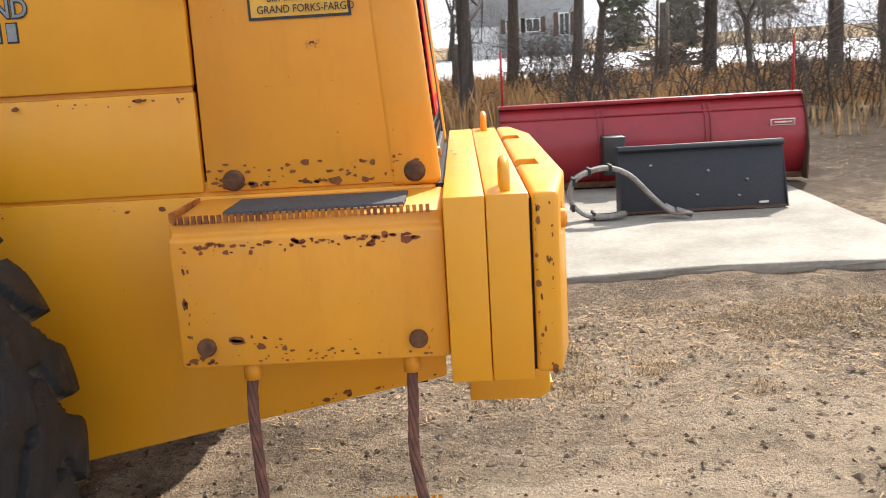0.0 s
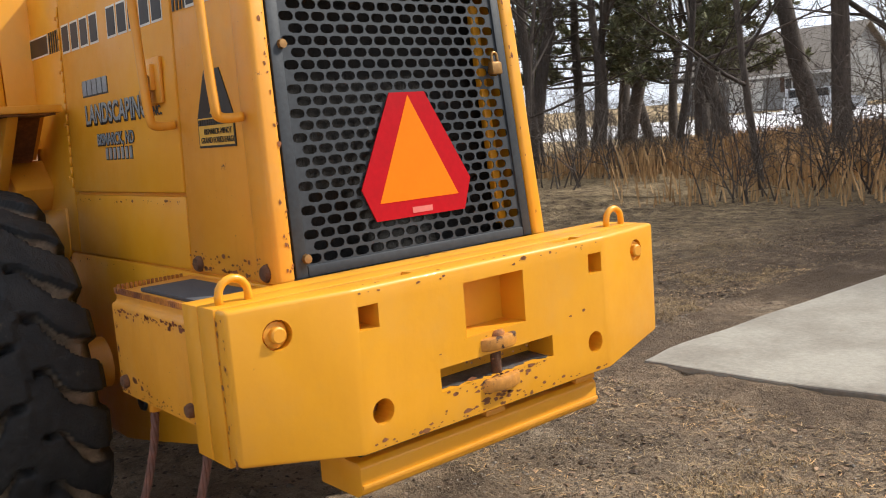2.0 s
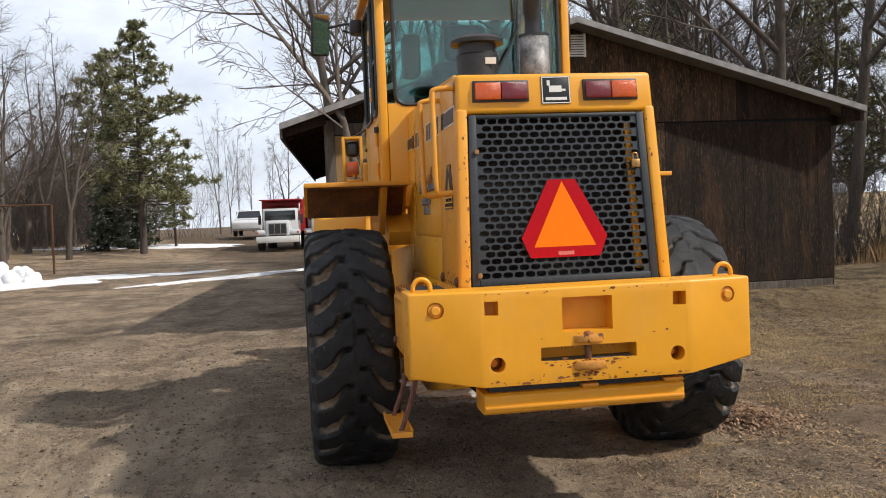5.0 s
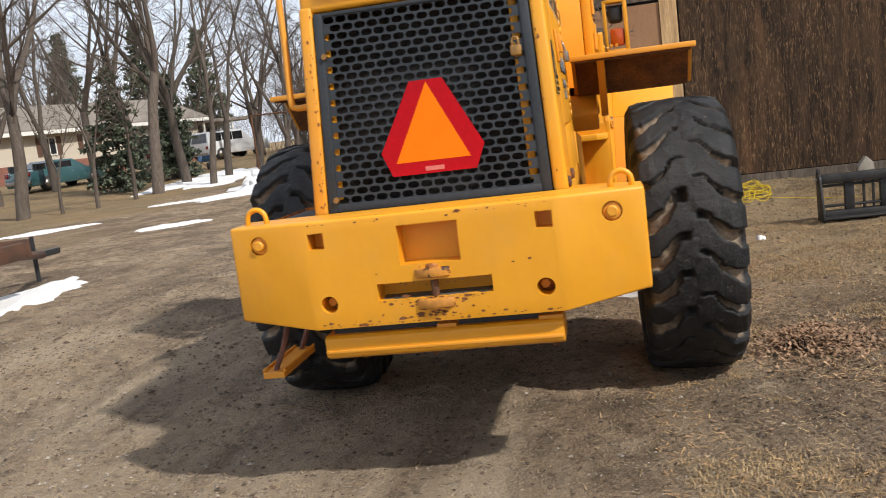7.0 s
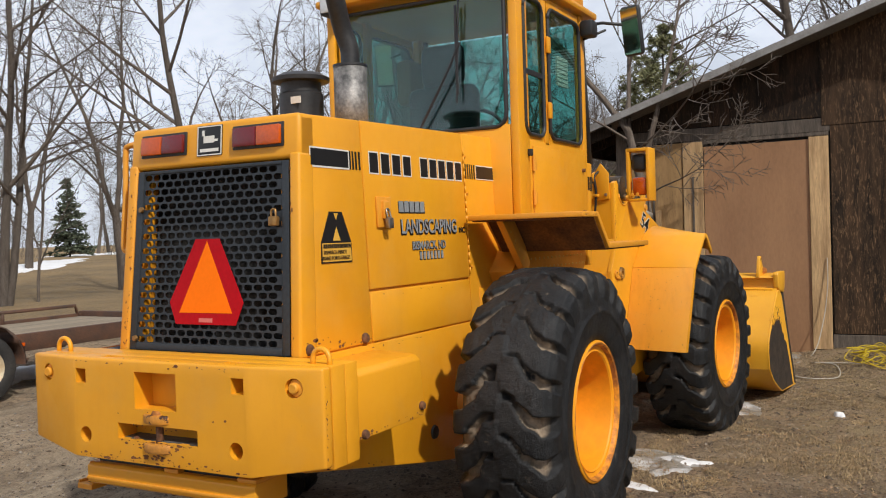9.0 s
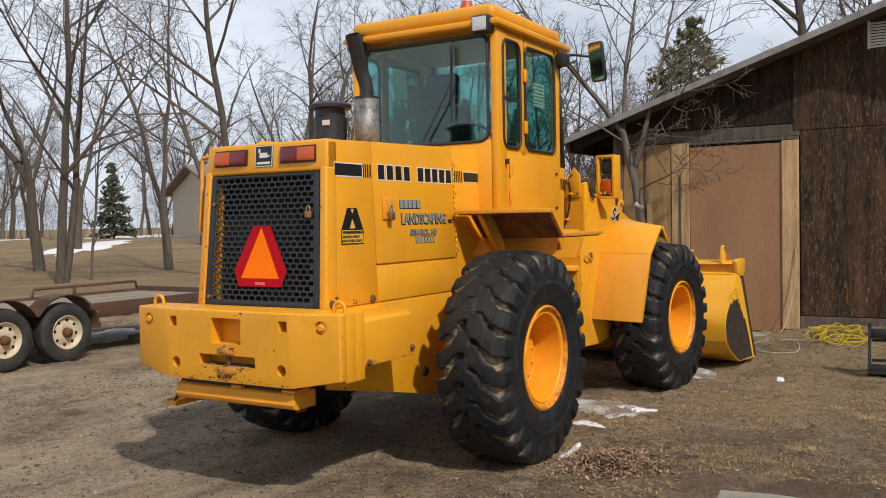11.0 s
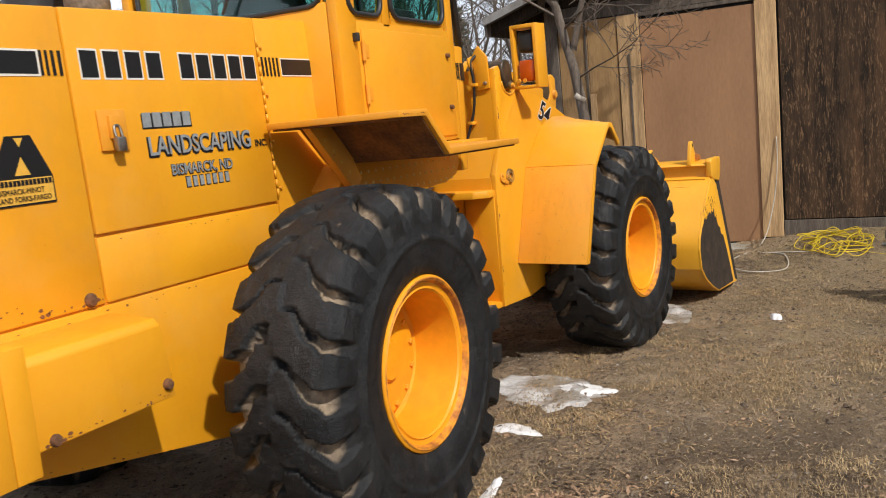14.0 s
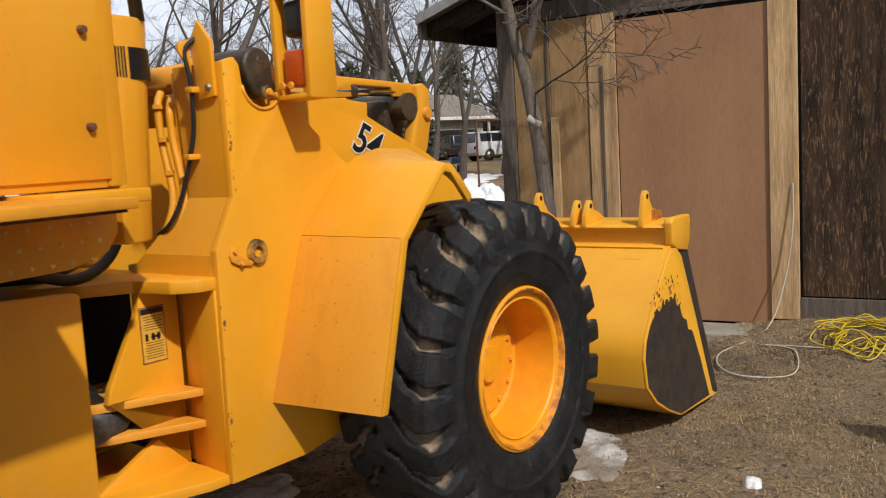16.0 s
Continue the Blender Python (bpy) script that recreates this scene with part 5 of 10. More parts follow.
# work lamps and beacon on the roof
for s in (-1, 1):
    bm = bmesh.new()
    add_box(bm, CX1 - 0.01, CX1 + 0.10, *sorted((s * 0.50, s * 0.64)), CZ1 - 0.06, CZ1 + 0.07, 0.02)
    lamp = part("work_lamp", bm, black, loader)
    bm = bmesh.new()
    add_box(bm, CX1 + 0.098, CX1 + 0.106, *sorted((s * 0.515, s * 0.625)), CZ1 - 0.045, CZ1 + 0.055, 0.003)
    part("lens", bm, lens_clear, lamp)
bm = bmesh.new()
add_lathe(bm, [(0, 0.11), (0.04, 0.10), (0.052, 0.06), (0.055, 0.0), (0, 0)], (-2.1, 0.28, CZ1 + 0.17), "z", 18)
part("amber_beacon", bm, lens_amber, loader)
# exhaust stack and air precleaner
bm = bmesh.new()
add_tube(bm, [(-0.93, 0.145, 2.05), (-0.93, 0.145, 2.44)], 0.084, 28)
part("exhaust_muffler", bm, stack_steel, loader, "sooty exhaust muffler")
bm = bmesh.new()
add_tube(bm, smooth_path([(-0.93, 0.145, 2.42), (-0.93, 0.145, 2.52), (-0.90, 0.128, 2.62), (-0.84, 0.135, 2.74), (-0.79, 0.14, 2.84)], 6), 0.048, 18, cap=False)
add_lathe(bm, [(0.087, 0.0), (0.087, 0.012), (0.05, 0.015)], (-0.93, 0.145, 2.432), "z", 28)
part("exhaust_pipe", bm, black, loader, "bent dark exhaust pipe")
bm = bmesh.new()
add_lathe(bm, [(0.115, 0.0), (0.115, 0.20), (0.105, 0.21), (0.105, 0.26), (0.148, 0.265), (0.15, 0.285), (0.10, 0.31), (0.0, 0.315)], (-0.95, -0.18, 2.13), "z", 32)
pre = part("air_precleaner", bm, black, loader, "black air precleaner bowl")
bm = bmesh.new()
add_box(bm, -0.840, -0.834, -0.16, -0.10, 2.27, 2.305)
part("maker_label", bm, decal_white, pre)
# mirrors on arms at the cab's front corners
for s in (-1, 1):
    bm = bmesh.new()
    add_tube(bm, [(-3.0, s * 0.64, 2.97), (-3.05, s * 0.78, 2.98), (-3.06, s * 0.92, 2.95)], 0.011, 8)
    add_tube(bm, [(-3.0, s * 0.64, 2.87), (-3.05, s * 0.80, 2.93)], 0.009, 8)
    part("mirror_arm", bm, black, loader)
    bm = bmesh.new()
    mm = pose(-3.05, s * 0.97, 2.90, 0, 10, -s * 15)
    add_box(bm, -0.045, 0.0, -0.075, 0.075, -0.165, 0.165, 0.025, m=mm, seg=3)
    mirror = part("side_mirror", bm, black, loader)
    bm = bmesh.new()
    add_box(bm, 0.001, 0.004, -0.062, 0.062, -0.15, 0.15, m=mm)
    part("mirror_glass", bm, mirror_glass, mirror)
    bm = bmesh.new()
    add_box(bm, -3.04, -2.92, *sorted((s * 0.655, s * 0.75)), 2.88, 2.99, 0.02)
    part("corner_lamp", bm, black, loader)

# ---- articulation and front frame: the front half is turned a little about the joint ----
FRONT = Matrix.Translation((-3.05, 0, 0)) @ Matrix.Rotation(radians(-4.8), 4, "Z") @ Matrix.Translation((3.05, 0, 0))


def fore(name, bm, mat, label="", smooth=True):
    """A part of the front half, built straight and then turned with it."""
    ob = part(name, bm, mat, loader, label, smooth)
    ob.matrix_basis = FRONT
    return ob


def front_wheel(s, turn):
    w = wheel(-4.53, s, 0.648, turn, 0.94)
    w.matrix_basis = FRONT @ w.matrix_basis


front_wheel(1, 25)
front_wheel(-1, 70)
bm = bmesh.new()
add_tube(bm, [(-4.53, -0.85, 0.65), (-4.53, -0.5, 0.65), (-4.53, -0.22, 0.65), (-4.53, 0.22, 0.65), (-4.53, 0.5, 0.65), (-4.53, 0.85, 0.65)], [0.09, 0.10, 0.2, 0.2, 0.10, 0.09], 16)
fore("axle", bm, paint_worn)
# joint block and pin in near-black, which stands in for the shade between the halves
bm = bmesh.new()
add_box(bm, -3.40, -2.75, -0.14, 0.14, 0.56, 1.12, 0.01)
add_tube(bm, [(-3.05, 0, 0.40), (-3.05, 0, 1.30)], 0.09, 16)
part("articulation_joint", bm, inner_shade, loader)
for y, z in ((0.22, 1.00), (0.30, 0.95), (-0.24, 1.0)):
    bm = bmesh.new()
    add_tube(bm, smooth_path([(-2.7, y, z), (-3.0, y + 0.06, z - 0.12), (-3.14, y + 0.04, z - 0.22), (-3.34, y, z - 0.10)], 6), 0.022, 8)
    part("hydraulic_hose", bm, hose_black, loader)
# slack hoses over the upper hinge plate, under the cab
for y, sag in ((0.18, 0.03), (0.02, 0.01)):
    bm = bmesh.new()
    add_tube(bm, smooth_path([(-2.85, y + 0.14, 1.27), (-3.05, y + 0.10, 1.225 - sag * 0.5), (-3.25, y + 0.02, 1.24), (-3.36, y - 0.02, 1.34), (-3.42, y - 0.04, 1.52)], 6), 0.020, 8)
    part("hydraulic_hose", bm, hose_black, loader)


def loft(bm, a, b, na, nb, thick):
    """A folded sheet between two profiles; the same count of points on each, given thickness downward along the normals."""
    rows = []
    for prof, y in ((a, na), (b, nb)):
        out = [(p[0], y, p[1]) for p in prof]
        under = []
        for i, p in enumerate(prof):
            q, r = prof[max(i - 1, 0)], prof[min(i + 1, len(prof) - 1)]
            d = Vector((r[0] - q[0], r[1] - q[1])).normalized()
            under.append((p[0] - d.y * -thick * -1, y, p[1] + d.x * thick))
        rows.append([bm.verts.new(v) for v in out + under[::-1]])
    n = len(rows[0])
    for k in range(n):
        bm.faces.new((rows[0][k], rows[0][(k + 1) % n], rows[1][(k + 1) % n], rows[1][k]))
    bm.faces.new(rows[0][::-1])
    bm.faces.new(rows[1])
    bmesh.ops.recalc_face_normals(bm, faces=bm.faces[:])
    edges = [e for e in bm.edges if len(e.link_faces) == 2 and e.calc_face_angle(0) > 0.9]
    bmesh.ops.bevel(bm, geom=edges, offset=0.003, segments=2, affect="EDGES", profile=0.5)


for s in (-1, 1):
    def yy(a, b):
        return sorted((s * a, s * b))
    # side plate, cut out round the arm's pivot
    cup = [(-3.62 - 0.092 * math.sin(a), 1.862 - 0.102 * math.cos(a)) for a in [radians(q) for q in range(-80, 81, 20)]]
    bm = bmesh.new()
    add_prism(bm, [(-3.448, 1.913), (-3.449, 1.454), (-3.357, 1.281), (-3.344, 0.475), (-3.70, 0.468), (-4.6, 0.60), (-4.6, 1.05), (-4.04, 1.54), (-3.86, 1.68), (-3.74, 1.79)]
              + cup[::-1] + [(-3.522, 1.905), (-3.50, 1.930)], "y", *yy(0.655, 0.69), 0.004)
    ff = fore("front_frame_plate", bm, paint, "yellow front frame side plate")
    bm = bmesh.new()
    rim = [(-3.62 - q * math.sin(a), s * 0.69, 1.862 - 1.1 * q * math.cos(a)) for q in (0.098,) for a in [radians(k) for k in range(-75, 76, 15)]]
    add_tube(bm, rim, 0.007, 6)
    part("weld_bead", bm, paint_worn, ff)
    # rear face of the tower: leaning in at its foot
    bm = bmesh.new()
    rows = [(-3.450, 0.423, 1.915), (-3.450, 0.455, 1.456), (-3.358, 0.292, 1.264), (-3.352, 0.20, 1.19)]
    vs = []
    for x, y, z in rows:
        vs.append([bm.verts.new((x + dx, s * v, z)) for dx in (0, -0.03) for v in (y, 0.658)])
    for a, b in zip(vs, vs[1:]):
        for q in ((0, 1, 1, 0, a, b), (2, 3, 3, 2, a, b), (0, 2, 2, 0, a, b), (1, 3, 3, 1, a, b)):
            bm.faces.new((a[q[0]], a[q[1]], b[q[2]], b[q[3]]))
    bm.faces.new((vs[0][0], vs[0][1], vs[0][3], vs[0][2]))
    bm.faces.new((vs[-1][0], vs[-1][1], vs[-1][3], vs[-1][2]))
    bmesh.ops.recalc_face_normals(bm, faces=bm.faces[:])
    fore("tower_rear_plate", bm, paint, smooth=False)
    bm = bmesh.new()
    add_prism(bm, [(-3.46, 1.90), (-3.46, 1.46), (-3.40, 1.30), (-3.40, 0.5), (-4.4, 0.55), (-4.4, 1.0), (-3.9, 1.58), (-3.70, 1.95), (-3.60, 1.99)], "y", *yy(0.40, 0.425), 0.004)
    fore("tower_inner_plate", bm, paint)
    # hinge plates with chamfered noses
    bm = bmesh.new()
    add_prism(bm, [(-3.36, s * 0.676), (-3.285, s * 0.668), (-3.225, s * 0.60), (-3.205, s * 0.43), (-3.07, s * 0.33), (-2.93, s * 0.16), (-2.93, s * 0.02), (-3.40, s * 0.02)], "z", 1.150, 1.194, 0.006)
    fore("upper_hinge_plate", bm, paint)
    bm = bmesh.new()
    add_prism(bm, [(-3.36, s * 0.672), (-3.27, s * 0.665), (-2.86, s * 0.50), (-2.80, s * 0.40), (-2.80, s * 0.02), (-3.40, s * 0.02)], "z", 0.470, 0.506, 0.005)
    fore("lower_hinge_plate", bm, paint)
    for z in (0.655, 0.768):
        bm = bmesh.new()
        add_prism(bm, [(-3.36, s * 0.555), (-3.30, s * 0.53), (-3.04, s * 0.40), (-2.97, s * 0.30), (-2.97, s * 0.1), (-3.36, s * 0.1)], "z", z, z + 0.028, 0.004)
        lug = fore("cylinder_lug", bm, paint_worn)
    bm = bmesh.new()
    add_lathe(bm, [(0, 0.020), (0.030, 0.018), (0.034, 0.0)], (-3.08, s * 0.33, 0.796), "z", 14)
    part("pin_head", bm, paint_worn, lug)
    # scuffed steering link between the lugs
    bm = bmesh.new()
    add_prism(bm, [(-3.16, 0.765), (-3.12, 0.69), (-2.98, 0.66), (-2.70, 0.70), (-2.70, 0.80), (-3.05, 0.765)], "y", *yy(0.30, 0.42), 0.02, 3)
    add_tube(bm, [(-2.45, s * 0.34, 0.78), (-2.98, s * 0.36, 0.745)], 0.055, 14)
    part("steering_cylinder", bm, scuffed_black, loader, "scuffed grey-black steering cylinder")
    # web with a notice label, and the strip that closes the pocket
    bm = bmesh.new()
    add_prism(bm, [(-3.37, 0.50), (-3.37, 1.155), (-3.215, 1.155), (-3.205, 1.085), (-3.075, 0.85), (-3.06, 0.796), (-3.36, 0.790), (-3.30, 0.66), (-3.02, 0.52), (-2.98, 0.50)], "y", *yy(0.41, 0.44), 0.004)
    fore("hinge_web", bm, paint)
    bm = bmesh.new()
    add_prism(bm, [(-3.345, s * 0.672), (-3.36, s * 0.553)] + [(-3.385, s * 0.44), (-3.385, s * 0.672)], "z", 0.50, 1.155, 0.003)
    fore("pocket_plate", bm, paint)
    bm = bmesh.new()
    add_box(bm, -3.308, -3.208, *yy(0.4405, 0.4425), 0.902, 1.098)
    lab = fore("warning_label", bm, chip_red, "yellow warning label with dark print and a brown border")
    bm = bmesh.new()
    add_box(bm, -3.304, -3.212, *yy(0.4425, 0.4433), 0.906, 1.094)
    part("label_face", bm, decal_yellow, lab)
    bm = bmesh.new()
    add_box(bm, -3.303, -3.213, *yy(0.4433, 0.4440), 1.073, 1.093)
    for k in range(17):
        z = 1.062 - 0.0090 * k
        if 6 <= k <= 9:
            continue
        add_box(bm, -3.298 + 0.006 * (k % 2), -3.220 - 0.004 * (k % 3), *yy(0.4433, 0.4440), z, z + 0.0022)
    add_box(bm, -3.286, -3.246, *yy(0.4433, 0.4440), 0.988, 0.997)
    for x in (-3.284, -3.262, -3.236):
        add_box(bm, x, x + 0.012, *yy(0.4433, 0.4440), 0.980, 1.005)
    part("print_bar", bm, decal_black, lab)
    # pin boss and lock plate
    bm = bmesh.new()
    add_lathe(bm, [(0.018, -0.02), (0.020, 0.014), (0.040, 0.016), (0.044, 0.010), (0.046, 0.0)], (-3.533, s * 0.69, 1.258), "y", 24, s)
    boss = part("pin_boss", bm, greasy_yellow, ff, "greasy pin boss")
    bm = bmesh.new()
    add_prism(bm, [(-3.405, 1.258), (-3.412, 1.236), (-3.44, 1.222), (-3.50, 1.212), (-3.51, 1.226), (-3.44, 1.262), (-3.432, 1.285), (-3.415, 1.286)], "y", *yy(0.69, 0.702), 0.004)
    part("lock_plate", bm, paint_worn, ff)
    for x, z in ((-3.424, 1.272), (-3.452, 1.226)):
        bm = bmesh.new()
        add_lathe(bm, [(0, 0.012), (0.008, 0.011), (0.010, 0.0)], (x, s * 0.70, z), "y", 6, s)
        part("bolt", bm, paint_worn, ff)
    # loader arm and its greasy pivot
    bm = bmesh.new()
    add_prism(bm, [(-3.60, 1.96), (-3.58, 1.80), (-3.80, 1.60), (-4.10, 1.36), (-4.9, 0.92), (-5.50, 0.30), (-5.70, 0.20), (-5.82, 0.36), (-5.45, 0.85),
                   (-5.10, 1.28), (-4.86, 1.48), (-4.664, 1.576), (-4.451, 1.662), (-4.285, 1.735), (-4.290, 1.79), (-3.84, 1.83), (-3.72, 1.98)], "y", *yy(0.545, 0.60), 0.008)
    arm = fore("lift_arm", bm, paint, "yellow lift arm with black number")
    bm = bmesh.new()
    capsule = [(-3.612 - 0.068 * math.cos(a) - (0.018 if math.sin(a) < 0 else 0), (1.905 if math.sin(a) > 0 else 1.858) + 0.066 * math.sin(a)) for a in [radians(q) for q in range(0, 360, 20)]]
    add_prism(bm, capsule, "y", *yy(0.43, 0.690), 0.014, 3)
    pv = part("arm_pivot", bm, grease_black, arm, "greasy black pivot")
    for x, z, r in ((-3.618, 1.925, 0.010), (-3.655, 1.90, 0.005)):
        bm = bmesh.new()
        add_lathe(bm, [(r * 0.6, 0.001), (r, 0.003), (r * 1.3, 0.0)], (x, s * 0.690, z), "y", 12, s)
        part("grease_nipple", bm, grease_black, pv)
    for x, z, r, d in ((-3.634, 1.812, 0.024, 0.016), (-3.634, 1.812, 0.013, 0.028), (-3.690, 1.802, 0.015, 0.012)):
        bm = bmesh.new()
        add_lathe(bm, [(0, d), (r * 0.8, d), (r, d - 0.004), (r, -0.02)], (x, s * 0.690, z), "y", 16, s)
        part("lock_bolt", bm, paint_worn if r < 0.02 else greasy_yellow, arm)
    m54 = Matrix.Translation((-4.263, s * 0.601, 1.622)) @ SIDE[s] @ Matrix.Rotation(radians(-24 * s), 4, "Z")
    lettering("54", 0.185, decal_white, arm, m54 @ Matrix.Translation((0, 0, 0.0008)), name="model_number", bold=0.010, shear=0.2, squeeze=0.9)
    lettering("54", 0.185, decal_black, arm, m54 @ Matrix.Translation((0, 0, 0.0022)), name="model_number", bold=0.003, shear=0.2, squeeze=0.9, label="black model number digits")
    # front fender: a folded sheet, the lower flap faded to orange
    bm = bmesh.new()
    loft(bm, [(-3.550, 0.708), (-3.754, 1.290)], [(-3.648, 0.684), (-3.775, 1.282)], s * 0.691, s * 1.115, 0.016)
    for v in bm.verts:
        if abs(v.co.y) > 1.0 and v.co.z > 1.0:
            v.co.y += s * 0.035
    flap = fore("front_fender", bm, paint_faded, "faded orange-yellow folded front fender")
    bm = bmesh.new()
    loft(bm, [(-3.755, 1.292), (-3.87, 1.41), (-3.987, 1.520), (-4.09, 1.570), (-4.22, 1.598), (-4.42, 1.590), (-4.62, 1.52)],
         [(-3.776, 1.284), (-3.88, 1.39), (-4.00, 1.500), (-4.045, 1.528), (-4.09, 1.522), (-4.15, 1.475), (-4.21, 1.40)], s * 0.691, s * 1.150, 0.016)
    part("fender_top", bm, paint, flap)
    bm = bmesh.new()
    lip = [(-3.648, 0.684), (-3.775, 1.283), (-4.00, 1.500), (-4.045, 1.529), (-4.09, 1.523), (-4.21, 1.40)]
    add_prism(bm, lip + [(-4.19, 1.37), (-4.08, 1.49), (-4.045, 1.497), (-4.01, 1.47), (-3.805, 1.270), (-3.682, 0.684)], "y", *yy(1.135, 1.156), 0.004)
    for v in bm.verts:
        if v.co.z < 1.0:
            v.co.y -= s * 0.035
    part("fender_lip", bm, paint, flap)
    # lamp guard with head lamp and turn lamp
    bm = bmesh.new()
    g0, g1 = -3.815, -3.680
    add_box(bm, g0, g1, *yy(0.842, 0.868), 1.782, 2.17, 0.005)
    add_box(bm, -3.735, g1, *yy(0.69, 0.715), 1.782, 2.17, 0.005)
    add_box(bm, g0, g1, *yy(0.70, 0.845), 2.145, 2.17, 0.004)
    add_box(bm, g0, g1, *yy(0.685, 0.845), 1.782, 1.800, 0.004)
    guard = fore("lamp_guard", bm, paint, "yellow lamp guard frame")
    bm = bmesh.new()
    add_box(bm, -3.82, -3.70, *yy(0.722, 0.832), 1.998, 2.128, 0.028, seg=3)
    add_tube(bm, [(-3.75, s * 0.70, 2.075), (-3.75, s * 0.73, 2.075)], 0.022, 8)
    part("head_lamp", bm, black, guard, "black rubber head lamp housing")
    bm = bmesh.new()
    add_box(bm, -3.79, -3.69, *yy(0.732, 0.836), 1.825, 1.955, 0.014)
    lamp = part("turn_lamp", bm, lens_amber, guard)
    bm = bmesh.new()
    add_box(bm, -3.81, -3.775, *yy(0.735, 0.838), 1.84, 1.945, 0.010)
    part("lens", bm, lens_red, lamp)
    for y, z in ((0.735, 1.80), (0.775, 1.80)):
        bm = bmesh.new()
        add_lathe(bm, [(0, 0.010), (0.012, 0.009), (0.014, 0.0)], (-3.68, s * y, z + 0.03), "x", 8)
        part("bolt", bm, paint_worn, guard)
    # pointed bracket with a clamped hose down the tower's rear face
    bm = bmesh.new()
    add_prism(bm, [(s * 0.545, 1.99), (s * 0.592, 2.058), (s * 0.652, 1.985), (s * 0.656, 1.80), (s * 0.570, 1.79), (s * 0.560, 1.90)], "x", -3.450, -3.434, 0.003)
    add_prism(bm, [(-3.43, 2.00), (-3.38, 1.985), (-3.38, 1.955), (-3.43, 1.88)], "y", *yy(0.545, 0.556), 0.003)
    br = fore("hose_bracket", bm, paint)
    bm = bmesh.new()
    add_lathe(bm, [(0, 0.012), (0.010, 0.011), (0.013, 0.0)], (-3.434, s * 0.630, 1.83), "x", 6)
    part("bolt", bm, steel, br)
    bm = bmesh.new()
    add_tube(bm, smooth_path([(-3.44, s * 0.575, 2.00), (-3.405, s * 0.555, 1.955), (-3.415, s * 0.562, 1.85), (-3.425, s * 0.545, 1.70), (-3.420, s * 0.515, 1.59), (-3.405, s * 0.465, 1.45), (-3.385, s * 0.42, 1.37), (-3.40, s * 0.33, 1.33)], 6), 0.0085, 8)
    fore("hydraulic_hose", bm, hose_black)
    for y, z in ((0.560, 1.827), (0.517, 1.60)):
        bm = bmesh.new()
        add_box(bm, -3.45, -3.402, *yy(y - 0.016, y + 0.020), z - 0.010, z + 0.010, 0.003)
        part("hose_clamp", bm, paint, br)
    for dy, top in ((0.31, 1.79), (0.375, 1.77)):
        bm = bmesh.new()
        add_tube(bm, smooth_path([(-3.50, s * (dy - 0.03), top + 0.05), (-3.46, s * dy, top), (-3.455, s * (dy + 0.012), 1.66), (-3.45, s * (dy + 0.055), 1.47), (-3.42, s * (dy + 0.05), 1.36), (-3.38, s * dy, 1.27)], 6), 0.0145, 8)
        fore("steel_pipe", bm, paint)
    for k in range(4):
        bm = bmesh.new()
        add_lathe(bm, [(0.012, 0.018), (0.018, 0.016), (0.020, 0.0), (0.012, 0.0)], (-3.452, s * (0.318 + 0.018 * k), 1.78 - 0.12 * k), "z", 6)
        fore("pipe_nut", bm, paint_worn, smooth=False)
# cross tube over the tower, greasy like the pivots, with the tilt cylinder and cranks before it
bm = bmesh.new()
add_tube(bm, [(-3.62, -0.43, 1.90), (-3.62, 0.43, 1.90)], 0.055, 20)
fore("cross_tube", bm, paint_worn)
bm = bmesh.new()
add_tube(bm, [(-3.62, 0.0, 1.80), (-4.55, 0.0, 1.85)], 0.075, 20)
fore("tilt_cylinder", bm, paint)
for s in (-1, 1):
    bm = bmesh.new()
    add_prism(bm, [(-4.30, 1.945), (-4.58, 1.935), (-5.04, 1.918), (-5.05, 1.852), (-4.88, 1.850), (-4.87, 1.895), (-4.60, 1.900), (-4.585, 1.845), (-4.30, 1.83)], "y", *sorted((s * 0.22, s * 0.265)), 0.006)
    fore("guide_bar", bm, paint)
    bm = bmesh.new()
    add_tube(bm, [(-4.40, s * 0.245, 1.872), (-4.90, s * 0.245, 1.872)], 0.021, 16)
    fore("cylinder_rod", bm, chrome, "polished cylinder rod")
    bm = bmesh.new()
    add_lathe(bm, [(0.02, 0.03), (0.036, 0.028), (0.038, 0.0), (0.02, 0.0)], (-4.60, s * 0.245, 1.872), "x", 16)
    fore("rod_gland", bm, grease_black)
    bm = bmesh.new()
    add_prism(bm, [(-5.03, 1.905), (-5.08, 1.92), (-5.135, 1.89), (-5.14, 1.74), (-5.10, 1.60), (-5.00, 1.40), (-4.86, 1.35), (-4.86, 1.45), (-4.96, 1.60), (-4.99, 1.70), (-5.04, 1.78)], "y",
              *sorted((s * 0.24, s * 0.30)), 0.010)
    bc = fore("bellcrank", bm, paint)
    bm = bmesh.new()
    add_lathe(bm, [(0, 0.02), (0.028, 0.018), (0.034, 0.0)], (-5.095, s * 0.30, 1.765), "y", 14, s)
    part("pin_head", bm, paint_worn, bc)
bm = bmesh.new()
add_tube(bm, [(-4.98, -0.29, 1.80), (-4.98, 0.29, 1.80)], 0.070, 16)
add_box(bm, -5.04, -4.88, -0.2, 0.2, 1.60, 1.84, 0.03)
fore("linkage_pin", bm, grease_black)
# black box added to fill the front frame, drawn for the shade inside
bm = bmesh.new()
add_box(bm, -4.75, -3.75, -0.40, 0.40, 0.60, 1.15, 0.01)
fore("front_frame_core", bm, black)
bm = bmesh.new()
add_tube(bm, [(-5.0, 0, 1.45), (-5.6, 0, 0.95)], 0.06, 12)
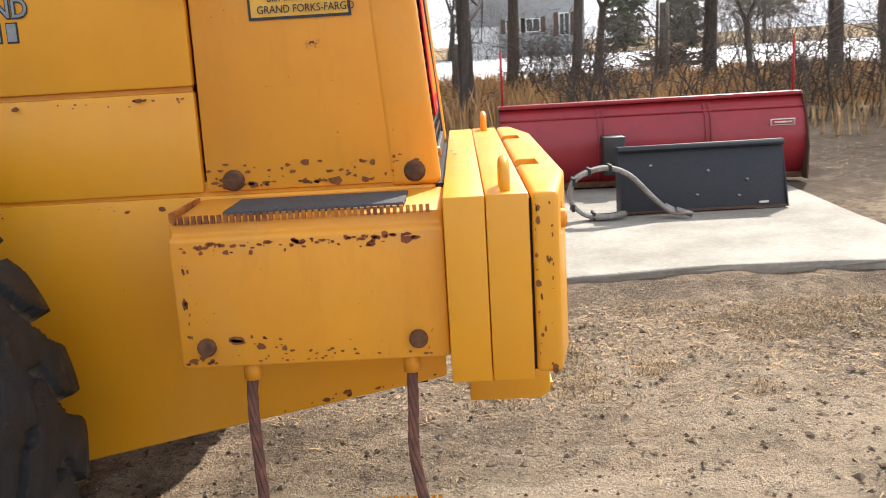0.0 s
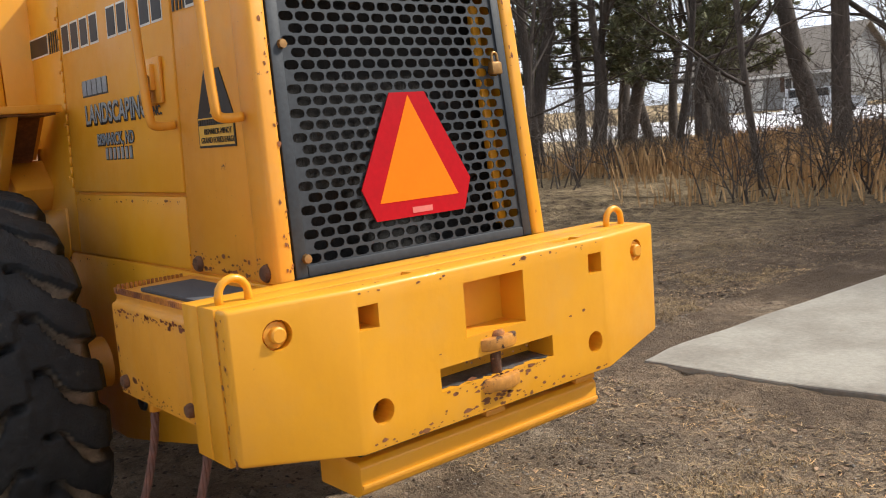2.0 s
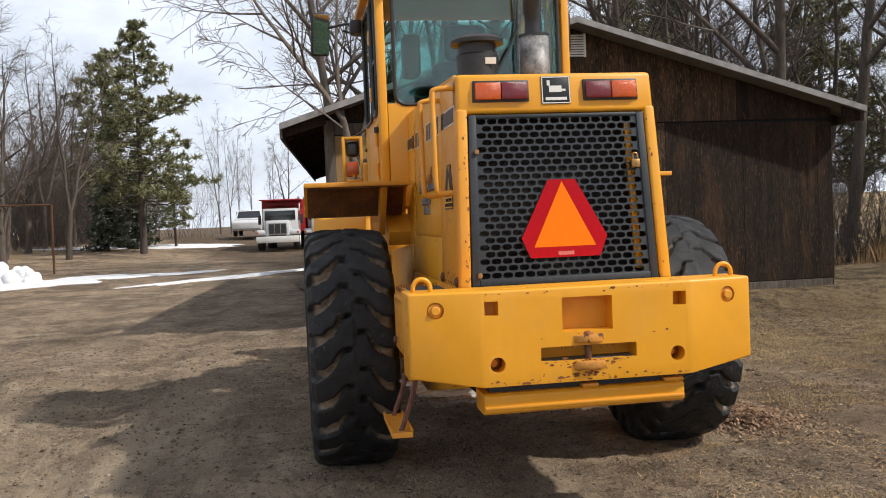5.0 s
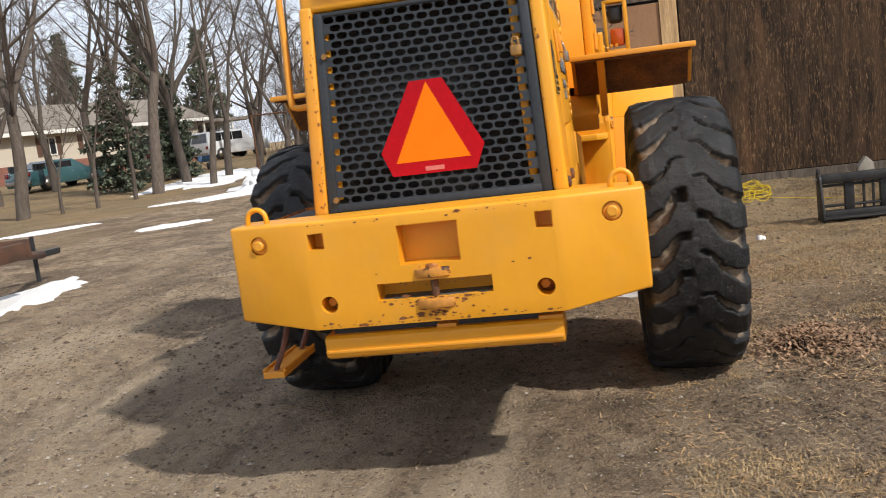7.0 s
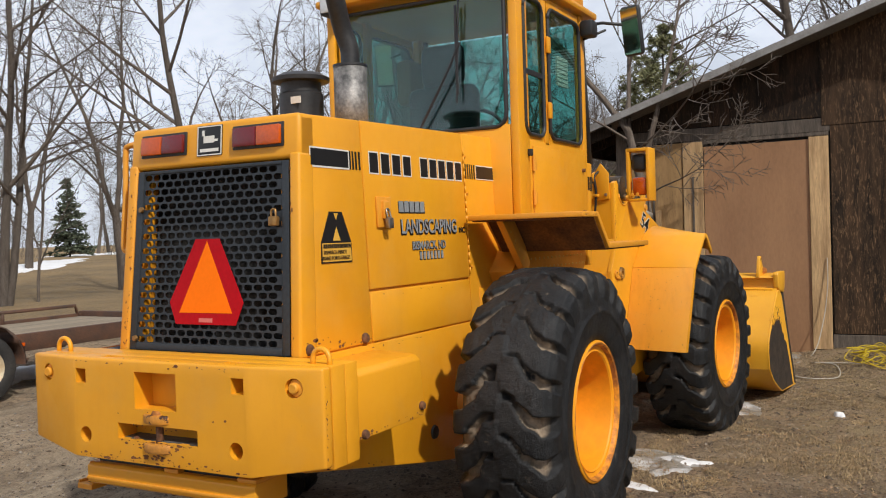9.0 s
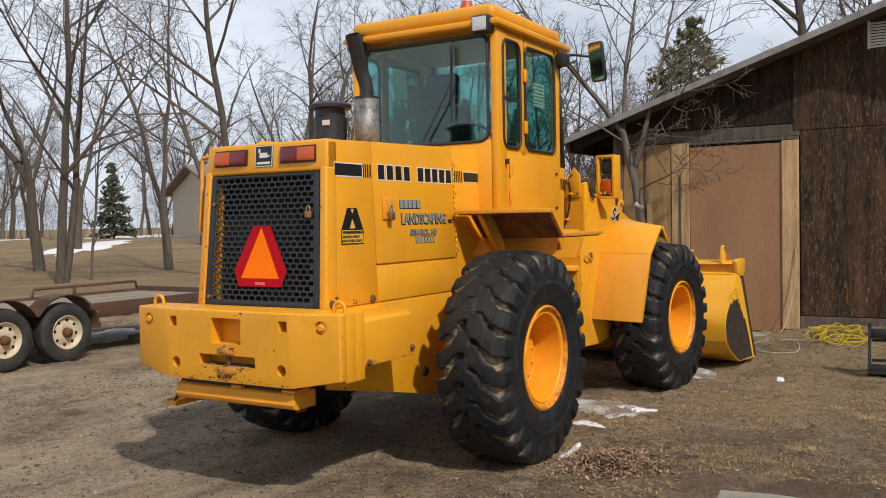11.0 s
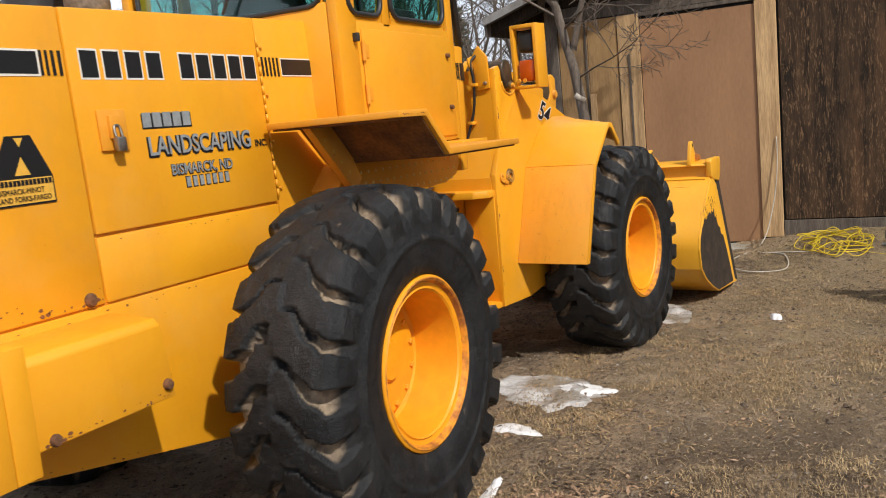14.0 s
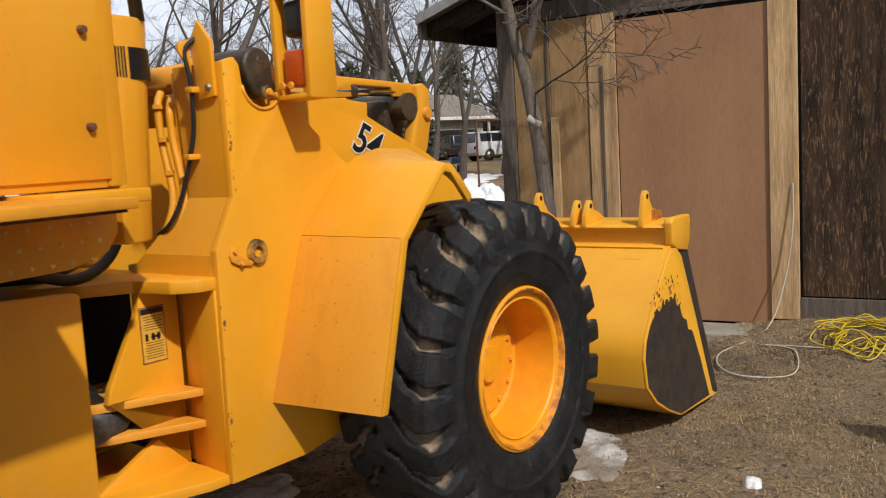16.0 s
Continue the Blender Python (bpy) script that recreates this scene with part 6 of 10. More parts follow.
add_box(bm, -5.2, -4.95, -0.545, 0.545, 1.0, 1.2, 0.03)
fore("bucket_link", bm, paint)

# ---- bucket ----
BW = 1.205
shell = [(-6.70, -0.015), (-6.10, 0.012), (-5.92, 0.085), (-5.76, 0.17), (-5.643, 0.28), (-5.614, 0.437), (-5.635, 0.53), (-5.706, 0.625), (-5.785, 0.720), (-5.859, 0.809), (-6.022, 0.969), (-6.06, 0.985)]
bm = bmesh.new()
inner = [(x - 0.03 * (0.3 if z < 0.02 else 1), z + (0.02 if x < -5.80 and z < 0.5 else 0.0) - (0.02 if z > 0.9 else 0)) for x, z in shell]
add_prism(bm, shell + inner[::-1], "y", -BW, BW)
bucket = fore("bucket", bm, bucket_paint, "yellow loader bucket lowered to the ground, its sides scraped bare")
for s in (-1, 1):
    side = shell[:-1] + [(-6.10, 0.965), (-6.172, 0.91), (-6.371, 0.525), (-6.62, 0.02)]
    bm = bmesh.new()
    add_prism(bm, side, "y", *sorted((s * BW, s * (BW + 0.016))), 0.003)
    part("bucket_side", bm, bucket_paint, bucket)
    # ragged patch of bare steel below, a strip of paint left along the front edge
    rnd = random.Random(31)
    top = []
    for k in range(25):
        q = k / 24
        x, z = -5.735 - 0.50 * q, 0.655 + 0.045 * math.sin(q * 3.1) - 0.16 * max(0, q - 0.62) / 0.38
        top.append((x, z + rnd.uniform(-0.028, 0.022) + (0.012 if k % 5 == 2 else 0)))
    bm = bmesh.new()
    add_prism(bm, [(-6.56, 0.010), (-6.10, 0.022), (-5.925, 0.095), (-5.77, 0.18), (-5.655, 0.285), (-5.627, 0.437), (-5.648, 0.525), (-5.70, 0.60)] + top + [(-6.30, 0.46), (-6.42, 0.27)], "y",
              *sorted((s * (BW + 0.0162), s * (BW + 0.0178))))
    part("scraped_patch", bm, scraped, bucket, "bare scraped brown steel")
    rag_v, rag_f = [], []
    for k in range(90):
        x, z, r = -5.75 - rnd.random() * 0.46, 0.70 + rnd.random() ** 2 * 0.20 - 0.06, rnd.uniform(0.002, 0.009)
        if x < -6.06 - (0.91 - z) * 0.35:
            continue
        o, m_ = len(rag_v), rnd.randint(5, 8)
        rag_v += [(x + r * rnd.uniform(0.5, 1.2) * math.cos(6.283 * j / m_), s * (BW + 0.0168), z + 1.8 * r * rnd.uniform(0.5, 1.2) * math.sin(6.283 * j / m_)) for j in range(m_)]
        rag_f.append(tuple(range(o, o + m_)))
    fleck = new("paint_chip", from_lists("paint_chip", rag_v, rag_f, scraped))
    fleck.parent = bucket
    tagged(fleck, "flaked paint above the bare steel", kind="stuff")
    # worn cutter bar behind the front edge
    bm = bmesh.new()
    add_prism(bm, [(-6.745, -0.015), (-6.61, -0.010), (-6.372, 0.500), (-6.165, 0.905), (-6.20, 0.99), (-6.275, 0.965), (-6.47, 0.55)], "y", *sorted((s * (BW - 0.022), s * (BW + 0.006))), 0.004)
    part("side_cutter", bm, scraped, bucket, "worn dark side cutter")
    # end block of the top rail
    bm = bmesh.new()
    add_prism(bm, [(-6.03, 1.11), (-6.045, 0.985), (-6.10, 0.955), (-6.255, 0.93), (-6.30, 0.99), (-6.315, 1.10), (-6.30, 1.135), (-6.05, 1.135)], "y", *sorted((s * (BW - 0.03), s * (BW + 0.020))), 0.010, 3)
    part("rail_end", bm, bucket_paint, bucket)
bm = bmesh.new()
add_prism(bm, [(-6.035, 1.080), (-6.045, 1.092), (-6.30, 1.115), (-6.31, 1.09), (-6.10, 1.06), (-6.095, 0.985), (-6.25, 0.95), (-6.20, 0.93), (-6.06, 0.958), (-6.02, 0.962), (-6.012, 0.975), (-6.075, 0.984), (-6.07, 1.070)], "y", -BW + 0.03, BW - 0.03, 0.004)
part("bucket_top_rail", bm, bucket_paint, bucket)
for y, tall in ((-1.04, 1), (-0.69, 0), (-0.615, 0), (-0.36, 1), (0.36, 1), (0.615, 0), (0.69, 0), (1.04, 1)):
    bm = bmesh.new()
    h = 1.285 if tall else 1.235
    add_prism(bm, [(-6.03, 1.085), (-6.045, 1.15), (-6.075, h - 0.03), (-6.10, h), (-6.13, h - 0.005), (-6.145, h - 0.06), (-6.19, 1.165), (-6.29, 1.115)], "y", y - 0.016, y + 0.016, 0.006)
    lug = part("bucket_lug", bm, bucket_paint, bucket)
    # no hole is cut: a near-black disc paints the shade in it
    bm = bmesh.new()
    add_lathe(bm, [(0, 0.0175), (0.014, 0.0172), (0.016, 0.016)], (-6.105, y, h - 0.035), "y", 12)
    part("pin_hole", bm, inner_shade, lug)
for k in range(5):
    bm = bmesh.new()
    add_box(bm, -6.285 + 0.028 * k, -6.270 + 0.028 * k, 1.048, 1.066, 1.115, 1.175 - 0.006 * abs(k - 3), 0.003)
    part("wear_notch", bm, rust_paint, bucket)
for y in (-0.5, 0.5):
    bm = bmesh.new()
    add_prism(bm, [(-5.72, 0.2), (-5.48, 0.28), (-5.48, 0.42), (-5.70, 0.75)], "y", y - 0.03, y + 0.03, 0.006)
    part("bucket_hinge", bm, paint, bucket)
bm = bmesh.new()
add_box(bm, -5.972, -5.964, 0.93, 1.06, 0.905, 0.915, 0.001)
part("weld_bead", bm, paint_worn, bucket)


# ---- chips and scuffs on the loader's edges ----
def chips(parent, along, face, count, seed, lo=0.0010, hi=0.0038, band=0.014, mat=None):
    """Flakes of bare rusty steel near an edge: along runs from a to b, face is (inward, normal) across it."""
    rnd = random.Random(seed)
    (a, b), (inward, normal) = [Vector(q) for q in along], [Vector(q).normalized() for q in face]
    run = (b - a).normalized()
    vs, fs = [], []
    for k in range(count):
        c = a + (b - a) * rnd.random() + inward * (band * rnd.random() ** 2) + normal * 0.0007
        n, s = rnd.randint(5, 8), rnd.uniform(lo, hi) * (1 if rnd.random() < 0.85 else 2.0)
        o = len(vs)
        wide = rnd.uniform(0.8, 2.4)
        vs += [c + run * (s * wide * rnd.uniform(0.6, 1.2) * math.cos(2 * math.pi * j / n)) + inward * (s * rnd.uniform(0.5, 1.2) * math.sin(2 * math.pi * j / n)) for j in range(n)]
        fs.append(tuple(range(o, o + n)))
    ob = new("paint_chip", from_lists("paint_chip", vs, fs, mat or chip_rust))
    ob.parent = parent
    return tagged(ob, "small rusty chips along the edge", kind="stuff")


UP, DOWN = (0, 0, 1), (0, 0, -1)
for k, (along, face, count) in enumerate([
        (((0.2852, -0.45, 0.714), (0.2852, 0.45, 0.714)), (UP, (1, 0, 0)), 46),
        (((0.2852, -0.45, 1.104), (0.2852, 0.45, 1.104)), (DOWN, (1, 0, 0)), 20),
        (((0.2852, -0.2, 0.86), (0.2852, 0.2, 0.86)), (DOWN, (1, 0, 0)), 16),
        (((0.2852, -0.2, 0.795), (0.2852, 0.2, 0.795)), (DOWN, (1, 0, 0)), 34),
        (((0.2852, -0.42, 0.9), (0.2852, 0.46, 0.9)), (UP, (1, 0, 0)), 5),
        (((0.193, -0.7772, 0.77), (0.193, -0.7772, 1.10)), ((1, 0, 0), (0, -1, 0)), 16),
        (((0.225, -0.7772, 0.76), (0.225, -0.7772, 1.10)), ((-1, 0, 0), (0, -1, 0)), 14),
        (((0.225, 0.7772, 0.76), (0.225, 0.7772, 1.10)), ((-1, 0, 0), (0, 1, 0)), 14),
        (((0.03, -0.76, 1.1176), (0.03, 0.76, 1.1176)), ((1, 0, 0), UP), 14),
        (((0.27, -0.44, 1.1182), (0.27, 0.44, 1.1182)), ((-1, 0, 0), UP), 26)]):
    chips(weight, along, face, count, 200 + k)
for s in (-1, 1):
    n = (0, s, 0)
    worn = 3 if s < 0 else 1
    chips(loader, ((-0.50, s * 0.5055, 1.124), (-0.02, s * 0.5055, 1.124)), (UP, n), 26 * worn, 230 + s, band=0.05, hi=0.005)
    chips(loader, ((-1.48, s * 0.5055, 1.322), (-0.53, s * 0.5055, 1.322)), (DOWN, n), 10 * worn, 233 + s)
    chips(loader, ((-1.9, s * 0.5035, 1.09), (-0.02, s * 0.5035, 1.09)), (DOWN, n), 12 * worn, 236 + s)
    chips(loader, ((-0.55, s * 0.5035, 0.558), (-0.02, s * 0.5035, 0.661)), (UP, n), 16, 239 + s)
    chips(loader, ((0.0125, s * 0.458, 1.12), (-0.055, s * 0.43, 1.90)), ((0, s, 0), (1, 0, 0.085)), 14 * worn, 242 + s, band=0.02)
    chips(loader, ((-1.44, s * 1.1705, 1.662), (-1.66, s * 1.1705, 1.662)), (DOWN, n), 16, 245 + s, band=0.008)
    for q, (a, b, inw) in enumerate((((-3.346, s * 0.6905, 0.48), (-3.356, s * 0.6905, 1.27), (-1, 0, 0)), ((-3.450, s * 0.6905, 1.46), (-3.450, s * 0.6905, 1.90), (-1, 0, 0)))):
        chips(loader, (a, b), (inw, n), 16, 248 + s + 7 * q).matrix_basis = FRONT
chips(bucket, ((-6.012, -1.15, 0.962), (-6.012, 1.17, 0.962)), ((-1, 0, -1), (0.7, 0, 0.7)), 60, 270, band=0.01)
chips(side_box, ((-0.50, -0.7525, 1.046), (-0.03, -0.7525, 1.046)), (DOWN, (0, -1, 0)), 80, 260, 0.0012, 0.0048, 0.022, mat=chip_red)
chips(side_box, ((-0.52, -0.7525, 0.80), (-0.01, -0.7525, 0.80)), (UP, (0, -1, 0)), 40, 261, band=0.02)
chips(side_box, ((-0.505, -0.7525, 0.82), (-0.505, -0.7525, 1.03)), ((1, 0, 0), (0, -1, 0)), 16, 262)
chips(side_box, ((-0.42, -0.7525, 0.86), (-0.30, -0.7525, 0.845)), (DOWN, (0, -1, 0)), 12, 263, 0.001, 0.005, 0.03)
chips(tool_box, ((-0.50, 0.7525, 0.81), (-0.01, 0.7525, 0.81)), (UP, (0, 1, 0)), 26, 264, band=0.02)


# ---- ground ----
def bare(x, y):
    """Height of the yard: nearly level, a little higher by the shed and the slab, with ruts and lumps."""
    z = 0.012 - 0.045 * (1 + math.tanh((-x - 4.5) / 2.5)) * (1 if y > -2 else math.exp(-((y + 2) / 4) ** 2))
    if not (-60 < x < 60 and -60 < y < 120):
        far = math.hypot(x, y)
        return -0.01 + (0.75 if -x - y > 56 else 0.0) + (min(y - 34, 130) * 0.022 if y > 34 else 0.0) + 0.6 * max(0.0, min(1.0, (far - 90) / 300))
    z += 0.75 / (1 + math.exp(-(-x - y - 56) / 6))
    z += 0.24 / (1 + math.exp(4.5 * (x + 7.65))) * (0.35 + 0.65 / (1 + math.exp(-(y - 4.0) * 4))) * math.exp(-(max(0.0, 1.8 - y) / 0.8) ** 2) * (1 if x > -12 else 0)
    z += 0.045 / (1 + math.exp(-(y - 5.6) * 3)) * math.exp(-((x + 0.5) / 6) ** 2)
    far = math.hypot(x, y)
    z += max(0.0, y - 34) * 0.022 if y > 34 else 0.0
    z += 0.6 * max(0.0, min(1.0, (far - 90) / 300))
    return z


def soil_height(x, y):
    z = bare(x, y)
    near = math.exp(-(max(0.0, math.hypot(x + 1.5, y - 3) - 6) / 14) ** 2)
    p = Vector((x, y, 0))
    z += near * (0.020 * noise.noise(p * 0.7) + 0.014 * noise.noise(p * 2.1) + 0.021 * noise.noise(p * 4.6) + 0.018 * noise.noise(p * 8.5))
    # dirt and litter drawn up against the slab
    out = math.hypot(max(0.0, -1.4 - x, x - 3.5), max(0.0, 4.95 - y, y - 9.3))
    z += 0.038 * math.exp(-(out / 0.22) ** 2) * (0.9 + 0.5 * noise.noise(p * 3.3)) if out > 0.02 else 0.0
    if -0.95 < x < 2.85 and 5.25 < y < 9.15:
        z -= 0.08
    # wheel ruts of the drive, south of the loader
    for c, k in ((-1.95, 0.7), (-0.38, 1.0)):
        d = y - (c + 0.02 * (x + 2) + 0.12 * math.sin(0.5 * x))
        if x < 3 and abs(d) < 0.9:
            z -= near * k * (0.030 * math.exp(-(d / 0.30) ** 4) - 0.012 * math.exp(-((abs(d) - 0.42) / 0.12) ** 2))
            z += near * k * 0.019 * math.exp(-(d / 0.28) ** 4) * math.sin(x * 44 + abs(d) * 14) * (0.35 + 1.3 * noise.noise(Vector((x * 0.8, 5, 0))))
    return z


def spread(lo, hi, step, reach):
    mid = list(np.arange(lo, hi + 1e-6, step))
    out, d = [], step
    v = hi
    while v < reach:
        d *= 1.17
        v += d
        out.append(v)
    left, d = [], step
    v = lo
    while v > -reach:
        d *= 1.17
        v -= d
        left.append(v)
    return left[::-1] + mid + out


gx, gy = spread(-9.5, 3.2, 0.065, 3000), spread(-3.4, 7.0, 0.065, 3000)
verts = [(x, y, soil_height(x, y)) for y in gy for x in gx]
w = len(gx)
faces = [(j * w + i, j * w + i + 1, (j + 1) * w + i + 1, (j + 1) * w + i) for j in range(len(gy) - 1) for i in range(w - 1)]


def ground_material():
    m = bpy.data.materials.new("bare_dirt_and_dead_grass")
    m.use_nodes = True
    n, l = m.node_tree.nodes, m.node_tree.links
    b = n["Principled BSDF"]
    b.inputs["Roughness"].default_value = 0.95
    b.inputs["Specular IOR Level"].default_value = 0.25
    co = n.new("ShaderNodeTexCoord")

    def nz(sc, detail=6, ro=0.62, stretch=(1, 1, 1), dist=0.0):
        mp = n.new("ShaderNodeMapping")
        mp.inputs["Scale"].default_value = stretch
        l.new(co.outputs["Object"], mp.inputs["Vector"])
        t = n.new("ShaderNodeTexNoise")
        t.inputs["Scale"].default_value, t.inputs["Detail"].default_value, t.inputs["Roughness"].default_value = sc, detail, ro
        t.inputs["Distortion"].default_value = dist
        l.new(mp.outputs["Vector"], t.inputs["Vector"])
        return t.outputs["Fac"]

    def rng(v, a, z, lo=0.0, hi=1.0):
        r = n.new("ShaderNodeMapRange")
        for k, q in zip(("From Min", "From Max", "To Min", "To Max"), (a, z, lo, hi)):
            r.inputs[k].default_value = q
        l.new(v, r.inputs["Value"])
        return r.outputs["Result"]

    def mix(f, a, c, blend="MIX"):
        x = n.new("ShaderNodeMix")
        x.data_type, x.blend_type = "RGBA", blend
        if isinstance(f, float):
            x.inputs["Factor"].default_value = f
        else:
            l.new(f, x.inputs["Factor"])
        for key, v in (("A", a), ("B", c)):
            if isinstance(v, tuple):
                x.inputs[key].default_value = rgba(v)
            else:
                l.new(v, x.inputs[key])
        return x.outputs["Result"]

    def math_(op, a, c):
        x = n.new("ShaderNodeMath")
        x.operation = op
        for k, v in enumerate((a, c)):
            if isinstance(v, (float, int)):
                x.inputs[k].default_value = v
            else:
                l.new(v, x.inputs[k])
        return x.outputs["Value"]
    dry, damp, tan = (0.47, 0.340, 0.222), (0.205, 0.146, 0.096), (0.62, 0.480, 0.330)
    c = mix(rng(nz(0.55, 7, 0.66, dist=0.6), 0.44, 0.58), dry, damp)
    c = mix(rng(nz(2.6, 8, 0.72, dist=0.4), 0.54, 0.64, 0, 0.6), c, (0.135, 0.100, 0.070))
    c = mix(rng(nz(1.5, 7, 0.7), 0.54, 0.68), c, tan)
    c = mix(rng(nz(5, 9, 0.82), 0.48, 0.60, 0, 0.85), c, (0.150, 0.108, 0.072))
    c = mix(rng(nz(17, 8, 0.82), 0.53, 0.61, 0, 0.85), c, (0.10, 0.071, 0.048))
    c = mix(rng(nz(70, 3, 0.7), 0.60, 0.68, 0, 0.85), c, (0.60, 0.50, 0.37))
    c = mix(rng(nz(46, 4, 0.75), 0.58, 0.66, 0, 0.75), c, (0.040, 0.028, 0.019))
    # pale packed tracks of the drive, drawn out along it
    sq = n.new("ShaderNodeSeparateXYZ")
    l.new(co.outputs["Object"], sq.inputs["Vector"])
    lane = math_("MULTIPLY", rng(sq.outputs["X"], -2.6, 0.4), rng(sq.outputs["Y"], 4.4, 2.6))
    lane = math_("MAXIMUM", lane, math_("MULTIPLY", rng(sq.outputs["Y"], 1.6, 0.6), rng(sq.outputs["Y"], -5.5, -3.5)))
    lane = math_("MULTIPLY", lane, rng(sq.outputs["X"], -6.0, -1.5, 0.25, 1.0))
    streaks = rng(nz(1.1, 8, 0.72, (0.35, 1.7, 1.0), 0.4), 0.38, 0.60, 0.0, 0.9)
    c = mix(math_("MULTIPLY", lane, streaks), c, (0.60, 0.475, 0.335))
    c = mix(rng(nz(17, 8, 0.82), 0.56, 0.64, 0, 0.6), c, (0.12, 0.085, 0.058))
    # damp wheel tracks with the prints of the treads
    track = None
    for y0 in (-1.95, -0.34):
        wave_ = math_("SINE", math_("MULTIPLY", sq.outputs["X"], 0.5), 0.0)
        off = math_("ABSOLUTE", math_("SUBTRACT", sq.outputs["Y"], math_("ADD", math_("MULTIPLY", wave_, 0.12), math_("ADD", math_("MULTIPLY", sq.outputs["X"], 0.02), y0 + 0.04))), 0.0)
        one = rng(off, 0.42, 0.22)
        print_ = math_("MULTIPLY", one, rng(math_("SINE", math_("ADD", math_("MULTIPLY", sq.outputs["X"], 40.0), math_("MULTIPLY", off, 13.0)), 0.0), -0.2, 0.5))
        track = (one, print_) if track is None else (math_("MAXIMUM", track[0], one), math_("MAXIMUM", track[1], print_))
    worn = rng(nz(0.8, 5, 0.7), 0.42, 0.62)
    c = mix(math_("MULTIPLY", track[0], math_("MULTIPLY", worn, rng(nz(3, 7, 0.75), 0.35, 0.6, 0.2, 0.75))), c, (0.115, 0.082, 0.055))
    tread = math_("MULTIPLY", math_("MULTIPLY", track[1], rng(nz(0.9, 5, 0.7, (0.6, 1.4, 1)), 0.44, 0.58)), rng(nz(12, 6, 0.7), 0.3, 0.6))
    c = mix(math_("MULTIPLY", tread, 0.45), c, (0.13, 0.095, 0.065))
    # leaf mould round the slab and under the wood's edge
    mould = math_("MULTIPLY", rng(sq.outputs["Y"], 3.0, 4.8), rng(sq.outputs["X"], -4.5, -2.0))
    c = mix(math_("MULTIPLY", mould, rng(nz(2.2, 8, 0.78), 0.42, 0.60, 0.0, 0.75)), c, (0.165, 0.116, 0.078))
    edge = math_("MULTIPLY", rng(math_("ADD", sq.outputs["Y"], math_("MULTIPLY", sq.outputs["X"], -0.25)), 6.0, 8.0), rng(sq.outputs["Y"], 17.0, 14.0))
    # dead lawn away from the drive
    sp = n.new("ShaderNodeSeparateXYZ")
    l.new(co.outputs["Object"], sp.inputs["Vector"])
    wob = rng(nz(0.25, 5), 0.3, 0.7, -3.0, 3.0)
    far_n = rng(math_("ADD", sp.outputs["Y"], wob), 9.0, 13.0)
    far_s = rng(math_("ADD", math_("ADD", sp.outputs["Y"], wob), math_("MULTIPLY", sp.outputs["X"], -0.15)), -5.5, -8.5)
    lawn_col = mix(rng(nz(0.35, 6, 0.7), 0.38, 0.62), (0.32, 0.22, 0.115), (0.19, 0.14, 0.085))
    lawn_col = mix(rng(nz(9, 5, 0.75), 0.45, 0.62, 0, 0.8), lawn_col, (0.34, 0.245, 0.13))
    c = mix(math_("MAXIMUM", far_n, far_s), c, lawn_col)
    c = mix(math_("MULTIPLY", edge, rng(nz(2.6, 8, 0.78), 0.32, 0.54, 0.45, 0.95)), c, (0.100, 0.068, 0.043))
    # straw-coloured thatch beside the shed
    gs = math_("MULTIPLY", rng(sp.outputs["X"], -2.2, -4.6), rng(sp.outputs["Y"], 3.5, 4.3))
    c = mix(math_("MULTIPLY", gs, rng(nz(5, 8, 0.80), 0.40, 0.60, 0, 0.85)), c, (0.46, 0.345, 0.195))
    g = rng(nz(150, 2), 0.3, 0.7, 0.8, 1.2)
    c = mix(1.0, c, g, "MULTIPLY")
    l.new(c, b.inputs["Base Color"])
    bp = n.new("ShaderNodeBump")
    bp.inputs["Strength"].default_value, bp.inputs["Distance"].default_value = 1.0, 0.07
    l.new(math_("SUBTRACT", math_("ADD", nz(24, 8, 0.72), math_("MULTIPLY", nz(110, 4), 0.4)), math_("MULTIPLY", tread, 0.55)), bp.inputs["Height"])
    l.new(bp.outputs["Normal"], b.inputs["Normal"])
    return m


dirt = ground_material()
ground = tagged(new("ground", from_lists("ground", verts, faces, dirt, True)), "bare rutted dirt yard with dead lawn beyond", "ground", kind="structure")


def scatter(name, mat, label, category, count, area, shape, seed, keep=None):
    """Many small bits on the ground in one mesh; shape(rnd) gives a list of faces of points round the origin."""
    rnd = random.Random(seed)
    vs, fs = [], []
    made = 0
    while made < count:
        x, y = rnd.uniform(area[0], area[1]), rnd.uniform(area[2], area[3])
        if keep and not keep(x, y, rnd):
            continue
        made += 1
        a, z = rnd.uniform(0, 6.283), soil_height(x, y)
        ca, sa = math.cos(a), math.sin(a)
        pts, fcs = shape(rnd)
        o = len(vs)
        vs += [(x + px * ca - py * sa, y + px * sa + py * ca, z + pz) for px, py, pz in pts]
        fs += [tuple(o + i for i in f) for f in fcs]
    return tagged(new(name, from_lists(name, vs, fs, mat)), label, category, kind="stuff")


def pebble_shape(lo, hi):
    def make(r):
        s = r.uniform(lo, hi) * (1 if r.random() < 0.9 else 1.8)
        k = [r.uniform(0.7, 1.2) * s for _ in range(6)]
        return [(k[0], 0, 0.1 * s), (0, k[1], 0.1 * s), (-k[2], 0, 0.1 * s), (0, -k[3], 0.1 * s), (0.1 * s, 0, 0.65 * k[4]), (0, 0, -0.4 * s)], \
               [(0, 1, 4), (1, 2, 4), (2, 3, 4), (3, 0, 4), (1, 0, 5), (2, 1, 5), (3, 2, 5), (0, 3, 5)]
    return make


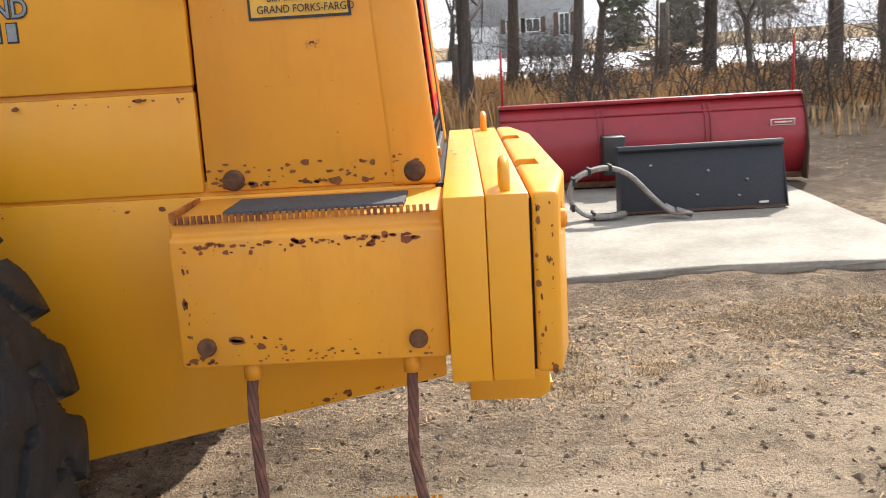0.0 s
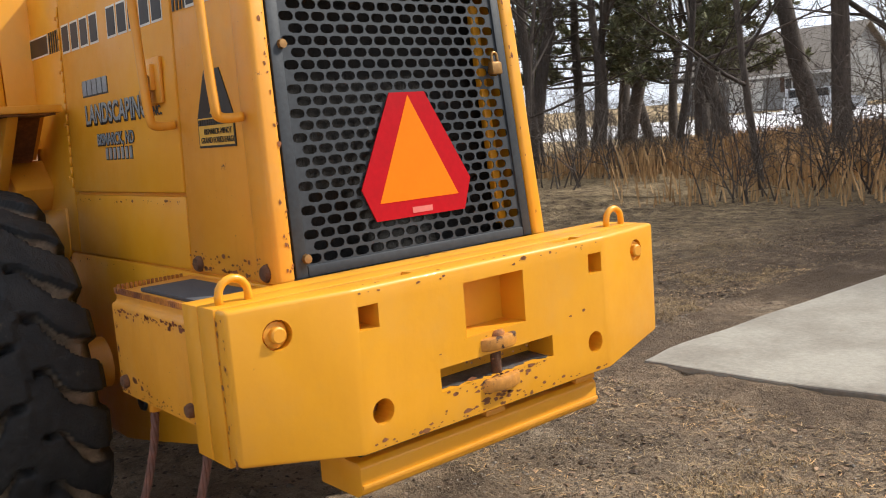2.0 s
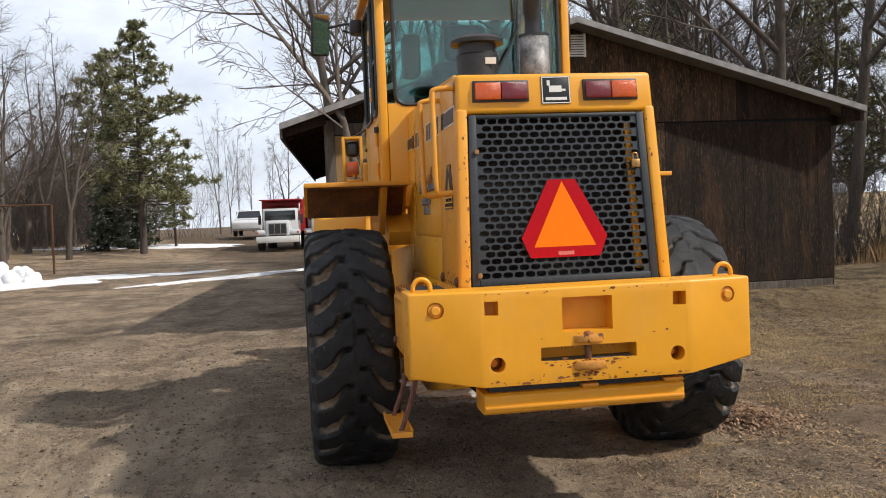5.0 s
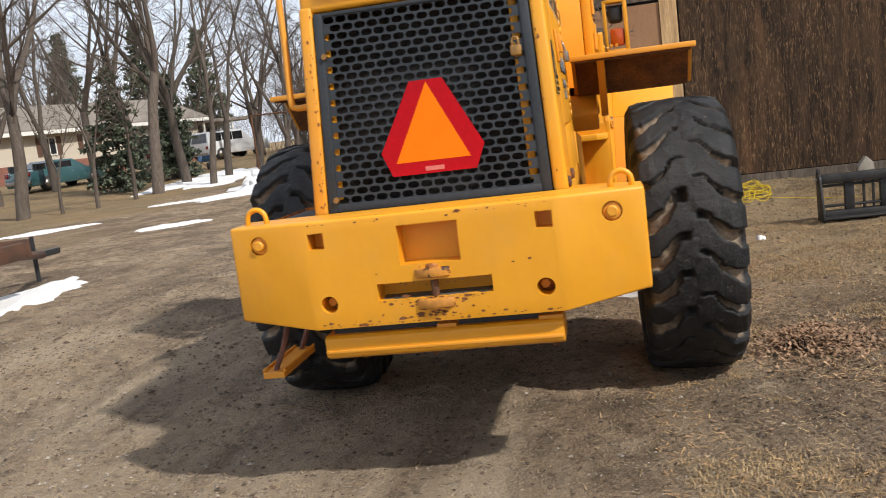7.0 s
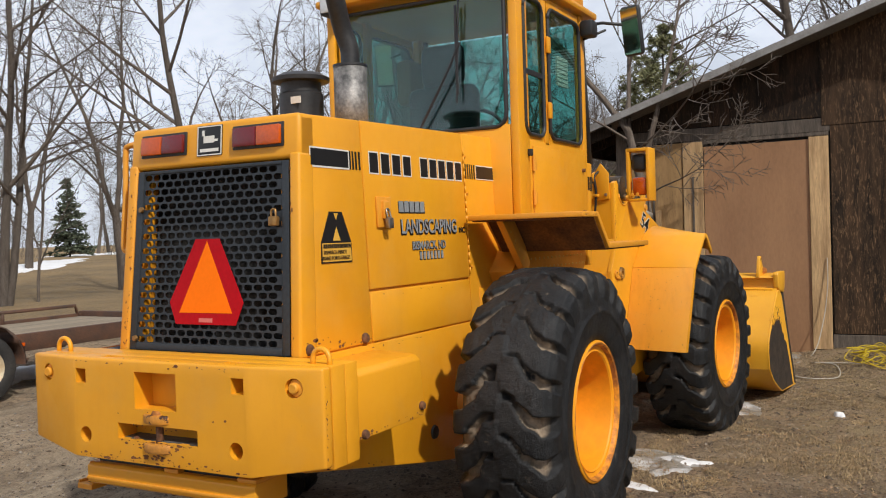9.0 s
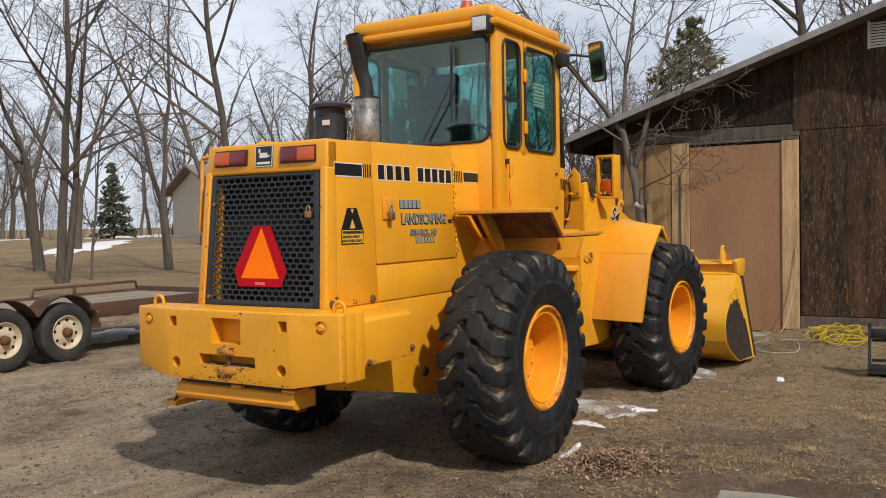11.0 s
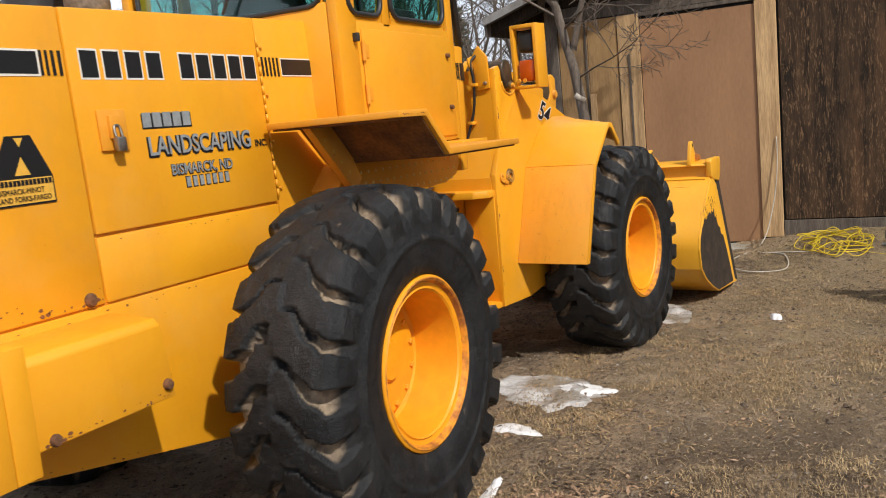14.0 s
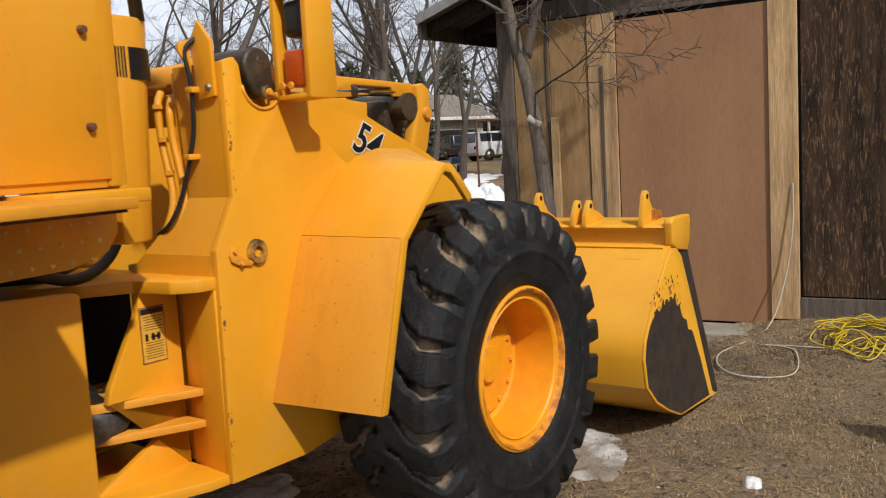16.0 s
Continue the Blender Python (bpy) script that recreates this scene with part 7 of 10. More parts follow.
def leaf_shape(lo, hi):
    def make(r):
        s, t = r.uniform(lo, hi), r.uniform(-0.4, 0.9)
        wd = s * r.uniform(0.3, 0.6)
        z0 = r.uniform(0.001, 0.012)
        return [(-s, 0, z0), (0, -wd, z0 + t * s * 0.35), (s, 0, z0 + t * s * 0.1), (0, wd, z0 + abs(t) * s * 0.5)], [(0, 1, 3), (1, 2, 3)]
    return make


def straw_shape(lo, hi):
    def make(r):
        s, wd, z0 = r.uniform(lo, hi), r.uniform(0.0012, 0.003), r.uniform(0.002, 0.01)
        t = r.uniform(0.0, 0.35) * s
        return [(-s, -wd, z0), (-s, wd, z0), (s, wd * 0.5, z0 + t), (s, -wd * 0.5, z0 + t)], [(0, 1, 2, 3)]
    return make


def off_slab(x, y, r):
    return not (y > 4.6 and -1.5 < x < 3.6 and y < 9.4)


def by_shed(x, y):
    """How thick the dead thatch lies: most beside the shed, little on the drive."""
    return max(0.0, min(1.0, (y - 3.4) / 1.2)) * max(0.0, min(1.0, (-x - 2.6) / 2.2))


def by_wood(x, y):
    return max(0.0, min(1.0, (y - 3.6) / 2.0)) * max(0.0, min(1.0, (x + 4.0) / 2.5))


scatter("gravel", pebble, "small pale pebbles strewn over the dirt", "gravel", 12000, (-7.5, 3.4, -2.4, 6.2), pebble_shape(0.003, 0.009), 5, off_slab)
scatter("soil_clod", clod, "brown crumbs of soil", "soil", 12000, (-8.2, 3.6, -2.4, 7.5), pebble_shape(0.004, 0.016), 6, off_slab)
scatter("dark_litter", dark_litter, "dark crumbled bark and leaf litter", "leaf litter", 30000, (-8.4, 5.0, -1.6, 13.5), leaf_shape(0.005, 0.018), 61,
        lambda x, y, r: off_slab(x, y, r) and r.random() < 0.16 + 0.84 * by_wood(x, y) + 0.35 * by_shed(x, y))
scatter("leaf_litter", dead_leaf, "curled dead leaves", "leaves", 8000, (-8.4, 6, 3.2, 13.5), leaf_shape(0.010, 0.026), 7,
        lambda x, y, r: off_slab(x, y, r) and r.random() < (0.95 if y > 9 else 0.30))
scatter("straw_litter", pale_straw, "pale straw and twigs", "straw", 24000, (-8.5, 4.5, -1.8, 10), straw_shape(0.008, 0.032), 8,
        lambda x, y, r: off_slab(x, y, r) and r.random() < 0.12 + 0.88 * by_shed(x, y) + 0.5 * by_wood(x, y))


def tuft_shape(r):
    pts, fcs = [], []
    for k in range(5):
        a, h, ln = r.uniform(0, 6.283), r.uniform(0.003, 0.022), r.uniform(0.010, 0.045)
        ca, sa, o = math.cos(a), math.sin(a), len(pts)
        wd = r.uniform(0.0008, 0.0018)
        bx, by = r.uniform(-0.03, 0.03), r.uniform(-0.03, 0.03)
        pts += [(bx - sa * wd, by + ca * wd, -0.004), (bx + sa * wd, by - ca * wd, -0.004), (bx + ca * ln * 0.5 + sa * wd, by + sa * ln * 0.5 - ca * wd, h),
                (bx + ca * ln * 0.5 - sa * wd, by + sa * ln * 0.5 + ca * wd, h), (bx + ca * ln, by + sa * ln, h * r.uniform(0.3, 1.0))]
        fcs += [(o, o + 1, o + 2, o + 3), (o + 3, o + 2, o + 4)]
    return pts, fcs


scatter("dead_turf", pale_straw, "matted short dead grass", "grass", 16000, (-8.6, 2.5, 3.7, 9.5), tuft_shape, 63,
        lambda x, y, r: off_slab(x, y, r) and r.random() < (by_shed(x, y) * 1.1 + 0.10) * max(0.0, min(1.0, 0.55 + 1.6 * noise.noise(Vector((x * 0.9, y * 0.9, 8))) + 0.8 * noise.noise(Vector((x * 3, y * 3, 2))))))
scatter("dark_litter", dark_litter, "dark crumbled litter along the slab's edge", "leaf litter", 4500, (-2.6, 4.4, 3.3, 5.3), leaf_shape(0.004, 0.016), 64,
        lambda x, y, r: off_slab(x, y, r) and r.random() < min(1.0, (y - 3.2) / 1.3) * max(0.1, 0.6 + 1.2 * noise.noise(Vector((x * 1.4, y * 1.4, 5)))))
scatter("straw_litter", pale_straw, "pale straw along the slab's edge", "straw", 6000, (-2.6, 4.4, 3.2, 5.3), straw_shape(0.006, 0.02), 65, off_slab)
scatter("dark_litter", dark_litter, "dark leaf litter before the wood", "leaf litter", 16000, (-10.0, 2.5, 6.5, 13.0), leaf_shape(0.010, 0.030), 67, off_slab)
scatter("twig_litter", bark_dark, "thin dark fallen twigs", "twigs", 1500, (-8.4, 5.0, 3.0, 12.5), straw_shape(0.03, 0.13), 62, off_slab)
scatter("dead_turf", pale_straw, "tufts of pale dead grass in the dirt", "grass", 9000, (-5.0, 3.5, 3.3, 8.0), tuft_shape, 71,
        lambda x, y, r: off_slab(x, y, r) and noise.noise(Vector((x * 1.3, y * 1.3, 4))) + 0.5 * noise.noise(Vector((x * 4, y * 4, 9))) > 0.16)
scatter("straw_litter", dry_grass, "bits of tan straw", "straw", 7000, (-6.5, 3.6, 3.2, 8.0), straw_shape(0.008, 0.028), 72,
        lambda x, y, r: off_slab(x, y, r) and noise.noise(Vector((x * 1.1, y * 1.1, 14))) > 0.02)
scatter("gravel", pebble, "small pale pebbles strewn over the dirt", "gravel", 9000, (-12.0, 3.0, -4.5, 1.6), pebble_shape(0.003, 0.012), 73)
# heap of leaves behind the rear wheel
rnd = random.Random(9)
vs, fs = [], []
mk = leaf_shape(0.006, 0.021)
for k in range(4200):
    a, r = rnd.uniform(0, 6.283), abs(rnd.gauss(0, 0.40))
    x, y = -1.45 + 0.48 * r * math.cos(a), 4.10 + 0.50 * r * math.sin(a)
    pts, fcs = mk(rnd)
    z = soil_height(x, y) + 0.085 * math.exp(-(r / 0.5) ** 2) * rnd.uniform(0.6, 1.1)
    b, o, tl = rnd.uniform(0, 6.283), len(vs), rnd.uniform(-0.8, 0.8)
    vs += [(x + p * math.cos(b) - q * math.sin(b), y + p * math.sin(b) + q * math.cos(b), z + h + tl * p) for p, q, h in pts]
    fs += [tuple(o + i for i in f) for f in fcs]
tagged(new("leaf_heap", from_lists("leaf_heap", vs, fs, dead_leaf)), "low heap of dry brown leaves beside the tyre", "leaves", kind="stuff")


# ---- concrete slab and snow ----
def patch(name, cx, cy, rx, ry, h, mat, label, category, seed, turn=0.0, rough=0.28, n=44, rings=7, lump=0.0):
    """A thin uneven sheet with a ragged rim, thickest in its middle."""
    vs, fs = [], []
    off = Vector((seed * 7.3, seed * 3.1, 0))
    ct, st = math.cos(radians(turn)), math.sin(radians(turn))
    for q in range(rings + 1):
        for k in range(n):
            a = 2 * math.pi * k / n
            e = 1 + rough * 1.6 * noise.noise(Vector((math.cos(a) * 1.6, math.sin(a) * 1.6, 0)) + off) + rough * noise.noise(Vector((math.cos(a) * 4, math.sin(a) * 4, 1)) + off) + rough * 0.6 * noise.noise(Vector((math.cos(a) * 11, math.sin(a) * 11, 2)) + off)
            f = q / rings
            x, y = rx * e * f * math.cos(a), ry * e * f * math.sin(a)
            X, Y = cx + x * ct - y * st, cy + x * st + y * ct
            z = h * (1 - f ** 3) * (0.8 + 0.5 * noise.noise(Vector((X * 2, Y * 2, 0)))) + (lump * max(0, noise.noise(Vector((X * 0.9, Y * 0.9, 4)) + off) + 0.25) * (1 - f * f) if lump else 0)
            ground_z = soil_height(X, Y) if max(rx, ry) < 8 else bare(X, Y)
            vs.append((X, Y, ground_z + (z + 0.012 if f < 0.99 else -0.03)))
    for q in range(rings):
        for k in range(n):
            a, b = q * n + k, q * n + (k + 1) % n
            fs.append((a, b, b + n, a + n))
    return tagged(new(name, from_lists(name, vs, fs, mat, True)), label, category, group="melting snow patches", kind="stuff")


bm = bmesh.new()
add_prism(bm, [(-1.08, 4.86), (-0.2, 4.93), (1.4, 5.18), (2.62, 5.12), (2.95, 5.7), (3.0, 8.6), (3.2, 9.2), (-0.5, 9.3), (-0.98, 8.5), (-1.12, 5.35)], "z", -0.1, 0.066, 0.012)
bmesh.ops.subdivide_edges(bm, edges=list(bm.edges), cuts=6, use_grid_fill=True)
for v in bm.verts:
    if v.co.z > 0.05:
        v.co.z += 0.008 * noise.noise(Vector((v.co.x, v.co.y, 0)))
        v.co.x += 0.02 * noise.noise(Vector((v.co.x * 4, v.co.y * 4, 2)))
        v.co.y += 0.02 * noise.noise(Vector((v.co.x * 4, v.co.y * 4, 7)))
solid("concrete_slab", bm, concrete, "worn pale concrete slab with dirty edges", "concrete slab", kind="structure", smooth=False)


def sheet(name, cx, cy, rx, ry, turn, mat, label, seed, thick=0.010, step=0.025, ragged=0.75):
    """A thin sheet of ice whose broken rim dips into the dirt."""
    ct, st = math.cos(radians(turn)), math.sin(radians(turn))
    nx, ny = int(rx * 1.7 / step), int(ry * 2.2 / step)
    vs, fs, val = [], [], {}
    for j in range(-ny, ny + 1):
        for i in range(-nx, nx + 1):
            x, y = i * step, j * step
            X, Y = cx + x * ct - y * st, cy + x * st + y * ct
            p = Vector((X, Y, seed))
            v = 1 - (x / rx) ** 2 - (y / ry) ** 2 + ragged * (noise.noise(p * 3.2) + 0.6 * noise.noise(p * 8) + 0.4 * noise.noise(p * 19))
            val[(i, j)] = v
            vs.append((X, Y, soil_height(X, Y) + max(-0.03, min(thick, v * 0.05)) + 0.004 * noise.noise(p * 12)))
    w = 2 * nx + 1
    for j in range(-ny, ny):
        for i in range(-nx, nx):
            if max(val[(i, j)], val[(i + 1, j)], val[(i, j + 1)], val[(i + 1, j + 1)]) > -0.1:
                a = (j + ny) * w + i + nx
                fs.append((a, a + 1, a + w + 1, a + w))
    return tagged(new(name, from_lists(name, vs, fs, mat, True)), label, "ice", group="melting snow patches", kind="stuff")


sheet("ice_patch", -3.24, 3.40, 0.42, 0.27, 62, ice, "thin melting ice on the dirt beside the wheels", 1)
sheet("ice_patch", -3.30, 3.62, 0.20, 0.13, 70, snow, "small patch of melting ice", 12)
sheet("ice_patch", -2.50, 3.50, 0.17, 0.075, 80, snow, "small patch of melting ice", 2)
sheet("ice_patch", -5.35, 3.66, 0.42, 0.16, 20, ice, "thin ice by the front tyre", 3)
sheet("ice_patch", -1.62, 3.72, 0.26, 0.035, 4, snow, "sliver of ice under the tyre", 4, 0.010, 0.018)
sheet("ice_patch", -3.6, 2.4, 0.9, 0.3, 10, ice, "thin ice under the loader", 5)
patch("snow_lump", -5.22, 4.47, 0.06, 0.045, 0.03, snow, "small lump of old snow", "snow", 6, 0, 0.3, 20, 4)
patch("snow_patch", -6.0, -3.75, 1.35, 0.42, 0.06, snow, "old snow patch on the drive", "snow", 7, 14, 0.35)
patch("snow_patch", -4.6, -4.9, 1.2, 0.5, 0.05, snow, "old snow beside the trailer", "snow", 8, 30, 0.35)
patch("snow_patch", -13.4, -5.7, 0.85, 0.30, 0.05, snow, "long thin snow patch", "snow", 9, 133, 0.3)
patch("snow_patch", -15.0, -9.7, 1.1, 0.35, 0.05, snow, "thin snow patch under the trees", "snow", 10, 140, 0.35)
patch("snow_patch", -20.4, -9.3, 0.6, 0.25, 0.04, snow, "small snow patch under the trees", "snow", 21, 130, 0.35)
patch("snow_bank", -24.0, -7.6, 1.25, 0.7, 0.26, snow, "lumpy pile of ploughed snow", "snow", 11, 100, 0.3, 56, 10, 0.5)
rnd = random.Random(15)
for k in range(26):
    a, r = rnd.uniform(0, 6.283), rnd.random() ** 0.7
    x, y = -24.0 + 0.62 * r * math.cos(a), -7.6 + 1.1 * r * math.sin(a)
    g = rnd.uniform(0.12, 0.26)
    bm = bmesh.new()
    bmesh.ops.create_icosphere(bm, subdivisions=3, radius=g)
    for v in bm.verts:
        v.co *= 1 + 0.5 * noise.noise(v.co * 4.5 + Vector((k * 3.7, 0, 0)))
    solid("snow_clod", bm, snow, "frozen clod of ploughed snow", "snow", smooth=True, group="clods of the ploughed snow", m=pose(x, y, soil_height(x, y) + 0.10 + 0.38 * (1 - r), 0, 0, 40 * k))
patch("snow_patch", -23.6, -6.6, 4.2, 1.5, 0.06, snow, "melting snow round the ploughed pile", "snow", 22, 150, 0.4, 64, 9)
patch("snow_patch", -23.3, -0.6, 3.5, 0.42, 0.05, snow, "snow strip across the drive", "snow", 12, 135, 0.45)
patch("snow_patch", -26.7, -2.8, 2.1, 0.40, 0.04, snow, "thin snow on the drive", "snow", 13, 132, 0.45)
patch("snow_patch", -51, -7.2, 5.6, 2.2, 0.1, snow, "snow strip below the pine", "snow", 14, 107, 0.35)
patch("snow_patch", -33, -14, 6, 2.0, 0.1, snow, "snow on the lawn", "snow", 15, 10, 0.35)
patch("snow_patch", -29, -37, 9, 1.6, 0.08, snow, "snow at the lawn's far edge", "snow", 16, 40, 0.35)
patch("snow_patch", -58, -66, 16, 3.0, 0.1, snow, "snow at the lawn's far edge", "snow", 17, 38, 0.35)
patch("snow_patch", -36, -62, 10, 1.8, 0.1, snow, "snow on the far lawn", "snow", 18, 30, 0.35)
patch("snow_field", 6, 58, 60, 19, 0.15, snow, "wide snowfield beyond the trees", "snow", 19, 0, 0.16, 90, 12)
patch("snow_field", -52, 30, 26, 4, 0.1, snow, "snow strip behind the wood", "snow", 20, -18, 0.3)


# ---- shed ----
WX = -8.42
shed = thing("shed", "old weathered plywood shed with a shallow gable roof", "shed", pose(WX, 0, 0))


def panel(name, y0, y1, z0, z1, mat, x=0.0, thick=0.02, label="", bev=0.003, slope=None):
    bm = bmesh.new()
    if slope:
        pts = [(y0, z0), (y1, z0), (y1, slope(y1)), (y0, slope(y0))]
        mid = 5.2
        if y0 < mid < y1:
            pts = [(y0, z0), (y1, z0), (y1, slope(y1)), (mid, slope(mid)), (y0, slope(y0))]
        add_prism(bm, pts, "x", x, x + thick, bev, 1)
    else:
        add_box(bm, x, x + thick, y0, y1, z0, z1, bev, seg=1)
    return part(name, bm, mat, shed, label, smooth=False)


def roof_z(y):
    return 4.09 - (0.335 * (5.2 - y) if y < 5.2 else 0.303 * (y - 5.2))


bm = bmesh.new()
add_box(bm, -11.6, -0.01, 1.67, 1.77, -0.1, 2.88)
part("side_wall", bm, wood_dark, shed)
bm = bmesh.new()
add_box(bm, -11.6, -0.01, 9.19, 9.29, -0.1, 2.82)
part("side_wall", bm, wood_dark, shed)
bm = bmesh.new()
add_prism(bm, [(1.67, -0.1), (9.29, -0.1), (9.29, 2.82), (5.2, 4.06), (1.67, 2.88)], "x", -11.6, -11.5)
part("back_wall", bm, wood_dark, shed)
# gable wall: sheets in two tiers with battens, tan sheets at the corner, a boarded doorway
# near-black core paints the shade seen in the seams between sheets
bm = bmesh.new()
add_prism(bm, [(1.67, -0.1), (9.29, -0.1), (9.29, 2.82), (5.2, 4.06), (1.67, 2.88)], "x", -0.09, -0.002)
part("gable_core", bm, inner_shade, shed)
panel("plywood_sheet", 1.79, 2.13, -0.02, 2.63, wood_stain)
panel("plywood_sheet", 2.135, 2.48, -0.02, 2.63, wood_stain)
for k in range(5):
    a, b = 4.19 + 1.215 * k, min(4.19 + 1.215 * k + 1.211, 9.29)
    if b - a > 0.1:
        panel("plywood_sheet", a, b, 0.285, 2.705 - 0.012 * k, wood_fleck if k < 2 else wood_dark)
panel("plywood_sheet", 1.79, 4.185, 2.645, 2.80, wood_grey, 0.0, 0.018)
for k in range(7):
    a, b = 1.66 + 1.22 * k, min(1.66 + 1.22 * k + 1.216, 9.29)
    panel("gable_sheet", a, b, 2.81 if k < 2 else 2.71, 3.0, wood_fleck if 1 < k < 5 else wood_dark, slope=lambda y: roof_z(y) - 0.002, x=0.004)
panel("corner_post", 1.645, 1.785, -0.02, 2.84, wood_grey, 0.0, 0.05)
panel("door_board", 2.49, 2.735, -0.03, 2.63, wood_board, 0.004, 0.03)
panel("door_panel", 2.742, 3.953, 0.055, 2.565, wood_panel, 0.0, 0.014, "brown sheet boarding the doorway")
panel("door_board", 3.957, 4.168, 0.10, 2.59, wood_board, 0.006, 0.03)
panel("door_batten", 2.10, 2.125, 0.12, 2.63, wood_grey, 0.02, 0.012)
panel("door_batten", 2.60, 2.625, 0.2, 2.2, wood_grey, 0.034, 0.012)
panel("prop_board", 2.14, 2.21, -0.02, 1.80, wood_board, 0.03, 0.03)
panel("sill_board", 4.175, 9.25, 0.10, 0.275, wood_grey, 0.0, 0.035)
panel("head_board", 2.5, 4.17, 2.598, 2.64, wood_grey, 0.012, 0.02)
bm = bmesh.new()
for k in range(9):
    add_box(bm, 0.012, 0.04, 5.02, 5.42, 3.68 + 0.036 * k, 3.702 + 0.036 * k)
add_box(bm, 0.0, 0.045, 4.99, 5.02, 3.67, 4.01)
add_box(bm, 0.0, 0.045, 5.42, 5.45, 3.67, 4.01)
part("gable_vent", bm, white_trim, shed, "white slatted gable vent")
# roof with overhanging eaves and rafters
for s, name in ((-1, "roof_slope"), (1, "roof_slope")):
    y0, y1 = (5.2, 1.05) if s < 0 else (5.2, 9.60)
    bm = bmesh.new()
    add_prism(bm, [(y0, roof_z(y0)), (y1, roof_z(y1)), (y1, roof_z(y1) + 0.05), (y0, roof_z(y0) + 0.05)], "x", -11.9, 0.42)
    part(name, bm, shingle, shed)
    bm = bmesh.new()
    add_prism(bm, [(y0, roof_z(y0) - 0.01), (y1, roof_z(y1) - 0.01), (y1, roof_z(y1) + 0.075), (y0, roof_z(y0) + 0.075)], "x", 0.421, 0.45)
    part("roof_edge_trim", bm, roof_edge, shed)
    bm = bmesh.new()
    add_box(bm, -11.9, 0.42, min(y1, y1 - s * 0.03), max(y1, y1 - s * 0.03), roof_z(y1) - 0.13, roof_z(y1) + 0.02)
    part("eave_board", bm, wood_grey, shed)
    for k in range(20):
        bm = bmesh.new()
        x = 0.3 - 0.61 * k
        ya = 1.67 if s < 0 else 9.29
        add_prism(bm, [(ya, roof_z(ya) - 0.002), (y1, roof_z(y1) - 0.002), (y1, roof_z(y1) - 0.12), (ya, roof_z(ya) - 0.14)], "x", x - 0.02, x + 0.02)
        part("rafter_tail", bm, wood_dark, shed)
# the shed runs back a little askew from its gable
for o in shed.children:
    if o.name.split(".")[0] in ("side_wall", "back_wall", "roof_slope", "eave_board", "rafter_tail"):
        for v in o.data.vertices:
            v.co.y += 0.058 * max(0.0, -v.co.x)
# threshold and cords
bm = bmesh.new()
add_box(bm, WX + 0.02, WX + 0.42, 2.75, 4.0, -0.2, 0.045, 0.02)
solid("threshold_slab", bm, concrete, "small concrete threshold before the shed door", "concrete slab", kind="structure")
rnd = random.Random(3)
bm = bmesh.new()
pts = []
for k in range(90):
    a = k * 0.61 + 0.5 * rnd.random()
    r = 0.10 + 0.30 * rnd.random()
    x, y = WX + 0.60 + r * 0.85 * math.cos(a), 4.68 + r * 0.95 * math.sin(a)
    pts.append((x, y, soil_height(x, y) + 0.012 + 0.10 * rnd.random() ** 2))
pts += [(WX + 0.9, 5.3, soil_height(WX + 0.9, 5.3) + 0.01), (WX + 1.1, 5.9, soil_height(WX + 1.1, 5.9) + 0.01)]
add_tube(bm, smooth_path(pts, 4), 0.0048, 5)
solid("extension_cord", bm, cord_yellow, "tangled yellow extension cord on the ground", "cord", smooth=True)
bm = bmesh.new()
pts = [(WX + 0.05, 4.13, 1.17), (WX + 0.08, 4.13, 0.85), (WX + 0.12, 4.08, 0.45)] + [(WX + a, b, soil_height(WX + a, b) + 0.012) for a, b in ((0.35, 3.98), (0.9, 3.75), (1.3, 3.95), (1.2, 4.3), (0.8, 4.25), (0.7, 4.0), (0.75, 4.5))]
add_tube(bm, smooth_path(pts, 6), 0.006, 5)
solid("hanging_cord", bm, cord_white, "thin pale cord hanging from the door post", "cord", smooth=True)


# ---- trees ----
class Sprout:
    """Collects tapered branches of few sides as plain lists."""

    def __init__(self):
        self.v, self.f = [], []
        self.low = []

    def limb(self, pts, r0, r1, n, low=False):
        base = len(self.v)
        m = len(pts)
        for k, p in enumerate(pts):
            d = (pts[min(k + 1, m - 1)] - pts[max(k - 1, 0)])
            d, s, u = frame_of(d)
            r = r0 + (r1 - r0) * k / (m - 1)
            for j in range(n):
                a = 2 * math.pi * j / n
                self.v.append(p + s * (r * math.cos(a)) + u * (r * math.sin(a)))
        for k in range(m - 1):
            for j in range(n):
                q = (j + 1) % n
                self.low.append(low)
                self.f.append((base + k * n + j, base + k * n + q, base + (k + 1) * n + q, base + (k + 1) * n + j))


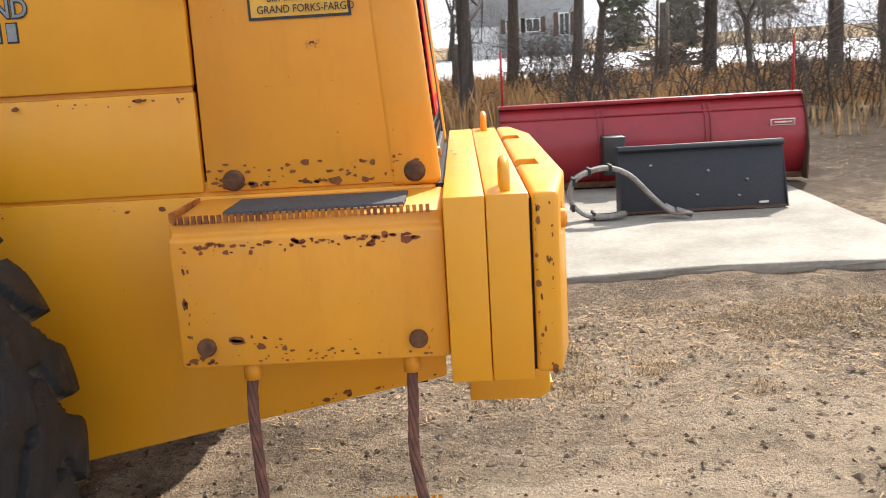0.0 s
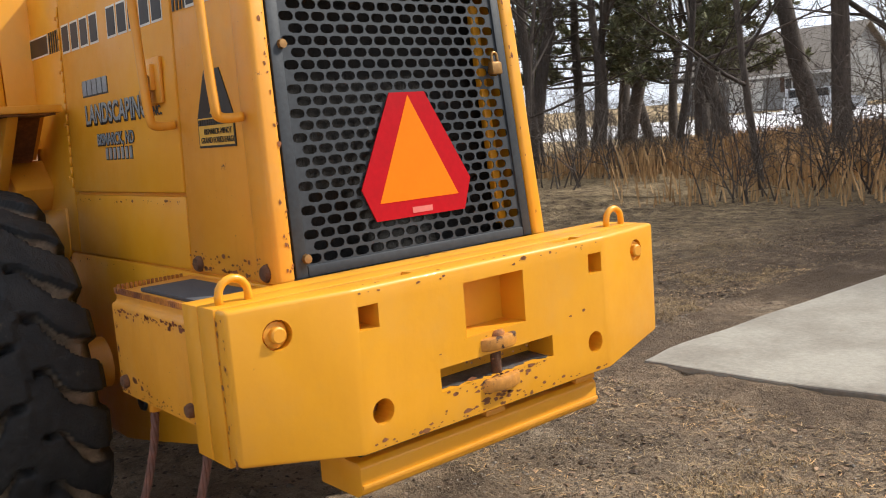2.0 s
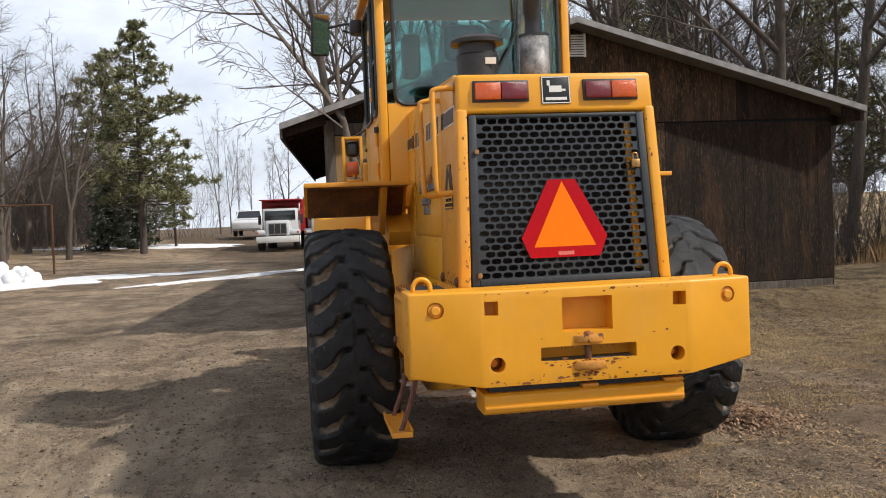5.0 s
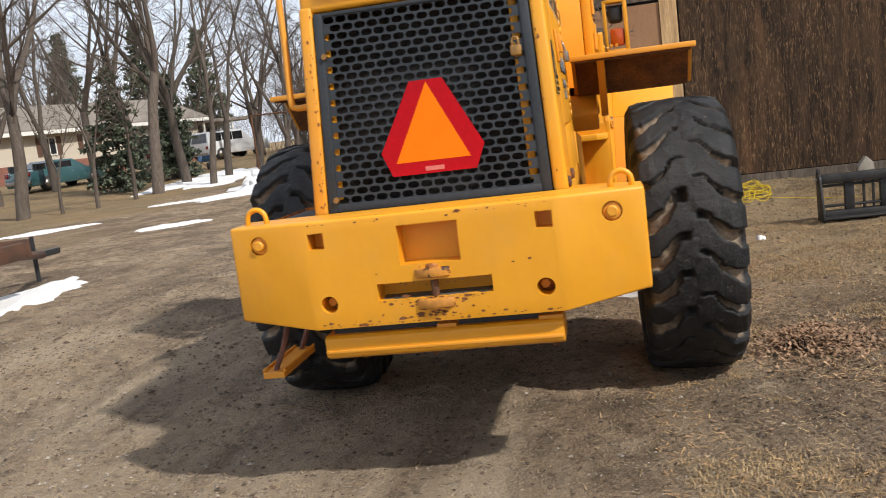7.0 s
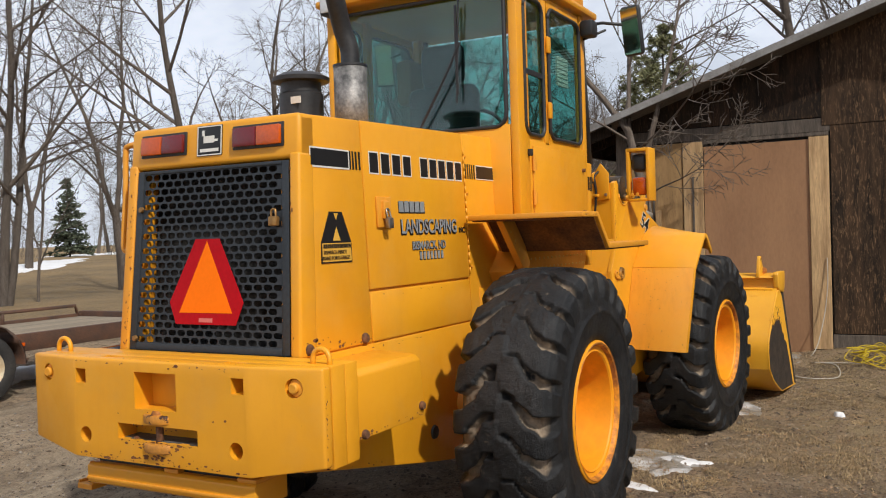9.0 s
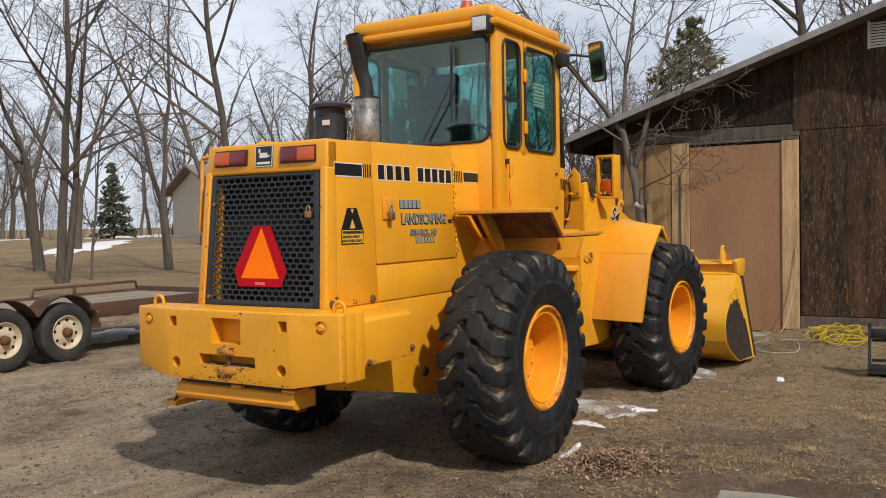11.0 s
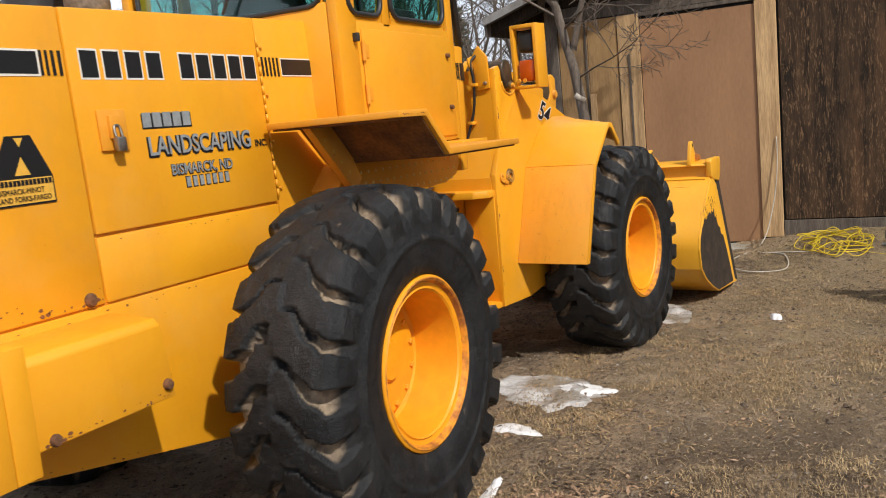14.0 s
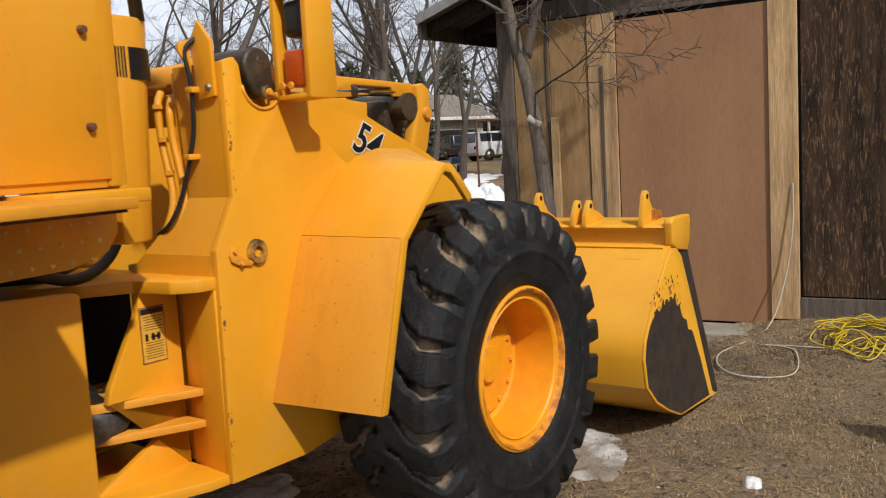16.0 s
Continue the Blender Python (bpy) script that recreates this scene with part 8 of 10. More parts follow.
def grow(sp, rnd, p, d, length, r, level, deep, bend=0.16, up=0.10, n=6, kids=(7, 6, 5, 4), first=0.3, ratio=0.55):
    steps = 1 if level >= deep and level > 2 else (max(2, 7 - 2 * level) if level else 9)
    pts, dirs = [p.copy()], [d.copy()]
    for k in range(steps):
        d = (d + Vector((rnd.uniform(-1, 1), rnd.uniform(-1, 1), rnd.uniform(-1, 1))) * bend + Vector((0, 0, up))).normalized()
        p = p + d * (length / steps)
        pts.append(p)
        dirs.append(d)
    if level >= deep:
        r = max(r * 0.5, 0.004)
    r1 = max(r * (0.2 if level else 0.3), 0.003)
    sp.limb(pts, r, r1, max(3, n - 3 * level), level == 0)
    if level >= deep:
        return
    count = kids[min(level, len(kids) - 1)]
    for k in range(count):
        t = first + (1 - first) * (k + rnd.random()) / count
        i = min(int(t * steps), steps - 1)
        q = pts[i] + (pts[i + 1] - pts[i]) * (t * steps - i)
        ax, s, u = frame_of(dirs[i])
        a = rnd.uniform(0, 6.283)
        tilt = radians(rnd.uniform(32, 62))
        nd = ax * math.cos(tilt) + (s * math.cos(a) + u * math.sin(a)) * math.sin(tilt)
        grow(sp, rnd, q, nd, length * rnd.uniform(ratio - 0.12, ratio + 0.1) * (1.15 - 0.5 * t), max(r * (1 - 0.7 * t) * 0.62, 0.0045), level + 1, deep, bend * 1.15, up * 0.6, n, kids, 0.2, ratio)


def split_tree(sp, mat):
    """The trunks as one mesh and all that grows from them as another."""
    out = []
    for name, low in (("trunk", True), ("crown", False)):
        keep = [f for f, is_low in zip(sp.f, sp.low) if is_low == low]
        used = {}
        fs = [tuple(used.setdefault(i, len(used)) for i in f) for f in keep]
        out.append(from_lists(name, [sp.v[i] for i in used], fs, mat, True))
    return out


def bare_tree(name, seed, height, r, mat, lean=(0, 0), deep=4, kids=(10, 7, 6, 5), first=0.28, bend=0.07, ratio=0.5, forks=1):
    rnd = random.Random(seed)
    sp = Sprout()
    for k in range(forks):
        d = Vector((lean[0] + rnd.uniform(-0.22, 0.22) * (k > 0), lean[1] + rnd.uniform(-0.22, 0.22) * (k > 0), 1)).normalized()
        grow(sp, rnd, Vector((rnd.uniform(-0.15, 0.15) * (k > 0), rnd.uniform(-0.15, 0.15) * (k > 0), -0.15)), d, height * (1 - 0.12 * k), r * (1 - 0.2 * k), 0, deep, bend, 0.05, 9, kids, first, ratio)
    return split_tree(sp, mat)


tree_meshes = [
    bare_tree("bare_tree", 11, 11, 0.17, bark, (0.05, 0.02)),
    bare_tree("bare_tree", 12, 12, 0.15, bark, (-0.08, 0.05), first=0.35),
    bare_tree("bare_tree", 13, 10, 0.14, bark, (0.1, -0.06), forks=2, kids=(8, 5, 5, 4)),
    bare_tree("bare_tree", 14, 13, 0.20, bark_dark, (0.0, 0.03), first=0.22),
    bare_tree("bare_tree", 15, 9, 0.10, bark_dark, (0.12, 0.1), first=0.25),
    bare_tree("bare_tree", 16, 7, 0.055, bark, (-0.1, 0.0), deep=3, kids=(12, 6, 4), first=0.12),
]


def twiggy(seed, height, r, forks, mat, split=0.3, spread_=0.34, kids=(7, 7), twigs=9, droop=0.0):
    """A crooked tree that forks low: limbs, branches and a haze of fine twigs, each twig one thin sliver."""
    rnd = random.Random(seed)
    sp = Sprout()

    def rand(k):
        return Vector((rnd.uniform(-k, k), rnd.uniform(-k, k), rnd.uniform(-k, k)))

    def run(p, d, length, steps, bend, up):
        pts = [p.copy()]
        for k in range(steps):
            d = (d + rand(bend) + Vector((0, 0, up))).normalized()
            p = p + d * (length / steps)
            pts.append(p)
        return pts

    def sliver(p, d, ln, w):
        _, q, u = frame_of(d)
        a = rnd.uniform(0, 3.14)
        q = (q * math.cos(a) + u * math.sin(a)) * w
        o = len(sp.v)
        bendv = rand(0.22 * ln)
        sp.v += [p - q, p + q, p + d * ln * 0.55 + bendv * 0.6 + q * 0.7, p + d * ln + bendv - Vector((0, 0, droop * ln))]
        sp.f.append((o, o + 1, o + 2, o + 3))
        sp.low.append(False)

    stem = run(Vector((0, 0, -0.15)), Vector((rnd.uniform(-0.12, 0.12), rnd.uniform(-0.12, 0.12), 1)).normalized(), height * split, 4, 0.10, 0.05)
    sp.limb(stem, r * 1.15, r * 0.85, 8, True)
    for f_ in range(forks):
        a = 6.283 * (f_ + rnd.random() * 0.6) / forks
        d = Vector((math.cos(a) * spread_, math.sin(a) * spread_, 1)).normalized()
        limb = run(stem[-1] - Vector((0, 0, 0.1 * f_)), d, height * (1 - split) * rnd.uniform(0.75, 1.0), 7, 0.17, 0.07)
        r1 = r * rnd.uniform(0.5, 0.75)
        sp.limb(limb, r1, 0.012, 6, True)
        for k in range(kids[0]):
            t = 0.10 + 0.88 * (k + rnd.random()) / kids[0]
            i = min(int(t * 7), 6)
            q = limb[i].lerp(limb[i + 1], t * 7 - i)
            d2 = ((limb[i + 1] - limb[i]).normalized() * 0.7 + Vector((rnd.uniform(-1, 1), rnd.uniform(-1, 1), rnd.uniform(-0.25, 0.5)))).normalized()
            ln = height * 0.30 * (1.15 - 0.7 * t) * rnd.uniform(0.7, 1.2)
            br = run(q, d2, ln, 4, 0.22, 0.05)
            sp.limb(br, max(r1 * (1 - t) * 0.6, 0.014), 0.006, 4)
            for j in range(kids[1]):
                t2 = 0.15 + 0.85 * (j + rnd.random()) / kids[1]
                i2 = min(int(t2 * 4), 3)
                q2 = br[i2].lerp(br[i2 + 1], t2 * 4 - i2)
                d3 = ((br[i2 + 1] - br[i2]).normalized() * 0.8 + rand(0.9)).normalized()
                l3 = ln * 0.45 * (1.2 - 0.7 * t2) * rnd.uniform(0.7, 1.2)
                sb = run(q2, d3, l3, 2, 0.25, 0.02)
                sp.limb(sb, 0.010, 0.004, 3)
                for w in range(twigs):
                    t3 = rnd.random()
                    q3 = sb[0].lerp(sb[2], t3)
                    sliver(q3, ((sb[2] - sb[0]).normalized() * 0.7 + rand(0.9)).normalized(), rnd.uniform(0.25, 0.75) * height / 11, 0.0055)
    return split_tree(sp, mat)


far_meshes = [twiggy(17, 11, 0.19, 3, bark), twiggy(18, 12, 0.16, 2, bark, 0.22, 0.25, (10, 7)), twiggy(19, 9.5, 0.17, 3, bark, 0.18, 0.45), twiggy(20, 12.5, 0.21, 3, bark_dark, 0.38, 0.3, (8, 7)),
              twiggy(24, 8.5, 0.11, 2, bark_dark, 0.3, 0.5), twiggy(25, 5.0, 0.065, 2, bark, 0.35, 0.4, (6, 6), 7)]


def brush_mesh(seed, stems, h, spread_, mat):
    rnd = random.Random(seed)
    sp = Sprout()
    for k in range(stems):
        a = rnd.uniform(0, 6.283)
        rr = spread_ * math.sqrt(rnd.random())
        d = Vector((rnd.uniform(-0.45, 0.45), rnd.uniform(-0.45, 0.45), 1)).normalized()
        first = len(sp.low)
        grow(sp, rnd, Vector((rr * math.cos(a), rr * math.sin(a), -0.05)), d, h * rnd.uniform(0.55, 1.1), 0.018, 1, 3, 0.16, 0.04, 5, (5, 5, 4), 0.2, 0.55)
        sp.low[first:first + 15] = [True] * 15
    return split_tree(sp, mat)


brush_meshes = [brush_mesh(21, 12, 2.4, 0.9, bark_dark), brush_mesh(22, 14, 1.6, 0.9, bark), brush_mesh(23, 26, 5.0, 2.6, bark)]


def stand(k, x, y, size=1.0, turn=0.0, label="bare grey deciduous tree", group=""):
    t = thing("tree", label, "tree", pose(x, y, bare(x, y), 0, 0, turn) @ Matrix.Diagonal((size, size, size, 1)), group)
    for nm, me in zip(("trunk", "crown"), tree_meshes[k] if math.hypot(x, y) < 24 else far_meshes[k]):
        o = new(nm, me)
        o.parent = t
    return t


def brush(name, meshes, label, group, x, y, size, turn):
    t = thing(name, label, name, pose(x, y, bare(x, y), 0, 0, turn) @ Matrix.Diagonal((*size, 1)), group)
    for nm, me in zip(("trunk", "crown"), meshes):
        o = new(nm, me)
        o.parent = t
    return t


def shrub(k, x, y, size=1.0, turn=0.0):
    return brush("shrub", brush_meshes[k], "leafless twiggy shrub in dead grass", "leafless brush", x, y, (size, size, size), turn)


rnd = random.Random(31)
# the wood north of the yard
north = [(0.25, 17.6, 3, .8), (0.05, 16.2, 4, .8), (2.9, 22.6, 1, .9), (3.7, 24.5, 4, 1.0), (5.1, 23.2, 4, .55), (6.4, 22.8, 3, .95), (7.9, 24.0, 4, .8), (9.2, 22.0, 3, 1.0), (-1.4, 20.0, 4, .9), (1.6, 26, 0, .9),
         (-6.4, 15.6, 4, .8), (-7.4, 20.9, 3, 1.15), (-4.4, 24.0, 1, .9), (-9.2, 23.5, 3, 1.1), (-12.5, 24.5, 3, 1.1), (-10.6, 19.0, 4, 1.0), (-15.5, 22.0, 0, 1.1), (-17.5, 26.0, 3, 1.1), (-3.0, 17.0, 4, .8), (-13.8, 17.5, 1, 1.0),
         (-8.4, 27.0, 0, 1.0), (11.5, 24, 0, 1.0), (-20.0, 20.0, 3, 1.2), (-5.8, 29, 0, 1.0), (13, 20, 1, 1.0), (-2.2, 30, 0, .9), (-18, 14.0, 3, 1.0), (-21, 15, 1, 1.1), (-12.6, 15.8, 4, .7)]
for x, y, k, sz in north:
    stand(k, x, y, sz, rnd.uniform(0, 360), "dark leafless tree in the wood beyond the yard", "trees of the north wood")
for k in range(12):
    x = rnd.uniform(-24, -3)
    y = rnd.uniform(16, 34) if x > -9 else rnd.uniform(13, 32)
    stand(rnd.choice((3, 3, 4, 4, 1)), x, y, rnd.uniform(0.75, 1.15), rnd.uniform(0, 360), "dark leafless tree in the wood beyond the yard", "trees of the north wood")
for k in range(46):
    x = rnd.uniform(-20, 12)
    y = rnd.uniform(13, 18) if x < -1.5 or x > 4 else rnd.uniform(14, 22)
    shrub(rnd.choice((0, 1, 1)), x, y, rnd.uniform(0.7, 1.3), rnd.uniform(0, 360))
for x, y, k, sz in ((-17, 17.6, 4, 0.9), (-19.4, 15.6, 4, 0.9), (-21.5, 17.5, 1, 1.0), (-18.3, 19, 1, 0.9), (-14.2, 18.4, 4, 0.8), (-23, 14.2, 4, 1.0), (-25, 17.5, 0, 1.1), (-27, 15, 3, 1.1)):
    stand(k, x, y, sz, 37 * x, "dark leafless tree in the wood beyond the yard", "trees of the north wood")
for x, y, sz in ((-19, 17, 0.8), (-24, 19, 0.9), (-15, 20, 0.7), (-28, 20, 1.0), (-21, 22, 0.9), (-12, 25, 0.8)):
    shrub(2, x, y, sz, 53 * x)
# behind and beside the shed
for x, y, k, sz in [(-23, 2.5, 0, 1.1), (-27, 3.5, 1, 1.1), (-22.0, 5.5, 3, 1.1), (-25, 8.0, 0, 1.2), (-22.5, 10.5, 3, 1.15), (-26, 12.5, 1, 1.2), (-29, 6, 3, 1.2), (-23.5, 13.5, 0, 1.1),
                    (-30, 11, 2, 1.2)]:
    stand(k, x, y, sz, rnd.uniform(0, 360), "tall leafless tree behind the shed", "trees behind the shed")
# west and south-west: trees on the lawn
lawn = [(-20.6, -14.3, 0, 1.0), (-27.0, -13.2, 3, 1.0), (-22.3, -12.8, 5, 1.0), (-25.0, -13.0, 5, 1.1), (-21.3, -13.4, 5, .8), (-31.5, -14.2, 0, 1.0), (-29.0, -11.9, 1, .85), (-33.5, -13.2, 1, 1.0), (-36, -17, 0, 1.1), (-39, -20, 3, 1.1), (-34, -22, 1, 1.1), (-44, -26, 0, 1.2),
        (-12.5, -16.8, 2, 1.05), (-13.9, -17.2, 5, .85), (-16.5, -23.5, 0, 1.0), (-5.0, -19.5, 0, 1.15), (-28.5, -21, 2, 1.1), (-18.6, -19, 1, 1.0),
        (-32, -31, 0, 1.15), (-26, -34, 1, 1.15), (-40, -9.5, 1, .9), (-46, -14, 0, 1.1), (-50, -18, 1, 1.2), (-38, -13.5, 2, 1.05), (-16.0, -12.8, 1, .95)]
for x, y, k, sz in lawn:
    stand(k, x, y, sz, rnd.uniform(0, 360), "leafless tree standing on the dead lawn", "trees on the lawn")
for x, y, sz in ((-52, -14, 1.0), (-55, -16, 1.1), (-48, -12.6, 0.9), (-58, -14.5, 1.2), (-63, -16, 1.2), (-60, -11, 1.0), (-66, -12, 1.1), (-70, -9, 1.2), (-66, -6.8, 0.9)):
    shrub(2, x, y, sz, rnd.uniform(0, 360))
for k in range(20):
    a, d = radians(196 + 2.6 * k + rnd.uniform(-1.5, 1.5)), rnd.uniform(70, 92)
    shrub(2, 4 + d * math.cos(a), 6 + d * math.sin(a), rnd.uniform(0.7, 1.15), rnd.uniform(0, 360))
# grey-brown thicket behind the lawn and the drive
thicket = [brush_mesh(61, 60, 6.0, 3.4, bark_dark), brush_mesh(62, 55, 5.0, 3.6, bark)]
for k in range(34):
    x, y = -52 - 1.2 * k + rnd.uniform(-3, 3), -14.2 + rnd.uniform(-1.5, 3) - 0.13 * k
    brush("thicket", thicket[k % 2], "dense leafless thicket behind the lawn", "thickets behind the lawn", x, y, (1, 1, rnd.uniform(0.8, 1.35)), rnd.uniform(0, 360))
for x, y, k, sz in ((-54, -12.6, 2, 1.1), (-58, -13.8, 3, 1.0), (-50, -13.2, 1, 0.95), (-62, -15, 2, 1.2), (-66, -13, 1, 1.1)):
    stand(k, x, y, sz, rnd.uniform(0, 360), "leafless tree standing on the dead lawn", "trees on the lawn")
# thick of the wood behind the shed, and behind the house
for k in range(18):
    x, y = rnd.uniform(-46, -24), rnd.uniform(9, 30)
    stand((3, 1, 3, 2, 4)[k % 5], x, y, rnd.uniform(0.9, 1.25), rnd.uniform(0, 360), "dark leafless tree in the wood beyond the yard", "trees of the north wood")
for k in range(14):
    x, y = rnd.uniform(-52, -32), rnd.uniform(8, 28)
    brush("thicket", thicket[k % 2], "dense leafless thicket in the wood", "thickets of the wood", x, y, (1, 1, rnd.uniform(0.9, 1.5)), rnd.uniform(0, 360))
for k in range(24):
    a, d = radians(rnd.uniform(196, 238)), rnd.uniform(78, 104)
    stand((0, 1, 2, 3)[k % 4], d * math.cos(a), d * math.sin(a), rnd.uniform(1.0, 1.4), rnd.uniform(0, 360), "leafless tree behind the house", "trees behind the house")
for x, y, k in ((-41, -12.6, 4), (-35.5, -11.0, 2), (-46, -13.0, 2)):
    stand(k, x, y, rnd.uniform(0.9, 1.1), rnd.uniform(0, 360), "leafless tree standing on the dead lawn", "trees on the lawn")
# slender poplars past the pine
for x, y, sz in ((-88, -6.5, 1.0), (-90, -5.6, 0.9), (-86, -4.6, 0.7), (-92, -3.4, 0.75), (-84, -1.2, 0.7)):
    t = stand(1, x, y, sz, rnd.uniform(0, 360), "slender upright leafless tree", "far tree line")
    t.matrix_basis = t.matrix_basis @ Matrix.Diagonal((0.55, 0.55, 1.05, 1))
# far tree line all round
for k in range(70):
    a = rnd.uniform(100, 262)
    d = rnd.uniform(75, 140)
    x, y = d * math.cos(radians(a)), d * math.sin(radians(a))
    if -6 < math.degrees(math.atan2(y, -x)) < 5 and d < 90:
        continue
    if rnd.random() < 0.6:
        shrub(2, x, y, rnd.uniform(1.0, 1.7), rnd.uniform(0, 360))
    else:
        stand(rnd.choice((0, 1, 3)), x, y, rnd.uniform(0.9, 1.3), rnd.uniform(0, 360), "distant leafless tree beyond the open lawn", "far tree line")
for k in range(26):
    x, y = rnd.uniform(-30, 34), rnd.uniform(62, 84)
    if rnd.random() < 0.5:
        shrub(2, x, y, rnd.uniform(0.8, 1.3), rnd.uniform(0, 360))
    else:
        stand(rnd.choice((0, 1, 3)), x, y, rnd.uniform(0.8, 1.1), rnd.uniform(0, 360), "distant leafless tree beyond the open lawn", "far tree line")
# young tree against the shed wall, with a sawn stub
rnd2 = random.Random(77)
sp = Sprout()
trunk = [Vector(p) for p in ((-8.11, 2.25, -0.08), (-8.11, 2.23, 0.45), (-8.12, 2.19, 0.95), (-8.10, 2.17, 1.30), (-8.11, 2.11, 1.75), (-8.09, 2.06, 2.10), (-8.10, 1.97, 2.45), (-8.08, 1.90, 2.8))]
sp.limb(trunk, 0.078, 0.048, 10)
for p, d, ln, r in (((-8.08, 1.9, 2.8), (0.1, -0.55, 0.9), 2.8, 0.05), ((-8.1, 2.06, 2.3), (0.15, 0.25, 1.0), 2.6, 0.045), ((-8.09, 1.98, 2.55), (0.4, 0.75, 0.45), 2.0, 0.019),
                    ((-8.09, 1.95, 2.65), (0.5, -0.9, 0.4), 1.9, 0.019), ((-8.11, 2.11, 2.0), (0.5, 0.9, 0.35), 1.5, 0.013), ((-8.08, 1.9, 2.8), (-0.3, -0.1, 1), 2.6, 0.04)):
    grow(sp, rnd2, Vector(p), Vector(d).normalized(), ln, r, 1, 4, 0.13, 0.05, 6, (7, 7, 6, 4), 0.2, 0.5)
yard_tree = thing("tree", "young leafless tree growing against the shed wall", "tree", pose(-8.11, 2.21, -0.05))
me = from_lists("trunk", sp.v, sp.f, bark, True)
me.transform(Matrix.Translation((8.11, -2.21, 0.05)))
o = new("trunk", me)
o.parent = yard_tree
bm = bmesh.new()
add_tube(bm, [(0.02, -0.05, 1.78), (0.06, -0.14, 1.86)], [0.035, 0.03], 10)
part("sawn_stub", bm, cord_white, yard_tree, "pale sawn branch stub")


def conifer(name, seed, height, width, mat, tuft, layers, arms, droop, gap, bare_to, trunk_r):
    """Trunk, whorls of branches and many needle tufts with gaps between them."""
    rnd = random.Random(seed)
    sp = Sprout()
    sp.limb([Vector((0, 0, -0.2)), Vector((0.05, 0.03, height * 0.5)), Vector((0, 0, height * 0.98))], trunk_r, 0.02, 8)
    vs, fs = [], []
    for q in range(layers):
        t = q / (layers - 1)
        z = height * (bare_to + (0.985 - bare_to) * t)
        reach = width * (1 - t) ** 0.75 * rnd.uniform(0.7, 1.15) + 0.12
        for k in range(arms):
            if rnd.random() < gap:
                continue
            a = 2 * math.pi * (k + rnd.random() * 0.9) / arms + q
            ln = reach * rnd.uniform(0.6, 1.1)
            d = Vector((math.cos(a), math.sin(a), droop + rnd.uniform(-0.12, 0.18)))
            root = Vector((0, 0, z + rnd.uniform(-0.2, 0.2)))
            tip = root + d * ln
            mid = root + d * ln * 0.5 + Vector((0, 0, -0.04 * ln))
            sp.limb([root, mid, tip], 0.012 + 0.02 * (1 - t) * trunk_r * 5, 0.006, 3)
            m = max(3, int(ln / tuft * 2.4))
            for j in range(m):
                f = 0.25 + 0.78 * (j + rnd.random()) / m
                c = root + d * ln * f + Vector((rnd.gauss(0, 0.22), rnd.gauss(0, 0.22), rnd.gauss(0, 0.12))) * tuft * 1.5
                for e in range(5):
                    dd = (d.normalized() * 0.5 + Vector((rnd.uniform(-1, 1), rnd.uniform(-1, 1), rnd.uniform(-0.5, 1)))).normalized()
                    _, s, u = frame_of(dd)
                    wv = (s * math.cos(e) + u * math.sin(e)) * tuft * 0.16
                    o = len(vs)
                    L = tuft * rnd.uniform(0.6, 1.1)
                    vs += [c - wv, c + wv, c + dd * L * 0.6 + wv * 1.3, c + dd * L, c + dd * L * 0.6 - wv * 1.3]
                    fs.append((o, o + 1, o + 2, o + 3, o + 4))
    return from_lists(name, sp.v, sp.f, bark, True), from_lists("crown", vs, fs, mat)




